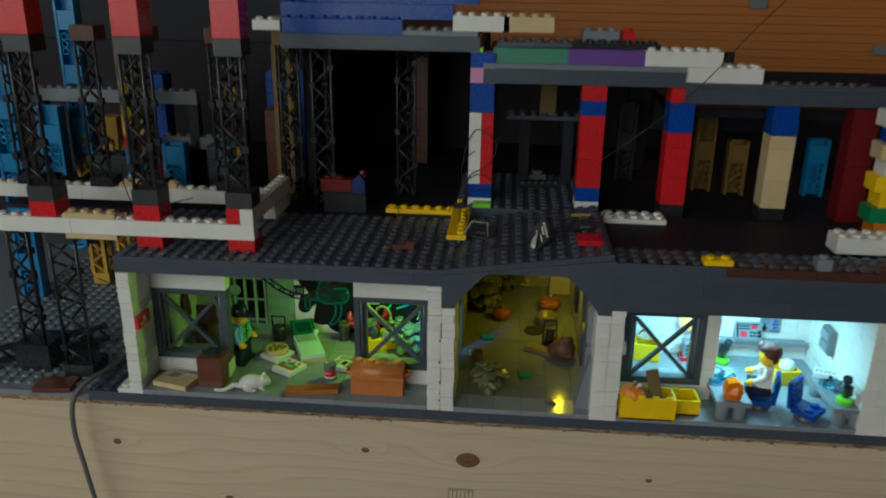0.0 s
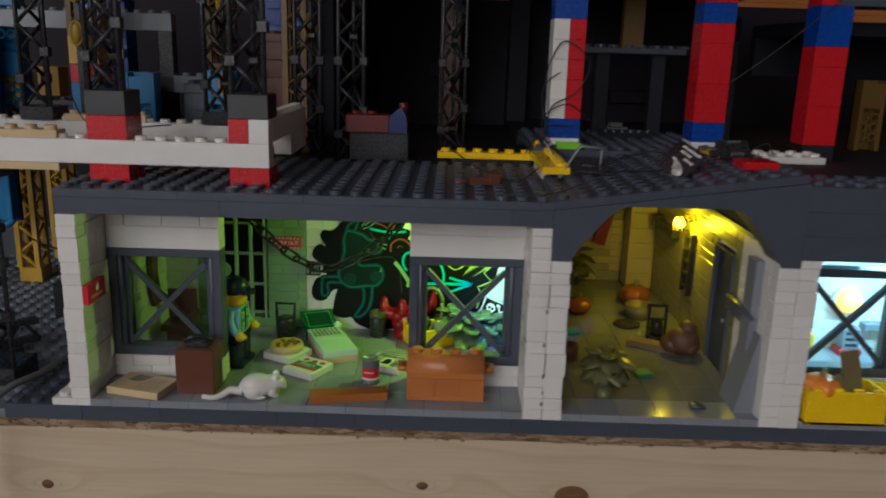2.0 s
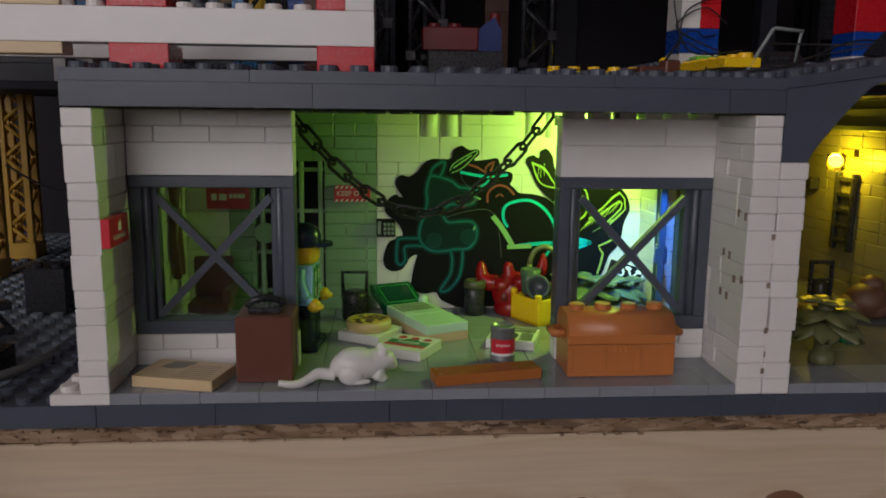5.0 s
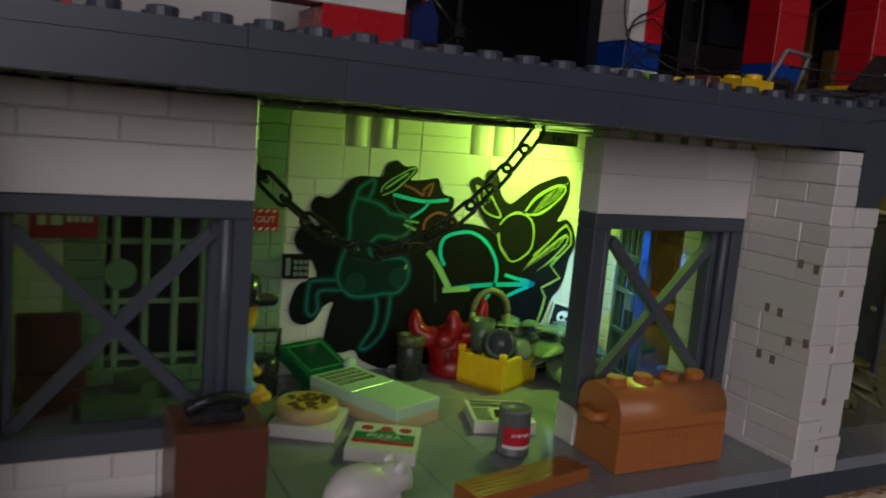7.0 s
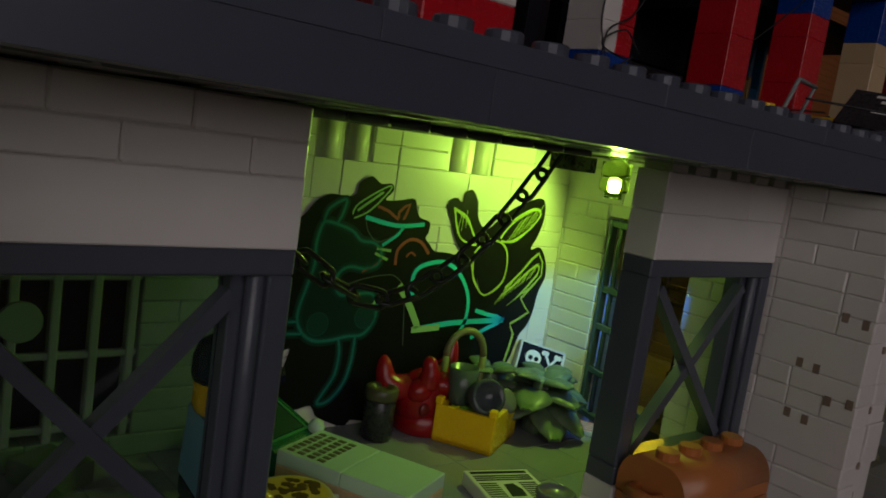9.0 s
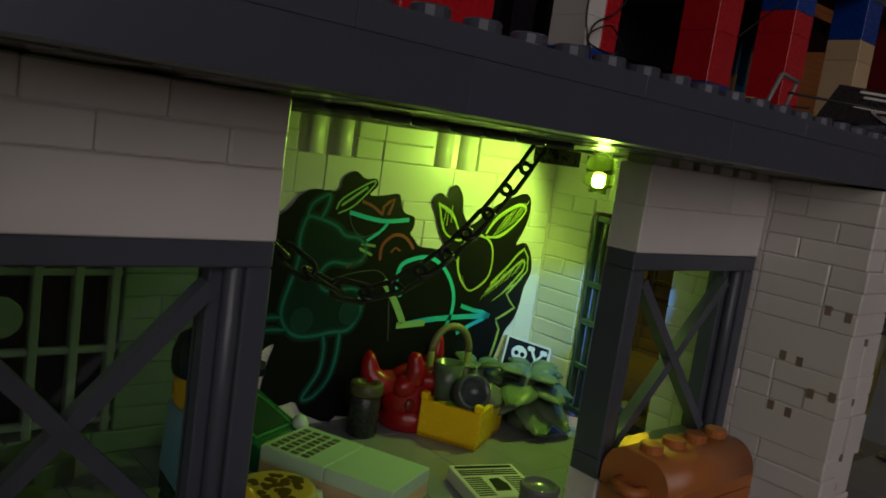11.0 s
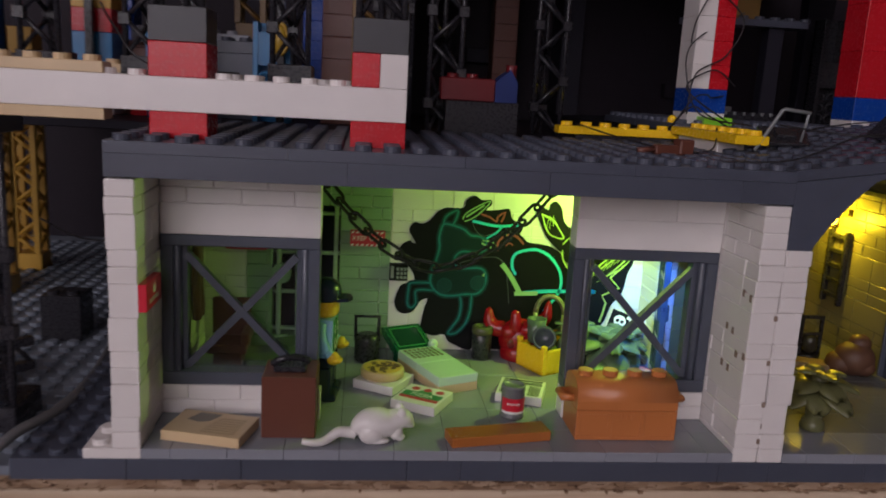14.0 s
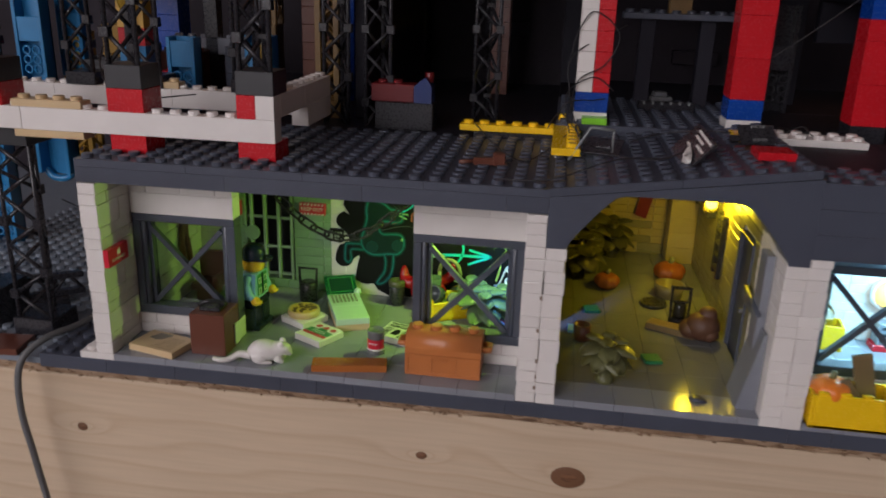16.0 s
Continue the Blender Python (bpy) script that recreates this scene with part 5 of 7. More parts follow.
# barred window in the back wall
PALE_BAR = plastic("pale_sand_green_plastic", (0.30, 0.40, 0.30), 0.28)
bw = thing("barred_window", "sand green barred window on the black opening", "window", 42, BY - 0.2, 4.8)
for u in (2.4, 9.8, 17.3, 24.5):
    part("bar", G().box(u - 0.85, 0.4, 0, u + 0.85, 3.4, 52.8, 0.3), PALE_BAR, bw)
for w in (2.6, 17.8, 33.8, 49.6):
    part("rail", G().box(0, 0.9, w - 0.75, 26, 2.6, w + 0.75, 0.3), PALE_BAR, bw)
part("lock_plate", G().cyl(0, 0, 0, 1.2, 4, 18, "y"), SAND, bw, "", 3.4, -1.0, 25.4)

# signs
def sign(name, label, x, y, z, w, h, mat, rz=0):
    s = thing(name, label, "sign", x, y, z, rz)
    return part("plate", G().box(-w / 2, -1.2, -h / 2, w / 2, 1.2, h / 2, 0.15), mat, s)


s = sign("keep_out_sign", "red and white striped warning sign on the wall", 78.8, BY - 1.3, 45.6, 13.6, 6.2, PRINT_RED)
g = G()
for k in range(7):
    for w0 in (2.0, -3.0):
        g.prism([(-6.6 + 1.9 * k, w0), (-5.7 + 1.9 * k, w0), (-5.1 + 1.9 * k, w0 + 0.9), (-6.0 + 1.9 * k, w0 + 0.9)], -1.27, -1.2)
part("stripe", g, PRINT_WHITE, s)
letters("lettering", "KEEP OUT", 2.6, PRINT_WHITE, s, 0, -1.25, 0)
s = sign("flammable_sign", "red sign with a white flame", 17.3, 8.1, 44.0, 15.6, 7.8, PRINT_RED, 90)
part("flame", G().prism([(-1.1, -0.6), (1.1, -0.6), (1.3, 0.8), (0.5, 2.6), (0.1, 1.4), (-0.6, 1.9), (-1.3, 0.6)], -1.27, -1.2), PRINT_WHITE, s, x=0.4, z=0.6)
letters("lettering", "FLAMMABLE", 1.9, PRINT_WHITE, s, 0, -1.25, -1.6)
s = sign("red_sign", "red sign with white print on the back wall", 32.2, BY - 1.3, 43.6, 15.6, 7.8, PRINT_RED)
g = G()
for k, (a, b) in enumerate(((-6, -4), (-3, -0.4), (0.6, 1.8), (2.2, 3.4), (3.8, 5.2), (5.5, 6.4))):
    g.box(a, -1.28, 0.2 if k > 1 else -0.6, b, -1.2, 1.8, 0.05)
part("print", g, PRINT_WHITE, s, "white bars of unreadable print")
s = sign("keypad", "black keypad panel with pale keys", 91.5, BY - 1.2, 32.4, 7.2, 6.8, PRINT_BLACK)
g = G()
for i in range(3):
    for j in range(3):
        g.box(-0.9 + 1.5 * i, -1.4, -2.6 + 1.7 * j, 0.2 + 1.5 * i, -1.2, -1.4 + 1.7 * j, 0.06)
g.box(-3.2, -1.4, -2.4, -1.9, -1.2, 2.6, 0.06)
part("key", g, PRINT_GREY, s)

# chain across the room
chain = thing("chain", "dark metal-coloured chain slung from the ceiling", "chain", 0, 57.8, 0)


def sag(u):
    x = 59.6 + 87.0 * u
    return Vector((x, 0, 42.2 + 34.0 * (abs(2 * u - 1.0) ** 1.75)))


pts, lens = [sag(i / 400) for i in range(401)], [0.0]
for a, b in zip(pts, pts[1:]):
    lens.append(lens[-1] + (b - a).length)
total = lens[-1]
n_links = 16
CHAINM = plastic("dark_pearl_plastic", (0.020, 0.020, 0.018), 0.22)
link = G().tube([(2.0 * math.cos(a) + (2.7 if math.cos(a) > 0 else -2.7), 1.85 * math.sin(a), 0) for a in [2 * math.pi * k / 16 for k in range(16)]], 0.58, 6, True).mesh("link", [CHAINM])
for i in range(n_links):
    want = total * (i + 0.5) / n_links
    k = max(1, min(400, next(j for j, v in enumerate(lens) if v >= want)))
    p, d = pts[k], (pts[min(k + 1, 400)] - pts[k - 1])
    part("link", link, None, chain, "", p.x, p.y, p.z, ry=-math.degrees(math.atan2(d.z, d.x)), rx=0).matrix_basis = at_mm(p.x, p.y, p.z, 0, 0, -math.degrees(math.atan2(d.z, d.x))) @ pose(0, 0, 0, 90 if i % 2 else 20)
solid("ceiling_block", G().box(0, 0, 0, 7.9, 7.9, 3.6, 0.2), BLACK, "black plate fixed under the ceiling", "plate", 149.6, 54.6, 72.4)

# hanging lamp
l1 = thing("green_lamp", "glowing clear yellow-green round lamp under the ceiling", "lamp", 177.0, 64.0, 66.4)
o = part("shade", G().lathe(0, 0, ((2.4, 0), (2.5, 1.5), (3.2, 1.7), (3.9, 2.1), (3.9, 4.6), (3.6, 4.9), (3.6, 5.5), (3.9, 5.8), (3.9, 9.3), (2.4, 9.5), (2.4, 10.8)), 24), CLEAR_GREEN, l1)
o.visible_shadow = False
o = part("bulb", G().ball(0, 0, 4.2, 1.2, 1.2, 1.9), GLOW_GREEN, l1)
o.visible_shadow = False

# figure with cap
def figure(name, label, x, y, rz, torso, legs, hair, cap, seated=False):
    """A small plain toy figure, in one mesh."""
    g = G()
    b = 0.0 if not seated else -6.0
    if seated:
        g.use(1).box(-7.6, -10, 4, 7.6, 4, 9.6, 0.6)
        g.box(-7.6, -10.5, 0, -0.5, -6, 5, 0.5).box(0.5, -10.5, 0, 7.6, -6, 5, 0.5)
    else:
        g.use(1).box(-7.6, -3.6, 0, -0.3, 3.6, 11.6, 0.6).box(0.3, -3.6, 0, 7.6, 3.6, 11.6, 0.6)
        g.box(-7.7, -5.4, 0, -0.3, 3.6, 2.6, 0.5).box(0.3, -5.4, 0, 7.7, 3.6, 2.6, 0.5)
        g.box(-7.7, -3.8, 11.6, 7.7, 3.8, 15.4, 0.6)
    z = 15.4 if not seated else 9.8
    g.use(0).prism([(-7.8, z), (7.8, z), (5.8, z + 12.4), (-5.8, z + 12.4)], -3.8, 3.8)
    for s in (-1, 1):
        f, d = (-7.8, 2.4) if seated else (-4.6, 0.4)
        g.use(0).tube(curve([(s * 6.2, 0, z + 11), (s * 8.6, -0.2, z + 7.4), (s * 8.6, f * 0.45, z + d + 2.2)], 4), [1.9] * 9, 8)
        g.tube([(s * 8.6, f * 0.42, z + d + 2.5), (s * 8.4, f * 0.8, z + d + 0.8)], 1.7, 8)
        g.use(2).ball(s * 8.4, f, z + d, 2.3, 2.3, 2.3, 10, 6)
        g.tube([(s * 8.4 + 1.9 * math.cos(a), f - 1.2 + 1.2 * math.sin(a), z + d - 0.4) for a in [math.pi * (0.2 + 1.6 * k / 8) for k in range(9)]], 0.8, 6)
    g.use(2).lathe(0, 0, ((3.4, z + 12.4), (4.6, z + 13.2), (5.05, z + 14.4), (5.05, z + 20.6), (4.4, z + 21.8), (2.4, z + 22.0)), 20)
    if cap:
        g.use(3).lathe(0, 0, ((5.3, z + 18.2), (5.6, z + 19.2), (5.6, z + 21.6), (4.8, z + 24), (2.6, z + 25.4), (0.2, z + 25.7)), 20)
        g.prism([(-4.6, -4.6), (-3.6, -8.2), (0, -9.4), (3.6, -8.2), (4.6, -4.6)], z + 18.4, z + 19.5, "z")
    else:
        g.use(3).ball(0, 1.6, z + 20.4, 6.1, 5.9, 5.4, 18, 10).ball(0, -1.0, z + 22.6, 5.9, 5.7, 3.2, 16, 9).ball(0, -4.2, z + 23.6, 3.6, 2.4, 2.4, 12, 7)
        g.ball(0, 3.2, z + 17.0, 4.8, 3.0, 4.2, 12, 7)
        for k in range(9):
            a, up = 2.4 * k, 20.5 + 0.8 * (k % 4)
            u, v = math.cos(a), math.sin(a)
            g.tube([(3.2 * u, 3.2 * v + 0.6, z + up - 1.2), (4.8 * u, 4.8 * v + 0.8, z + up + 1.6), (5.8 * u, 5.6 * v + 1.2, z + up + 0.4)], [2.0, 1.4, 0.3], 6)
    if torso is SKYBLUE:
        g.use(4).box(-4.4, -4.2, z + 1.5, -0.8, -3.7, z + 11.6, 0.15).box(0.8, -4.2, z + 1.5, 4.4, -3.7, z + 11.6, 0.15)
        g.use(3).box(-0.7, -4.15, z + 1.2, 0.7, -3.7, z + 11.8, 0.1)
        for sx in (-1, 1):
            for u in (2.2, 7.2):
                x0 = sx * 2.6 - 1.3
                g.use(5).box(x0, -4.28, z + u, x0 + 2.6, -4.18, z + u + 0.4, 0.02).box(x0, -4.28, z + u + 2.4, x0 + 2.6, -4.18, z + u + 2.8, 0.02).box(x0, -4.28, z + u, x0 + 0.4, -4.18, z + u + 2.6, 0.02).box(x0 + 2.2, -4.28, z + u, x0 + 2.6, -4.18, z + u + 2.6, 0.02)
    return solid(name, g, [torso, legs, FLESH, hair, PRINT_GREEN, PRINT_WHITE], label, "figurine", x, y, 0, rz)


NAVY = plastic("dark_navy_plastic", (0.012, 0.020, 0.045), 0.25)
figure("toy_figure", "toy figure in a light blue shirt and dark cap", 64.8, 43.5, 84, SKYBLUE, NAVY, NAVY, True)

# brown box with a black lump on top
bx = thing("brown_box", "reddish brown box with a black lid piece", "box", 48.6, 7.6, 0)
part("body", G().box(0, 0, 0, 16, 16, 19.2, 0.35), BROWN, bx)
part("lid_piece", G().box(3, 4, 19.2, 12.6, 13, 21, 0.4).tube(curve([(2.5, 6, 21.4), (6, 5, 23.4), (10, 7, 23), (13.4, 8, 21.6)], 4), 1.1, 7), BLACK, bx)
part("side_tile", G().box(16, 10, 1.4, 16.8, 14.6, 11.4, 0.2), WHITE, bx)

# tan map tile
mp = thing("map_tile", "tan printed map tile lying on the floor", "tile", 33.6, 10.8, 0, -14)
part("slab", G().box(-12, -8, 0, 12, 8, 3.2, 0.2), TAN, mp)
g = G().prism([(-8, 1), (-6, 6.6), (1, 6.4), (-1, 1.2), (-4, 0)], 3.2, 3.26, "z")
part("print", g, plastic("map_grey_print", (0.22, 0.19, 0.15), 0.4), mp)
g = G()
for k in range(7):
    g.box(-1 + k * 0.3, -6 + k * 1.6, 3.2, 9.5, -5.6 + k * 1.6, 3.25, 0.02)
part("print", g, plastic("map_brown_print", (0.33, 0.22, 0.11), 0.4), mp)

# white rat-shaped figurine, one plain mesh
g = G()
spine = curve([(-9.2, 0, 2.6), (-7.6, 0, 4.0), (-5, 0, 5.0), (-2, 0, 5.2), (1.2, 0, 5.1), (3.8, 0, 5.8), (6.0, 0, 5.9), (7.6, 0, 4.8), (9.0, 0, 3.5)], 5)
girth = curve([(1.3, 0, 0), (3.2, 0, 0), (4.6, 0, 0), (4.8, 0, 0), (4.3, 0, 0), (3.6, 0, 0), (3.1, 0, 0), (2.1, 0, 0), (0.7, 0, 0)], 5)
g.tube(spine, [p.x for p in girth], 18)
for s_y in (-1, 1):
    g.ball(5.0, s_y * 2.1, 8.7, 1.5, 0.9, 1.7, 12, 7).ball(-4.2, s_y * 3.0, 3.2, 3.9, 2.2, 3.3, 14, 8)
    g.ball(4.6, s_y * 2.0, 1.2, 1.7, 1.1, 1.3, 10, 6).ball(-2.0, s_y * 3.4, 0.9, 3.4, 1.3, 0.9, 12, 6).ball(3.4, s_y * 2.2, 2.8, 2.2, 1.6, 2.4, 10, 6)
g.tube(curve([(-8.6, 0, 2.4), (-11, 0.2, 2.7), (-13.6, 0, 3.0), (-16, -0.8, 1.9), (-18.6, -2.0, 1.1), (-21.6, -2.6, 1.2), (-24.6, -2.2, 1.7)], 6), [1.9 - 1.0 * k / 36 for k in range(37)], 10)
solid("toy_rodent", g, WHITE, "plain white moulded toy rodent on the floor", "figurine", 85.0, 8.2, 0.02, 9)

# plank
pk = thing("plank_tile", "orange-brown plank tile lying across the floor", "tile", 120.2, 8.6, 0, 11)
part("slab", G().box(-16, -4, 0, 16, 4, 3.2, 0.25), PLANKC, pk)
g = G()
for k in range(5):
    stroke_pts = [(-15 + 6 * j, -3 + 1.5 * k + 0.25 * math.sin(j * 1.7 + k)) for j in range(6)]
    g.tube([(a, b, 3.2) for a, b in stroke_pts], 0.1, 4)
for sx in (-14.4, 14.4):
    for sy in (-2.6, 2.6):
        g.cyl(sx, sy, 3.15, 3.28, 0.45, 8, c=0.02)
part("grain", g, plastic("plank_print", (0.27, 0.085, 0.022), 0.3), pk, "dark printed grain and nails")

# tin can
cn = thing("tin_can", "silver tin can with a red and white label", "can", 127.7, 26.2, 0)
tin = part("tin", G().lathe(0, 0, ((3.5, 0), (3.95, 0.3), (3.95, 0.9), (3.8, 1.1), (3.8, 10.2), (3.95, 10.4), (3.95, 11.0), (3.6, 11.3), (3.3, 11.3), (3.2, 10.9), (0.1, 10.9)), 24), SILVER, cn)
o = G()
for a in range(12):
    t0, t1 = math.radians(200 + a * 12), math.radians(212 + a * 12)
    for z0, z1, sl in ((2.2, 3.0, 1), (3.0, 7.4, 0)):
        o.use(sl).add([(3.95 * math.cos(t0), 3.95 * math.sin(t0), z0), (3.95 * math.cos(t1), 3.95 * math.sin(t1), z0), (3.95 * math.cos(t1), 3.95 * math.sin(t1), z1), (3.95 * math.cos(t0), 3.95 * math.sin(t0), z1)], [(0, 1, 2, 3)], True)
part("label_band", o, [PRINT_RED, PRINT_WHITE], tin, "red paper label with a pale foot")
o = G()
for a in range(6):
    t0 = math.radians(236 + a * 11)
    o.box(4.0 * math.cos(t0) - 0.22, 4.0 * math.sin(t0) - 0.1, 5.2 + 0.2 * (a % 2), 4.0 * math.cos(t0) + 0.22, 4.0 * math.sin(t0) + 0.1, 5.9, 0.02)
part("print", o, PRINT_WHITE, tin, "white bars of print")

# pizza boxes, pizza
pb = thing("pizza_box", "white pizza box with green and red print", "box", 98.6, 35.2, 0, -29)
pb = part("box", G().box(-8, -8, 0, 8, 8, 3.2, 0.18), WHITE, pb)
part("print", G().box(-7, -2.2, 3.2, 7, 1.9, 3.26, 0.02), PRINT_GREEN, pb, "green band")
g = G().box(-7, -4.4, 3.2, 7, -2.4, 3.25, 0.02)
for k in range(3):
    g.cyl(-4.5 + 4.5 * k, 4.6, 3.2, 3.27, 1.5, 12, c=0.02)
part("print", g, PRINT_RED, pb, "red tomatoes and band")
g = G().prism([(-2.6, 2.2), (0, 1.0), (2.6, 2.2), (1.8, 3.8), (0, 3), (-1.8, 3.8)], 3.2, 3.28, "z")
part("print", g, PRINT_GREEN, pb)
letters("lettering", "PIZZA", 3.0, PRINT_WHITE, pb, 0, -0.2, 3.28, rx=0, depth=0.03)
pb = thing("pizza_box", "plain white box under the round pizza", "box", 86.0, 52.2, 0, -31)
part("box", G().box(-8, -8, 0, 8, 8, 3.2, 0.18), WHITE, pb)
pz = thing("pizza", "round tan pizza with brown and yellow topping", "pizza", 85.4, 53.2, 3.2)
crust = part("crust", G().lathe(0, 0, ((7.0, 0), (7.7, 0.3), (7.8, 2.2), (7.4, 3.2), (6.8, 3.2)), 28), plastic("crust_plastic", (0.60, 0.44, 0.20), 0.35), pz)
g = G().cyl(0, 0, 3.16, 3.24, 6.7, 26, c=0.02)
part("topping", g, plastic("cheese_print", (0.66, 0.42, 0.06), 0.4), crust)
g = G()
rnd = random.Random(5)
for k in range(40):
    a, r = rnd.uniform(0, 6.28), 6.0 * math.sqrt(rnd.random())
    g.prism([(r * math.cos(a) + rnd.uniform(0.5, 1.2) * math.cos(j * 1.05), r * math.sin(a) + rnd.uniform(0.5, 1.2) * math.sin(j * 1.05)) for j in range(6)], 3.22, 3.3 + 0.003 * k, "z")
part("topping", g, plastic("brown_topping_print", (0.13, 0.06, 0.015), 0.4), crust, "scattered brown topping", kind="stuff")

# the oversized handset: keys and screen
hs = thing("toy_register", "pale green console with keys and a clear green screen", "console", 105.5, 60.5, 0, -66)
part("base", G().box(-16, -8, 0, 16, 8, 3.2, 0.2), TAN, hs)
PALE = plastic("pale_aqua_plastic", (0.50, 0.68, 0.52), 0.24, 0.05, 0.2)
part("slab", G().box(0.1, -8, 3.2, 16, 8, 6.4, 0.2), PALE, hs)
slab = part("slab", G().box(-16, -8, 3.2, -0.1, 8, 6.4, 0.2), PALE, hs)
key = G().box(0, 0, 0, 1.7, 1.1, 0.2, 0.05).mesh("key", [plastic("brown_key_print", (0.12, 0.11, 0.05), 0.4)])
for i in range(7):
    for j in range(4):
        part("key", key, None, slab, "", -14.6 + 2.6 * j, -6.6 + 1.9 * i, 6.38)
CLEAR_DEEP = clear("clear_green_plastic", (0.012, 0.19, 0.075), 0.06)
CLEAR_DEEP.node_tree.nodes["Principled BSDF"].inputs["Transmission Weight"].default_value = 0.45
housing = part("screen_housing", G().prism([(-20, 0), (-16.3, 0), (-16.3, 5.2), (-17.2, 5.8), (-30.2, 11.2), (-31.8, 10.6), (-31.4, 8.2), (-20, 3.4)], -7.9, 7.9), CLEAR_DEEP, hs, "clear green sloped screen housing")
tilt = Matrix.Translation((-23.6, 0, 8.62)) @ Matrix.Rotation(math.atan2(5.4, 13.0), 4, "Y")
part("screen", G().use(0, tilt).box(-4.6, -5.4, -0.1, 4.6, 5.4, 0.12, 0.1), plastic("screen_green", (0.01, 0.05, 0.03), 0.12), housing)
part("screen_border", G().use(0, tilt).box(-5.6, -6.4, 0.02, -4.9, 6.4, 0.1, 0.02).box(4.9, -6.4, 0.02, 5.6, 6.4, 0.1, 0.02).box(-4.9, -6.4, 0.02, 4.9, -5.7, 0.1, 0.02).box(-4.9, 5.7, 0.02, 4.9, 6.4, 0.1, 0.02), PRINT_GREEN, housing)
part("knob", G().ball(0, 0, 0, 2.0, 2.0, 2.2), PALE, hs, "", -17.4, 7.8, 6.4)

# newspaper
nw = thing("newspaper", "folded newspaper tile printed in black on cream", "newspaper", 134.2, 44.0, 0, -18)
paper = part("paper", G().box(-8, -8, 0, 8, 8, 3.2, 0.18), WHITE, nw)
g = G()
for k in range(3):
    g.box(-7, 4.6 - k * 1.0, 3.2, 7, 5.2 - k * 1.0, 3.26, 0.02)
g.box(-7, 6, 3.2, 7, 7.2, 3.26, 0.02)
for c0 in (-7, 2.6):
    for k in range(9):
        g.box(c0, -7 + k * 1.0, 3.2, c0 + 4.2, -6.5 + k * 1.0, 3.26, 0.02)
g.prism([(-2, -5), (1.6, -5), (2, -2), (1, 1), (-1.4, 0.6)], 3.2, 3.27, "z")
part("print", g, PRINT_BLACK, paper, "black columns of unreadable print")

# yellow crate with lenses and cup
yc = thing("yellow_crate", "open yellow crate filled with dark green parts", "crate", 149.4, 74.0, 0, 28)
g = G().box(-8, -8, 0, 12, 8, 1.4, 0.2)
for a, b, c, d2 in ((-8, -8, -6.6, 8), (10.6, -8, 12, 8), (-6.6, -8, 10.6, -6.6), (-6.6, 6.6, 10.6, 8)):
    g.box(a, b, 0, c, d2, 9.6, 0.2)
part("body", g, YELLOW, yc)
for u, v in ((-7.2, -7.2), (11.2, -7.2), (-7.2, 7.2), (11.2, 7.2)):
    part("lug", G().box(u - 1, v - 1, 9.6, u + 1, v + 1, 11.6, 0.3), YELLOW, yc)
DG = plastic("smoky_green_plastic", (0.07, 0.10, 0.075), 0.22)
g = G().lathe(0, 0, ((2.6, 0), (3.2, 0.6), (3.9, 9.6), (3.4, 9.6), (2.8, 1.6), (0.1, 1.4)), 22)
solid("green_cup", g, DG, "dull green cup standing in the crate", "cup", 145.6, 76.4, 9.4, 0)
g = G().lathe(0, 0, ((2.4, 0), (4.4, 0.4), (4.6, 6), (3.7, 6.6), (3.4, 3.4), (0.1, 3.2)), 24)
solid("lens", g, [plastic("lens_plastic", (0.05, 0.06, 0.07), 0.12)], "dark round lens piece lying in the crate", "lens", 148.6, 72.4, 11.6, rx=66, rz=-20)
solid("lens", G().lathe(0, 0, ((2.0, 0), (3.2, 0.4), (3.3, 4), (2.4, 4.6), (0.1, 4.2)), 20), [SILVER], "small grey dish piece lying in the crate", "lens", 155.8, 73.0, 9.2, rx=60, rz=20)
g = G()
g.box(-6, -6, 1.4, 10, 6, 6, 0.3)
solid("crate_filling", g, DG, "dark green parts filling the crate", "parts", 149.4, 74.0, 0.02, 28)

# red moulded creature-like mask, one plain mesh
g = G()
g.ball(0, 0, 8.2, 8.6, 6.8, 8.2, 22, 12).lathe(0, 0, ((7.0, 0), (7.6, 0.6), (7.4, 4), (5, 7)), 22)
g.ball(2.6, -3.6, 13.0, 4.4, 4.0, 3.2, 16, 9).ball(6.2, -4.6, 11.4, 3.8, 3.4, 3.6, 16, 9).ball(-4.6, -2.8, 11.6, 3.8, 3.4, 3.2, 14, 8)
g.tube([(8.2 + 1.9 * math.cos(a), -7.2 - 0.6 * math.cos(a), 11.6 + 2.2 * math.sin(a)) for a in [2 * math.pi * k / 16 for k in range(16)]], 0.75, 7, True)
g.tube(curve([(-2.6, -3.6, 13), (-2.6, -4.0, 16), (-3.0, -3.8, 18.6), (-2.6, -3.6, 20.6)], 4), [3.0, 2.9, 2.8, 2.7, 2.6, 2.4, 2.2, 2.1, 2.0, 1.9, 1.7, 1.4, 0.8], 10)
g.tube(curve([(-6, 0, 12), (-9.6, 1.0, 11.8), (-12.0, 2.4, 14.4), (-12.4, 3.4, 19.8)], 4), [3.2, 3.3, 3.4, 3.4, 3.4, 3.3, 3.2, 3.0, 2.7, 2.4, 2.0, 1.5, 0.5], 12)
g.tube(curve([(5, 3, 12), (9, 4.4, 13), (12.0, 5.0, 16), (12.6, 5.0, 22.4)], 4), [2.6, 2.7, 2.8, 2.8, 2.9, 2.9, 2.8, 2.6, 2.4, 2.1, 1.7, 1.2, 0.3], 12)
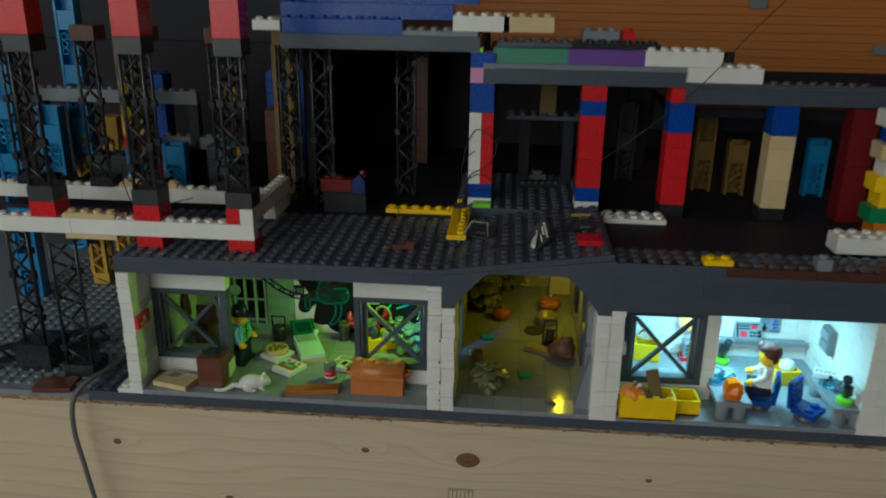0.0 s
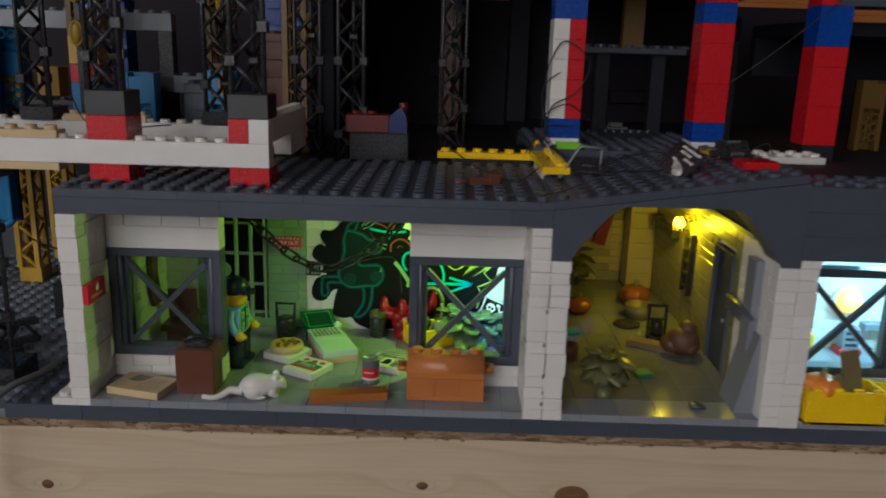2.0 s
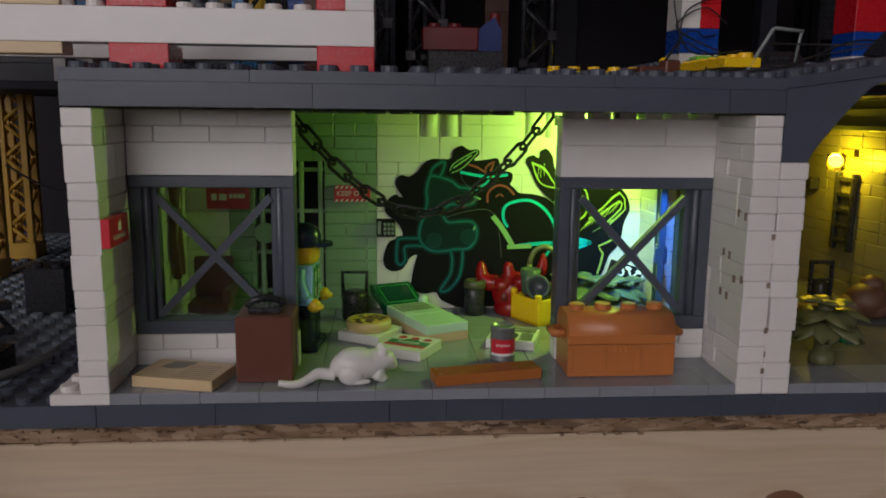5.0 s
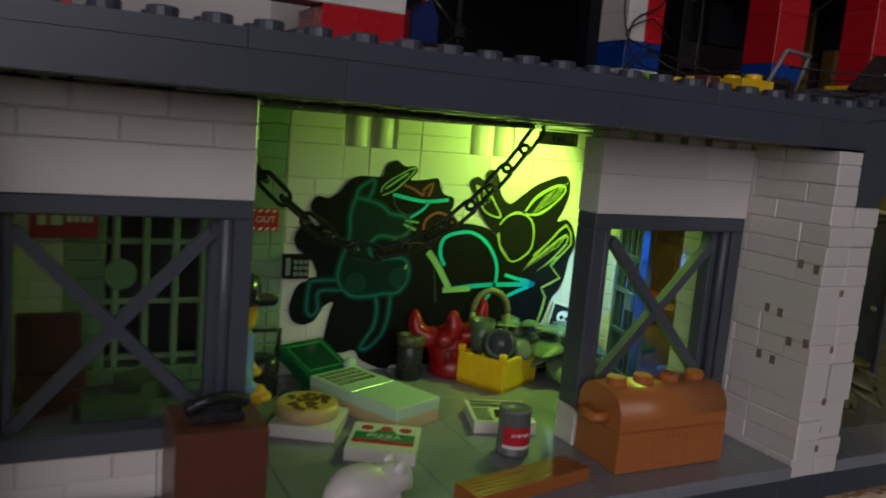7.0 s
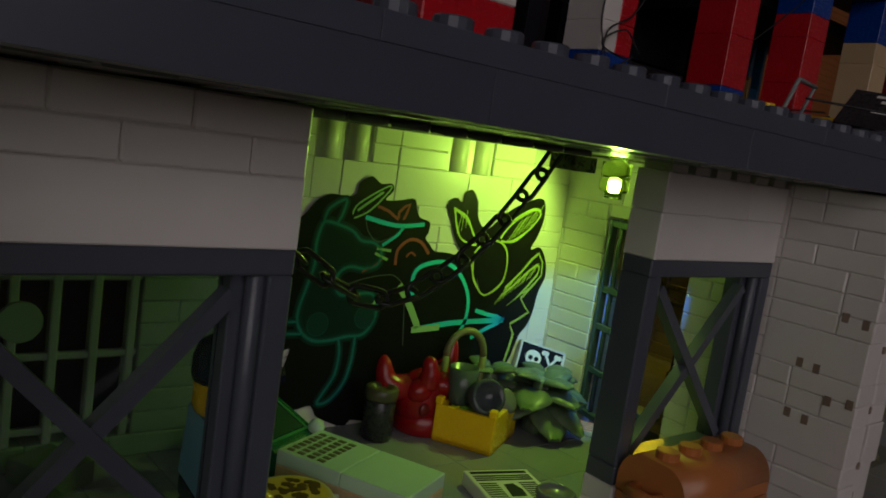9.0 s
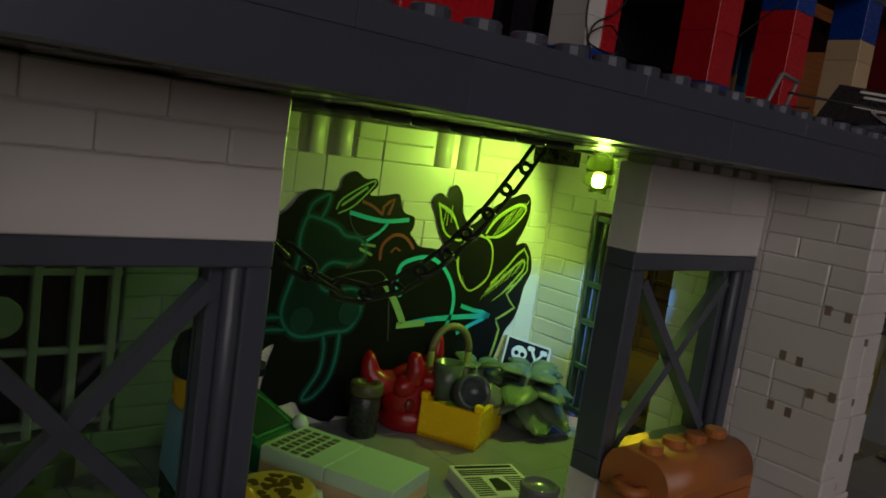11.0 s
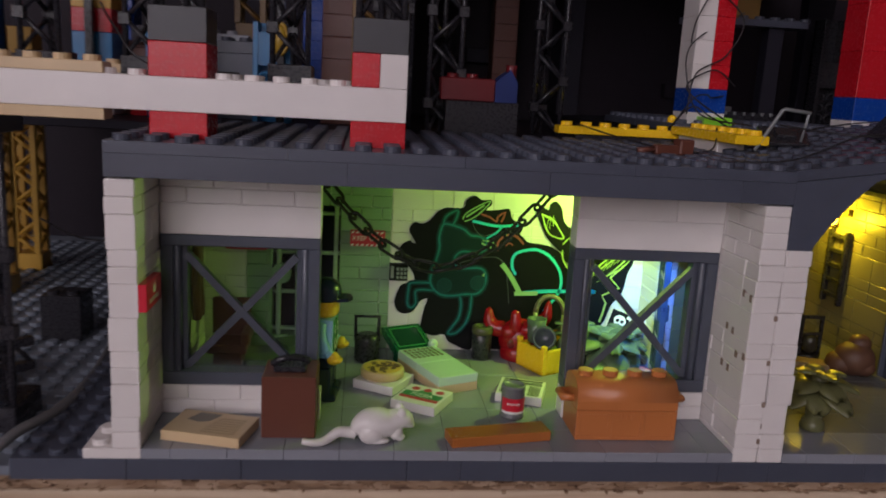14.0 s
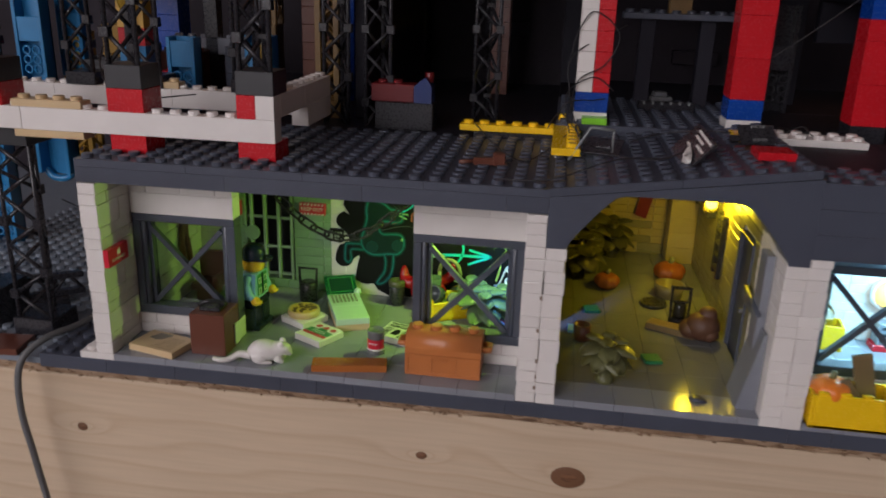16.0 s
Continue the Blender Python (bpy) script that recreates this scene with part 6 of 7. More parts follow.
# eye holes are darker raised patches, the shade put into their colour
g.use(1).ball(-4.4, -5.6, 7.4, 1.7, 0.9, 1.9, 12, 7).ball(0.6, -6.4, 7.2, 1.7, 0.9, 1.9, 12, 7)
solid("red_mask", g, [plastic("deep_red_plastic", (0.27, 0.006, 0.009), 0.22), DARK_RED], "glossy red horned toy mask on the floor", "figurine", 140.8, 84.8, 0.02, 2)
# dark pot with a pale rim
pt = thing("dark_pot", "black round pot with a dull olive lid", "pot", 125.4, 83.0, 0)
part("body", G().lathe(0, 0, ((3.4, 0), (3.9, 0.5), (3.9, 10.0), (3.6, 10.4)), 20), BLACK, pt)
part("lid", G().lathe(0, 0, ((4.0, 10.4), (4.2, 10.8), (4.2, 12.9), (3.8, 13.4), (2.6, 13.4), (2.4, 12.6), (0.1, 12.5)), 22), DIM_OLIVE, pt, "dull olive lid")
g = G().tube([(5.6 * math.cos(math.pi * k / 14), 0, 19 + 7.0 * math.sin(math.pi * k / 14)) for k in range(15)], 1.0, 8)
g.tube([(-5.6, 0, 19.2), (-5.6, 0, 1)], 1.0, 8).tube([(5.6, 0, 19.2), (5.6, 0, 1)], 1.0, 8).box(-7.2, -2, 0, 7.2, 2, 1.4, 0.3)
solid("green_hoop", g, OLIVE, "olive green hoop standing behind the crate", "hoop", 152.4, 84.2, 0, -14)


def leaf_mesh(g, base, yaw, pitch, size):
    """A thick curved leaf with a mid rib."""
    m = Matrix.Translation(base) @ Matrix.Rotation(yaw, 4, "Z") @ Matrix.Rotation(-pitch, 4, "Y")
    vs, rows = [], 7
    for i in range(rows):
        t = i / (rows - 1)
        w = size * 0.46 * math.sin(math.pi * min(1, t * 0.90 + 0.05)) ** 0.7
        droop = -size * 0.42 * t * t
        for s, up in ((-1, 0), (-0.5, 0.32), (0, 0.14), (0.5, 0.32), (1, 0)):
            vs.append(m @ Vector((t * size, s * w, droop + up * w * 0.9)))
    top = len(vs)
    vs += [v - Vector((0, 0, 0.55)) for v in vs[:top]]
    fs = []
    for i in range(rows - 1):
        for j in range(4):
            a = i * 5 + j
            fs.append((a, a + 1, a + 6, a + 5)[::-1])
            fs.append((top + a, top + a + 1, top + a + 6, top + a + 5))
        for j in (0, 4):
            a = i * 5 + j
            q = (a, a + 5, top + a + 5, top + a)
            fs.append(q if j else q[::-1])
    for e in (0, (rows - 1) * 5):
        for j in range(4):
            fs.append((e + j, e + j + 1, top + e + j + 1, top + e + j))
    return g.add(vs, fs, True)


def plant(name, label, x, y, z, mat, size, n, seed, stem, low=0.62, group="plants"):
    p = thing(name, label, "plant", x, y, z, group=group)
    rnd = random.Random(seed)
    part("stem", G().lathe(0, 0, ((3.6, 0), (3.9, 0.4), (3.6, 3.2), (2.6, 3.6), (2.4, stem), (1.4, stem + 1)), 16), mat, p)
    for tier, (count, zz, pit) in enumerate(((n, stem * low, -6), (n, stem * (low + 1) / 2, 12), (max(4, n - 2), stem, 34))):
        for k in range(count):
            yaw = 2 * math.pi * (k + 0.5 * tier) / count + rnd.uniform(-0.2, 0.2)
            part("leaf", leaf_mesh(G(), (1.5 * math.cos(yaw), 1.5 * math.sin(yaw), zz), yaw, math.radians(pit + rnd.uniform(-8, 8)), size * rnd.uniform(0.85, 1.1) * (1, 0.92, 0.7)[tier]), mat, p)
    return p


plant("leafy_plant", "grey-green moulded plant with broad drooping leaves", 172.0, 73.0, 0, LEAF, 12.0, 6, 3, 14)
plant("leafy_plant", "grey-green moulded plant leaning by the wall", 180.6, 78.6, 0, LEAF, 11.0, 6, 8, 13)
plant("leafy_plant", "grey-green moulded plant in the corner", 163.2, 84.4, 0, LEAF, 10.0, 5, 11, 14)

# flag tile with plain white emblem
fl = thing("emblem_tile", "black tile with a white skull and crossed bars emblem", "tile", 185.0, 87.0, 13.6, -30, rx=-20, ry=13)
part("tile", G().box(-7.4, -1.6, -6.4, 7.4, 1.6, 5.4, 0.2), WHITE, fl)
part("stand", G().box(-5, -1.2, -15.0, 5, 1.4, -6.4, 0.2), BLACK, fl)
part("print", G().box(-6.8, -1.66, -5.8, 4.4, -1.6, 4.8, 0.02).box(4.4, -1.66, -2.4, 6.4, -1.6, 4.8, 0.02), PRINT_BLACK, fl)
g = G()
blob(g, -2.6, 1.0, 2.5, 2.3, 0, -1.72)
blob(g, -2.4, -1.4, 1.6, 1.5, 0, -1.715)
for a, b in (((0.4, -3.6), (5.0, 3.2)), ((0.8, 3.4), (5.2, -3.2))):
    stroke(g, [a, b], 0.75, -1.74, steps=1)
    for q in (a, b):
        blob(g, q[0] - 0.45, q[1], 0.75, 0.75, 0, -1.745)
        blob(g, q[0] + 0.45, q[1], 0.75, 0.75, 0, -1.75)
part("emblem", g, PRINT_WHITE, fl)
g = G()
for x, z, r in ((-3.5, 0.9, 0.72), (-1.6, 0.9, 0.72), (-2.5, -0.5, 0.34)):
    blob(g, x, z, r, r, 0, -1.78)
for k in range(3):
    g.box(-3.3 + 0.75 * k, -1.79, -2.5, -3.1 + 0.75 * k, -1.77, -1.5, 0.01)
part("print", g, PRINT_BLACK, fl)
st = thing("striped_tile", "red and white striped tile on the floor", "tile", 185.4, 69.2, 0, -58)
part("tile", G().box(-6, -4, 0, 6, 4, 1.6, 0.2), WHITE, st)
g = G()
for k in range(5):
    g.box(-5.8, -3.7 + 1.7 * k, 1.6, 5.8, -2.9 + 1.7 * k, 1.66, 0.02)
part("stripe", g, PRINT_RED, st)

# barred door in the right wall
dr = thing("barred_door", "dark blue-grey barred cell door ajar in the wall opening", "door", 193.4, 75.2, 1.8, 165)
STEEL = plastic("steel_blue_plastic", (0.05, 0.085, 0.12), 0.24)
for v in (0.8, 16.6):
    part("stile", G().box(-1.2, v - 0.8, 0, 1.2, v + 0.8, 58, 0.3), STEEL, dr)
for w in (1, 14, 27, 38, 57):
    part("rail", G().box(-0.9, 0, w - 1, 0.9, 17.4, w + 1, 0.3), STEEL, dr)
for v in (4.7, 8.7, 12.7):
    part("bar", G().cyl(0, v, 0, 58, 0.75, 9), STEEL, dr)
part("lock", G().box(-2.2, 11, 22, 2.2, 16, 28, 0.4), STEEL, dr)

# orange-brown chest
ch = thing("treasure_chest", "orange-brown treasure chest with a rounded lid and studs", "chest", 160.4, 16.6, 0)
part("body", G().box(-16, -8, 0, 16, 8, 9.8, 0.35), NOUGAT, ch)
g = G()
prof = [(-8.05, 10)] + [(-(2.7 + 5.35 * math.cos(math.pi * k / 16)), 12.6 + 6.2 * math.sin(math.pi * k / 16)) for k in range(9)] + [(2.7 + 5.35 * math.sin(math.pi * k / 16), 12.6 + 6.2 * math.cos(math.pi * k / 16)) for k in range(9)] + [(8.05, 10)]
m0 = len(prof)
g.add([(sx, y0, z0) for sx in (-16.1, 16.1) for y0, z0 in prof], [tuple(range(m0)), tuple(range(m0, 2 * m0))[::-1]] + [(i, m0 + i, m0 + (i + 1) % m0, (i + 1) % m0) for i in range(m0)], False)
g.s = [i >= 2 and i - 2 not in (0, m0 - 2, m0 - 1) for i in range(len(g.f))]
lid = part("lid", g, NOUGAT, ch)
frame_g = G().box(-16.05, -8.3, 0.2, 16.05, -7.8, 1.5, 0.2).box(-16.05, -8.3, 8.6, 16.05, -7.8, 9.8, 0.2)
for u in (-15.3, -5.2, 5.2, 15.3):
    frame_g.box(u - 0.75, -8.3, 1.5, u + 0.75, -7.8, 8.6, 0.2)
part("front_frame", frame_g, NOUGAT, ch)
for u in (-1.6, 0, 1.6):
    part("lock_slot", G().box(u - 0.3, -8.5, 7.2, u + 0.3, -8.1, 9.4, 0.12), NOUGAT, ch)
for k in range(4):
    part("stud", G().stud(-12 + 8 * k, 0, 18.8), NOUGAT, lid)
for s in (-1, 1):
    part("handle", G().tube([(s * 16, -3, 12), (s * 19.2, -2.6, 12), (s * 19.4, 2.6, 12), (s * 16, 3, 12)], 1.3, 8), NOUGAT, ch)
# lantern-like canister and things behind the left window
cnr = thing("canister", "black canister with a looped handle", "canister", 79.8, 78, 0)
part("body", G().lathe(0, 0, ((4.2, 0), (4.8, 0.6), (4.8, 9), (4, 10.5), (2.6, 11)), 18), BLACK, cnr)
part("handle", G().tube([(-4.2, 0, 8), (-4.6, 0, 17.6), (4.6, 0, 17.6), (4.2, 0, 8)], 0.8, 7), BLACK, cnr)
br = thing("brown_chair", "dark brown seat in the shade behind the window", "chair", 28, 70, 0)
part("seat", G().box(-6, -6, 6, 8, 8, 9.6, 0.4), BROWN, br)
part("back", G().box(-6, 6, 9.6, 8, 8.4, 24, 0.5), BROWN, br)
part("arm", G().box(6, -6, 9.6, 9, 8, 14, 0.5), BROWN, br)
part("foot", G().box(-4, -4, 0, 6, 6, 6, 0.4), BROWN, br)
brick_thing("green_tile", "pale green tile on the floor by the barred window", 36, 66, 0, 16, 8, 3.2, LEAF, 0, 12, category="tile")
brick_thing("green_tile", "pale green tile on the floor by the barred window", 50, 78, 0, 10, 12, 4.8, LEAF, 0, 30, category="tile")
g = G()
for k, (y0, ph) in enumerate(((-2.4, 0.0), (2.4, 1.4))):
    g.tube(curve([(1.6, y0 + 1.3 * math.sin(ph + 0.9 * j), 32 - 4 * j) for j in range(9)], 4), 1.7, 7)
solid("brown_rope", g, BROWN, "dark brown twisted rope hanging on the side wall", "rope", 16.4, 70, 18)

# ------------------------------------------------------------------ the alley
ad = thing("alley_door", "dark grey door in a pale frame", "door", 288.2, 59.3, -3.2)
leaf = part("leaf", G().box(0.6, -11.4, 0, 3.4, 11.4, 58.6, 0.3), plastic("slate_plastic", (0.045, 0.055, 0.08), 0.3), ad)
part("frame", G().box(-1.2, -13, 0, 2.5, -11.6, 60, 0.3).box(-1.2, 11.6, 0, 2.5, 13, 60, 0.3).box(-1.2, -11.6, 58.8, 2.5, 11.6, 60, 0.3), MGREY, ad)
part("handle", G().ball(-0.8, -8, 28, 1.2), SILVER, leaf)
solid("grey_slope", G().prism([(0, 0), (8, 0), (8, 33), (7, 33)], 0, 18), LGREY, "light grey steep slope piece against the wall", "slope", 279.8, 7, 0)
kp = thing("wall_panel", "dark grey lever piece on the alley wall", "panel", 287.8, 30, 36)
plate = part("plate", G().box(-2.6, -9, -3.0, 0, 16, 3.4, 0.3), MGREY, kp)
dot = G().cyl(0, 0, -0.2, 0, 0.45, 8, "x", 0.05).mesh("dot", [PRINT_GREY])
for i in range(6):
    for j in range(2):
        part("dot", dot, None, plate, "", -2.6, -6.4 + 3.6 * i, -1.2 + 2.4 * j)
part("lever", G().tube([(-1.6, 12, 3.0), (-3.4, -4, 4.2), (-4.0, -20, 3.6)], [1.6, 1.5, 0.9], 8), MGREY, kp)
brick_thing("grey_post", "light grey post against the white alley wall", 284.6, 14, 0, 3.4, 10, 63, LGREY, 0, category="post")
l2 = thing("wall_lamp", "glowing yellow clear lamp on the alley wall", "lamp", 284.0, 107.6, 54.4)
o = part("shade", G().lathe(-4.4, 0, ((2.8, 0), (3.6, 0.5), (3.6, 6.5), (2.6, 7)), 18), CLEAR_YELLOW, l2)
o.visible_shadow = False
part("bracket", G().box(-1, -3.6, 5.4, 3.6, 3.6, 9, 0.3), CLEAR_YELLOW, l2).visible_shadow = False
part("bulb", G().ball(-4.4, 0, 3.6, 2.0), GLOW_YELLOW, l2).visible_shadow = False


def pumpkin(x, y, s, label, z=0, mat=ORANGE):
    p = thing("pumpkin", label, "pumpkin", x, y, z, group="pumpkins")
    n, rows, g = 40, 12, G()
    vs = []
    for i in range(rows + 1):
        u = math.pi * i / rows
        for j in range(n):
            a = 2 * math.pi * j / n
            r = max(0.03, math.sin(u)) ** 0.8 * s * (0.86 + 0.10 * abs(math.cos(4 * a)))
            vs.append((r * math.cos(a), r * math.sin(a), s * 0.62 - s * 0.62 * math.cos(u) * (1 - 0.12 * (math.cos(u) < 0) * (1 - math.sin(u)))))
    g.add(vs, [(i * n + j, i * n + (j + 1) % n, (i + 1) * n + (j + 1) % n, (i + 1) * n + j) for i in range(rows) for j in range(n)], True)
    part("body", g, mat, p)
    part("stalk", G().tube([(0, 0, s * 1.1), (s * 0.1, 0, s * 1.5)], s * 0.14, 7), OLIVE, p)
    return p


pumpkin(270.4, 151, 9.5, "orange moulded pumpkin on the alley floor, shade in its colour", 0, SHADED_ORANGE)
pumpkin(234.4, 131, 7.5, "orange moulded pumpkin beside the bushes, shade in its colour", 0, SHADED_ORANGE)
BUSH = plastic("dull_olive_green_plastic", (0.12, 0.125, 0.05), 0.38)
plant("potted_plant", "olive green moulded plant with broad leaves", 228.6, 19.4, 0, BUSH, 10.6, 6, 15, 19, 0.74)
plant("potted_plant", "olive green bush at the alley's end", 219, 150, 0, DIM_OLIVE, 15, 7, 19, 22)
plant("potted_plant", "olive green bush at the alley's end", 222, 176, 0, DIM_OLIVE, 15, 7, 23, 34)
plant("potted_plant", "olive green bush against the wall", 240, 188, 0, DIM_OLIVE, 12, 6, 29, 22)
for x, y, rz in ((216, 140, 20), (230, 168, 60)):
    solid("black_boot_piece", G().box(0, 0, 0, 7, 7, 6, 0.6).cyl(3.5, 3.5, 6, 11, 3, 14), BLACK, "black round piece on the alley floor", "toy part", x, y, 0, rz)
ln = thing("lantern", "black lantern with a frame handle", "lantern", 268.4, 91.6, 0)
part("base", G().cyl(0, 0, 0, 2.4, 4.4, 16), BLACK, ln)
part("glass", G().lathe(0, 0, ((2.6, 2.4), (3.4, 5), (3.0, 9.4), (2.2, 10.4)), 16), plastic("smoked_plastic", (0.03, 0.028, 0.02), 0.15), ln)
part("frame", G().box(-5, -1, 0, -3.8, 1, 19, 0.3).box(3.8, -1, 0, 5, 1, 19, 0.3).box(-5, -1, 17.6, 5, 1, 19.2, 0.3).box(-5, -1, 10.4, 5, 1, 11.6, 0.3), BLACK, ln)
g = G().ball(0.6, 0, 6.6, 8.2, 7.4, 7.2, 18, 11).ball(-4.6, 1, 4.4, 5.6, 6, 4.8, 14, 8).ball(2.4, 0.4, 12.4, 4.6, 4.2, 4.4, 14, 8).ball(3.4, -1, 4, 5.2, 6.4, 4.4, 14, 8)
solid("brown_sack", g, plastic("sack_brown_plastic", (0.115, 0.052, 0.028), 0.5), "rounded brown sack against the wall", "sack", 276.2, 73, 0)
brick_thing("brown_tile", "brown tile lying on the alley floor", 251, 80, 0, 24, 8, 3.2, plastic("dark_tan_tile_plastic", (0.22, 0.15, 0.07), 0.3), 0, -25, category="tile")
for x, y, rz, m, lab in ((247.6, 39.2, 12, GREEN, "small dark green plate on the alley floor"), (222, 92, 10, GREEN, "small dark green plate on the alley floor"), (219.6, 60, 0, DARK_RED, "dark red-brown round pot on the alley floor")):
    if "pot" in lab:
        solid("brown_pot", G().lathe(0, 0, ((3, 0), (3.8, 0.5), (4.2, 8), (3.6, 8), (3.2, 2), (0.1, 1.8)), 18), BROWN, lab, "pot", x, y, 0)
    else:
        brick_thing("loose_plate", lab, x, y, 0, 8, 8, 1.6, m, 0, rz, category="plate")
solid("round_basket", G().lathe(0, 0, ((6.4, 0), (7.0, 0.4), (7.8, 7.4), (7.0, 7.4), (6.4, 2), (0.1, 1.8)), 24), plastic("mustard_plastic", (0.14, 0.115, 0.05), 0.3), "round mustard basket on the alley floor", "basket", 267.6, 127, 0)
solid("dark_dish", G().cyl(0, 0, 0, 1.6, 7, 24), BLACK, "dark round dish on the alley floor", "dish", 258, 112, 0)
brick_thing("loose_plate", "pale blue plate beside the brown pot", 213, 66, 0, 8, 8, 1.6, SKYBLUE, 0, 0, category="plate")
solid("dark_leaf", leaf_mesh(G(), (0, 0, 1.2), 0.6, 0.1, 8), DGREY, "dark grey leaf piece on the alley floor", "leaf", 263, 9, 0)
solid("red_drape", G().prism([(0, 26), (7, 24), (12, 46), (5, 50)], 0, 5.8), DARK_RED, "dark red drape piece at the alley's end", "drape", 252, 194, 0)
wr = thing("wall_ladder", "black ladder piece on the alley wall", "ladder", 286.6, 103, 20)
for v in (0, 12):
    part("rail", G().box(-1.2, v, 0, 1.2, v + 2, 33, 0.3), BLACK, wr)
for k in range(5):
    part("rung", G().box(-0.8, 2, 3 + 6.6 * k, 0.8, 12, 4.8 + 6.6 * k, 0.2), BLACK, wr)
solid("wall_beam", G().box(-3, 0, 0, 1.6, 40, 5, 0.4).box(-3.6, 34, -1.4, 1.6, 40, 6.4, 0.4), BLACK, "dark beam along the alley wall", "beam", 286, 132, 44)
wp = thing("brick_column", "tan brick column at the end of the alley", "column", 272, 184, 0)
for k in range(9):
    brick(wp, 0, 0, 9.6 * k, 16, 15.6, 9.6 if k < 8 else 6, LAMPLIT_TAN)

# ------------------------------------------------------------------ the laboratory
def crate(x, y, w, d, h, mat, label, rz=0, lugs=True):
    c = thing("yellow_crate", label, "crate", x, y, 0, rz)
    g = G().box(0, 0, 0, w, d, 1.4, 0.2)
    for a, b, e, f in ((0, 0, 1.5, d), (w - 1.5, 0, w, d), (1.5, 0, w - 1.5, 1.5), (1.5, d - 1.5, w - 1.5, d)):
        g.box(a, b, 0, e, f, h, 0.2)
    body = part("body", g, mat, c)
    if lugs:
        for k in range(int(w // 8)):
            part("lug", G().box(8 * k + 2, 0, h, 8 * k + 6, 1.6, h + 1.4, 0.25), mat, body)
    return c


crate(305.2, -2.6, 32, 15.6, 14.2, YELLOW, "open yellow crate holding a pumpkin and planks")
crate(337.6, 5.4, 15.2, 16, 9.6, YELLOW, "small open yellow crate beside the larger one", 0, False)
pumpkin(313.4, 5.0, 8.4, "orange moulded pumpkin in the yellow crate", 8.6)
solid("crate_filling", G().box(307, -0.6, 1.5, 335, 11.2, 7, 0.3), BROWN, "brown pieces filling the yellow crate", "parts")
PLK = plastic("dark_tan_plastic", (0.17, 0.125, 0.06), 0.3)
solid("wooden_plank", G().box(-3.6, -0.8, 0, 3.6, 0.8, 23, 0.2), PLK, "dark tan plank leaning in the crate", "plank", 328, 5, 7, ry=-14)
solid("wooden_plank", G().box(-3, -0.8, 0, 3, 0.8, 14, 0.2), PLK, "dark tan plank leaning in the crate", "plank", 324, 2.4, 7, ry=-34)
solid("wall_dish", G().cyl(0, 0, 0, 3, 4.2, 20, "x"), WHITE, "white round dish on the wall", "dish", 304, 10, 40)


def bench_table(x, y, w, d, label):
    t = thing("grey_table", label, "table", x, y, 0, group="laboratory tables")
    part("tabletop", G().box(0, 0, 9.6, w, d, 12.8, 0.25), LGREY, t)
    for u, v in ((1, 1), (w - 9, 1), (1, d - 9), (w - 9, d - 9)):
        part("leg", G().cyl(u + 4, v + 4, 0, 9.6, 3.9, 16), LGREY, t)
    return t


bench_table(360.5, 1.2, 20, 44, "light grey table with round legs")
bench_table(426, 0.6, 20, 44, "light grey table with round legs by the wall")
g = G()
g.prism([(-4.4, 0), (3.8, 0), (5.2, 4.6), (4.4, 9.8), (1.0, 11.6), (-3.6, 10.4), (-5.2, 5)], -3.6, 3.6)
g.use(0, Matrix.Rotation(1.2, 4, "Z")).prism([(-4, 0.2), (4, 0.2), (5, 5), (3, 9), (-3.4, 8.2), (-5, 4)], -3.2, 3.2)
solid("orange_crystal", g, CLEAR_ORANGE, "clear orange faceted crystal on the table", "crystal", 370.5, 7.6, 12.85)
for x, y in ((365, 26), (373, 30), (367, 34)):
    solid("clear_dish", G().lathe(0, 0, ((3.2, 0), (4.6, 1.4), (5, 3.2), (4.2, 3.0), (3, 1), (0.1, 0.8)), 20), CLEAR_BLUE, "clear blue dish on the grey table", "dish", x, y, 12.8, group="clear dishes")


def microscope(x, y, z, rz):
    m = thing("microscope", "black microscope on a lime green stand", "microscope", x, y, z, rz, group="microscopes")
    part("stand", G().cyl(0, 0, 0, 3.2, 4.6, 18), LIME, m, "lime green round stand")
    arm = part("arm", G().box(-1.6, 1, 3.2, 1.6, 4, 13, 0.4), BLACK, m)
    part("tube", G().use(0, Matrix.Translation((0, 0, 8)) @ Matrix.Rotation(math.radians(24), 4, "X")).cyl(0, 0, -5, 9, 2.0, 12).cyl(0, 0, 8, 11, 2.6, 14).cyl(2.4, 0.4, -3, 4, 1.3, 10), BLACK, arm)


microscope(383, 77, 0, 20)
microscope(434, 8, 12.8, -30)
for x, y in ((438, 14), (441.4, 8)):
    solid("clear_flask", G().lathe(0, 0, ((2.8, 0), (3.3, 0.6), (3.0, 3.4), (1.2, 5.4), (1.2, 7.6), (0.8, 7.6)), 16), CLEAR_WHITE, "clear flask on the grey table", "flask", x - 6, y + 12, 12.8, group="flasks")
for x in (431, 437):
    solid("clear_dish", G().lathe(0, 0, ((3.2, 0), (4.2, 1.4), (4.4, 2.6), (3.6, 2.4), (0.1, 0.8)), 18), CLEAR_BLUE, "clear blue dish on the grey table", "dish", x, 28, 12.8, group="clear dishes")
kb = thing("keyboard", "white keyboard tile on the grey table", "keyboard", 436, 39.6, 12.8, -20)
kb = part("case", G().box(-8, -4, 0, 8, 4, 3.2, 0.2), WHITE, kb)
g = G()
for i in range(6):
    g.box(-7 + 2.4 * i, -1.6, 3.2, -5.6 + 2.4 * i, 1.6, 3.3, 0.03)
part("key", g, PRINT_GREY, kb)


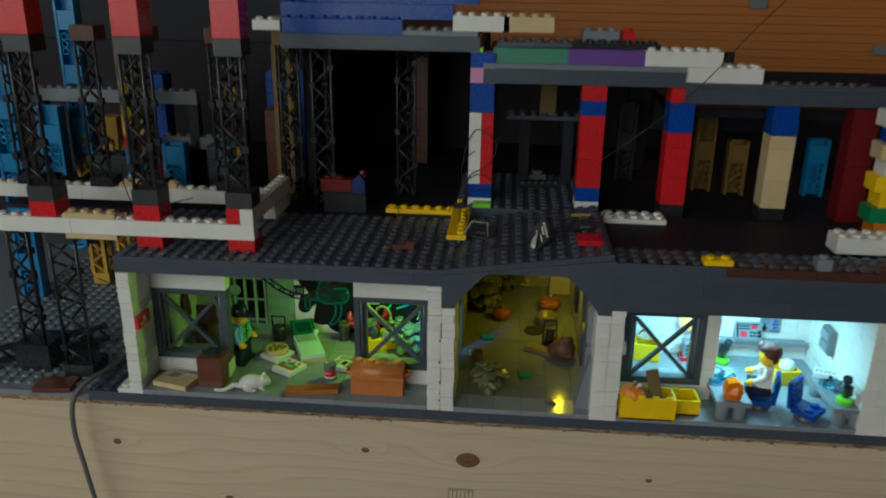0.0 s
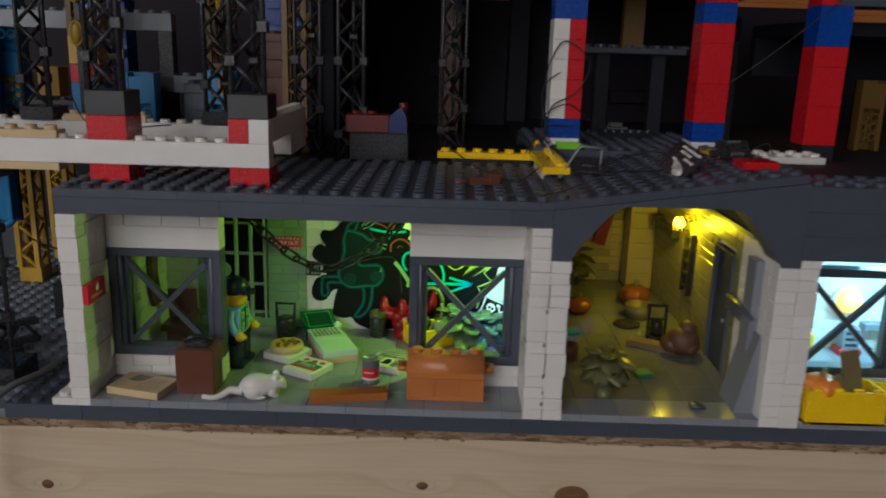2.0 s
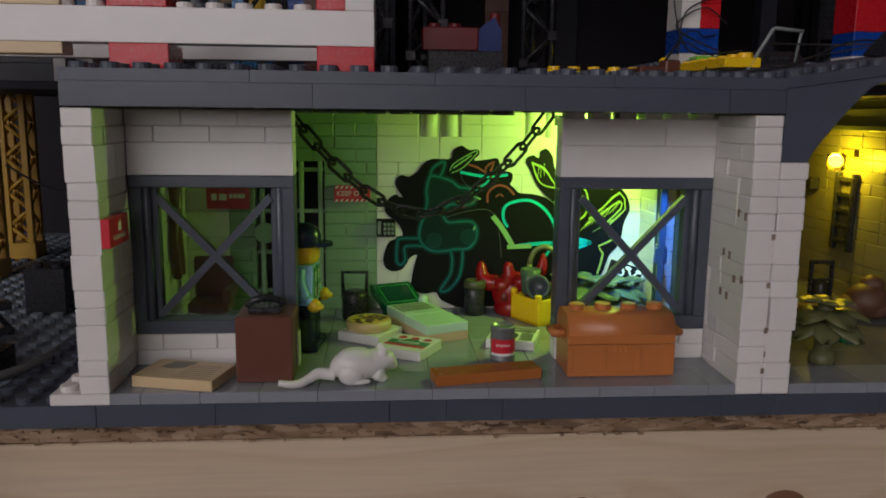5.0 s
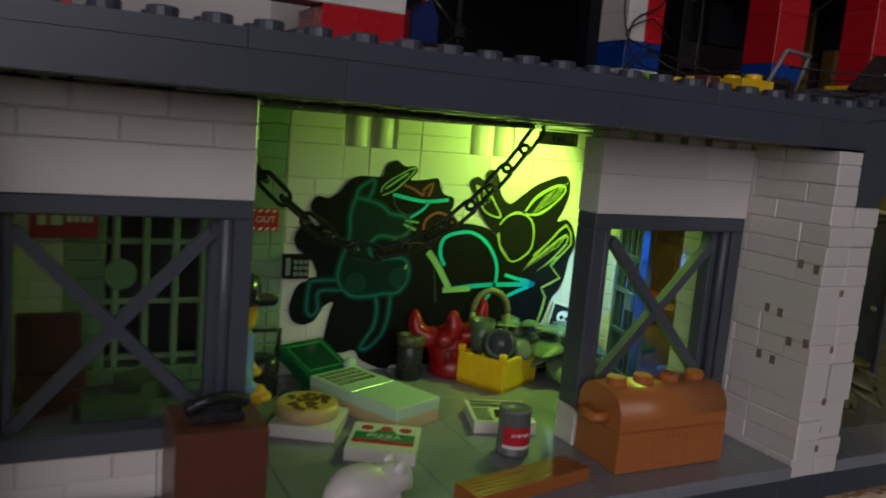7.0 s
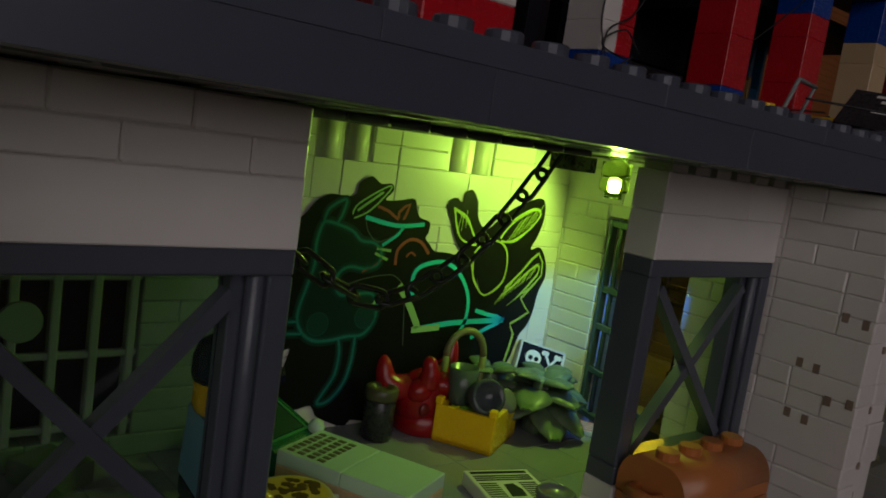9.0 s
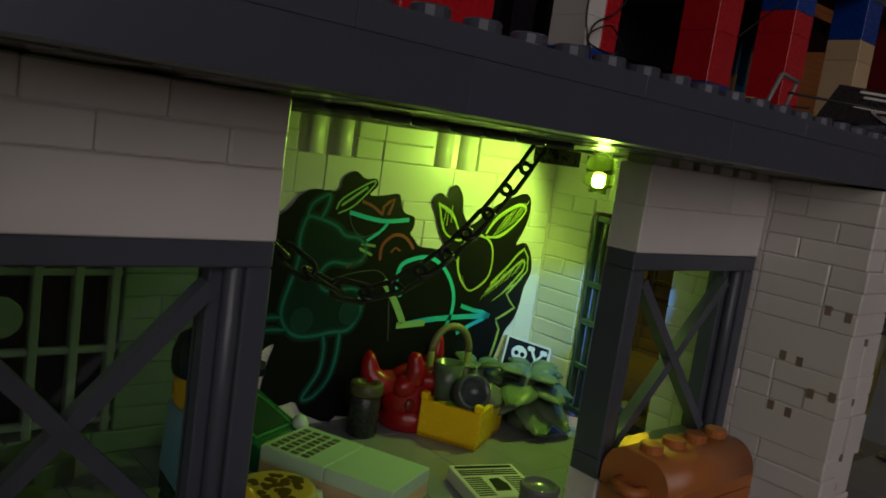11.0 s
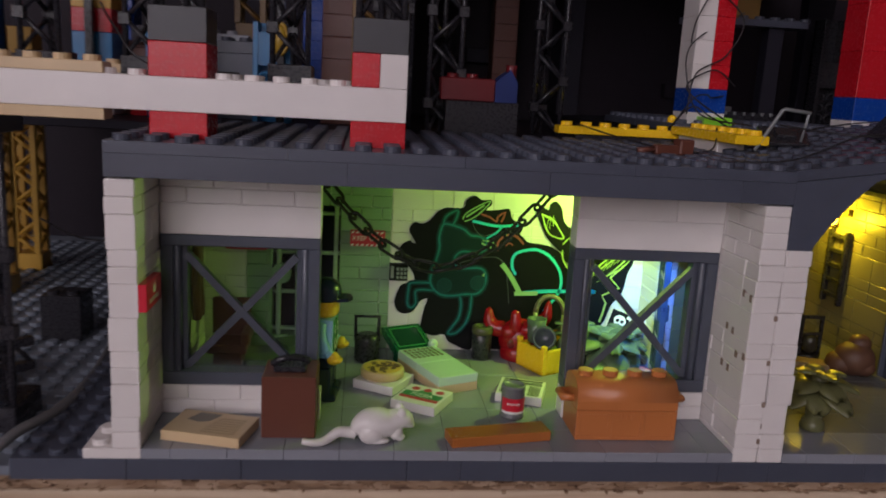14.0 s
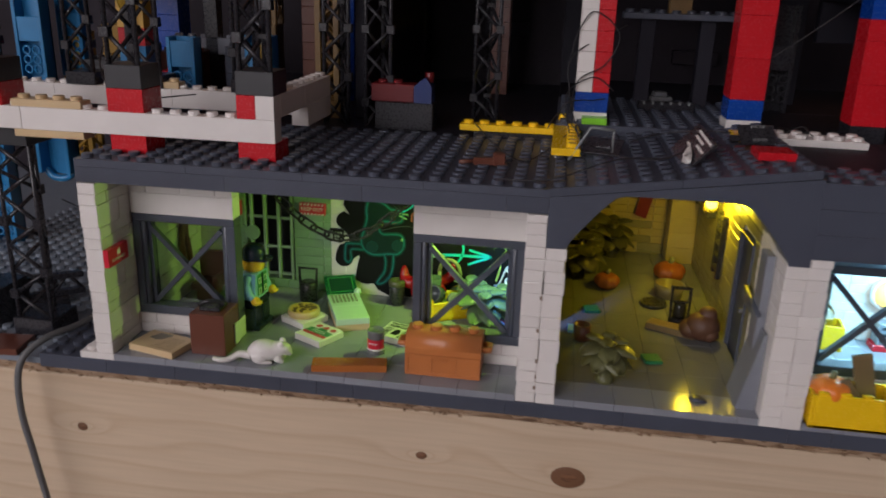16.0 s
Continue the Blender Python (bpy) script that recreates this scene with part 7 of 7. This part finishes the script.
def chair(x, y, rz, label):
    c = thing("blue_chair", label, "chair", x, y, 0, rz, group="blue chairs")
    part("foot", G().lathe(0, 0, ((6.4, 0), (6.6, 1.2), (3, 3.2), (3, 4)), 20), MGREY, c)
    part("seat", G().box(-7.8, -8, 4, 7.8, 6.4, 7.2, 0.5).stud(-4, -3, 7.2).stud(4, -3, 7.2), BLUE, c)
    part("back", G().use(0, Matrix.Translation((0, 6, 5.5)) @ Matrix.Rotation(math.radians(-5), 4, "X")).box(-7.4, 0, 0, 7.4, 2.8, 17, 1.0), BLUE, c)
    return c


chair(391.2, 21.5, -106, "blue swivel chair with the figure on it")
chair(415, 10.5, 46, "empty blue swivel chair on a round grey foot")
f2 = figure("toy_figure", "seated toy figure in white with brown hair", 391.5, 21, -80, WHITE, NAVY, plastic("dark_brown_plastic", (0.075, 0.018, 0.015), 0.6), False, True)
f2.matrix_world = at_mm(392.4, 21.4, 6.6, -106)
crate(409.5, 48, 16, 18, 9.6, YELLOW, "yellow crate with a white ball at the back", 10, False)
solid("white_ball", G().ball(0, 0, 5, 5), WHITE, "smooth white ball in the yellow crate", "ball", 418, 57, 5)
crate(323.5, 74, 17, 13, 12, YELLOW, "yellow crate by the back wall", -8, False)
solid("white_jar", G().lathe(0, 0, ((4, 0), (5, 1), (5, 8), (3, 11), (0.2, 11.4)), 20), CLEAR_WHITE, "clear jar in the yellow crate", "jar", 332, 80, 9)
solid("wall_ledge", G().box(-34, 0, 0, 34, 6, 3.2, 0.2), LGREY, "pale grey ledge along the laboratory wall", "ledge", 404, 82, 11.4)
cp = thing("control_panel", "grey sloped control panel with red screens", "control panel", 399.4, 80.4, 14.7)
cp = part("body", G().prism([(0, 0), (7.4, 0), (7.4, 11.6), (5.6, 11.6), (0, 2.4)], -8.6, 8.6, "x"), LGREY, cp)
m = Matrix.Translation((0, 2.8, 7.0)) @ Matrix.Rotation(math.radians(58.7), 4, "X")
part("screen", G().use(0, m).box(-5.6, -4.4, 0, -1.4, -0.4, 0.25, 0.05), PRINT_RED, cp, "red screen")
part("screen", G().use(0, m).box(1.6, 1.2, 0, 5.6, 3.8, 0.25, 0.05), PRINT_RED, cp, "red screen")
g = G().use(0, m)
for i in range(3):
    for j in range(2):
        g.box(0.6 + 2.2 * i, -4.2 + 2.2 * j, 0, 2.0 + 2.2 * i, -2.8 + 2.2 * j, 0.25, 0.05)
g.box(-6.4, 0.8, 0, 0.4, 1.7, 0.2, 0.05).box(-6.4, 2.5, 0, 0.4, 3.4, 0.2, 0.05).box(-7.4, 4.0, 0, 7.4, 4.5, 0.2, 0.05).box(-7.9, -4.6, 0, -6.9, 4.0, 0.2, 0.05).box(6.4, -4.6, 0, 7.9, 0.4, 0.2, 0.05)
part("key", g, PRINT_BLACK, cp)
ps = thing("wall_chart", "pale chart with blue and black diagrams", "chart", 413.6, 87.2, 25)
ps = part("sheet", G().box(-6.6, -0.8, -5.4, 6.6, 0.6, 5.4, 0.1), LGREY, ps)
g = G()
blob(g, -3.4, -2.6, 1.6, 1.7, 0, -0.9)
g.box(-4.0, -0.92, -1, -2.8, -0.82, 1.0, 0.02)
part("print", g, PRINT_BLACK, ps)
g = G()
stroke(g, [(-5, 2.2), (-3.6, 4.4), (-1, 3.8), (-1.8, 1.8), (-4.2, 1.6)], 0.4, -0.9, True)
for k in range(4):
    g.box(0.8 + (k % 2) * 1.2, -0.92, -4.4 + 2.3 * k, 5.6, -0.82, -3.5 + 2.3 * k, 0.02)
g.box(2.8, -0.93, -4.8, 3.4, -0.83, 4.6, 0.02)
part("print", g, BLUE, ps, "blue printed diagram")
ps = thing("wall_chart", "small blue chart on the laboratory wall", "chart", 393, 87.2, 34)
ps = part("sheet", G().box(-5, -0.8, -3.4, 5, 0.6, 3.4, 0.1), LGREY, ps)
part("print", G().box(-4, -0.92, -2.6, -1, -0.82, 2.4, 0.02).box(0, -0.92, -1, 4, -0.82, 0.4, 0.02).box(0.6, -0.92, 1.2, 3, -0.82, 2.2, 0.02), BLUE, ps, "blue printed bars")
mc = thing("grey_machine", "small grey machine with dark slots and a red foot", "machine", 361, 80, 0)
part("foot", G().box(-5.6, -4.4, 0, 5.6, 4.4, 3.2, 0.2), RED, mc)
mc = part("body", G().box(-4.4, -3.9, 3.2, 4.4, 4, 14, 0.4), LGREY, mc)
for k in range(3):
    part("slot", G().box(-3, -4.1, 4.8 + 3 * k, 3, -3.7, 6.4 + 3 * k, 0.1), BLACK, mc)
yb = thing("yellow_globe", "glowing yellow globe lamp in a pale ring", "globe", 361, 84, 26)
part("globe", G().ball(0, 0, 0, 6.2, 4.4, 6.2, 20, 12), glow("warm_globe_glow", (1.0, 0.72, 0.18), 2.2), yb, "glowing warm yellow globe")
part("ring", G().tube([(7.4 * math.cos(2 * math.pi * k / 18), 1, 7.4 * math.sin(2 * math.pi * k / 18)) for k in range(18)], 1.1, 7, True), WHITE, yb)
part("bracket", G().box(-1.6, 1.5, -1.6, 1.6, 4.4, 1.6, 0.2), LGREY, yb)
l3 = thing("ceiling_lamp", "glowing cyan-white lamp strip under the laboratory roof", "lamp", 385, 45, 66.4)
part("diffuser", G().box(-12, -3, 0, 12, 3, 1.6, 0.3), GLOW_CYAN, l3).visible_shadow = False
sb = thing("wall_equipment", "pale grey equipment mounted on the laboratory wall", "equipment", 440, 52, 20)
part("case", G().box(-4, -7, 4, 0, 7, 20, 0.5), SILVER, sb)
part("drawer", G().box(-5.2, -5.6, 5.4, -4, 5.6, 11.4, 0.3).box(-5.2, -5.6, 12.6, -4, 5.6, 18.6, 0.3), LGREY, sb)
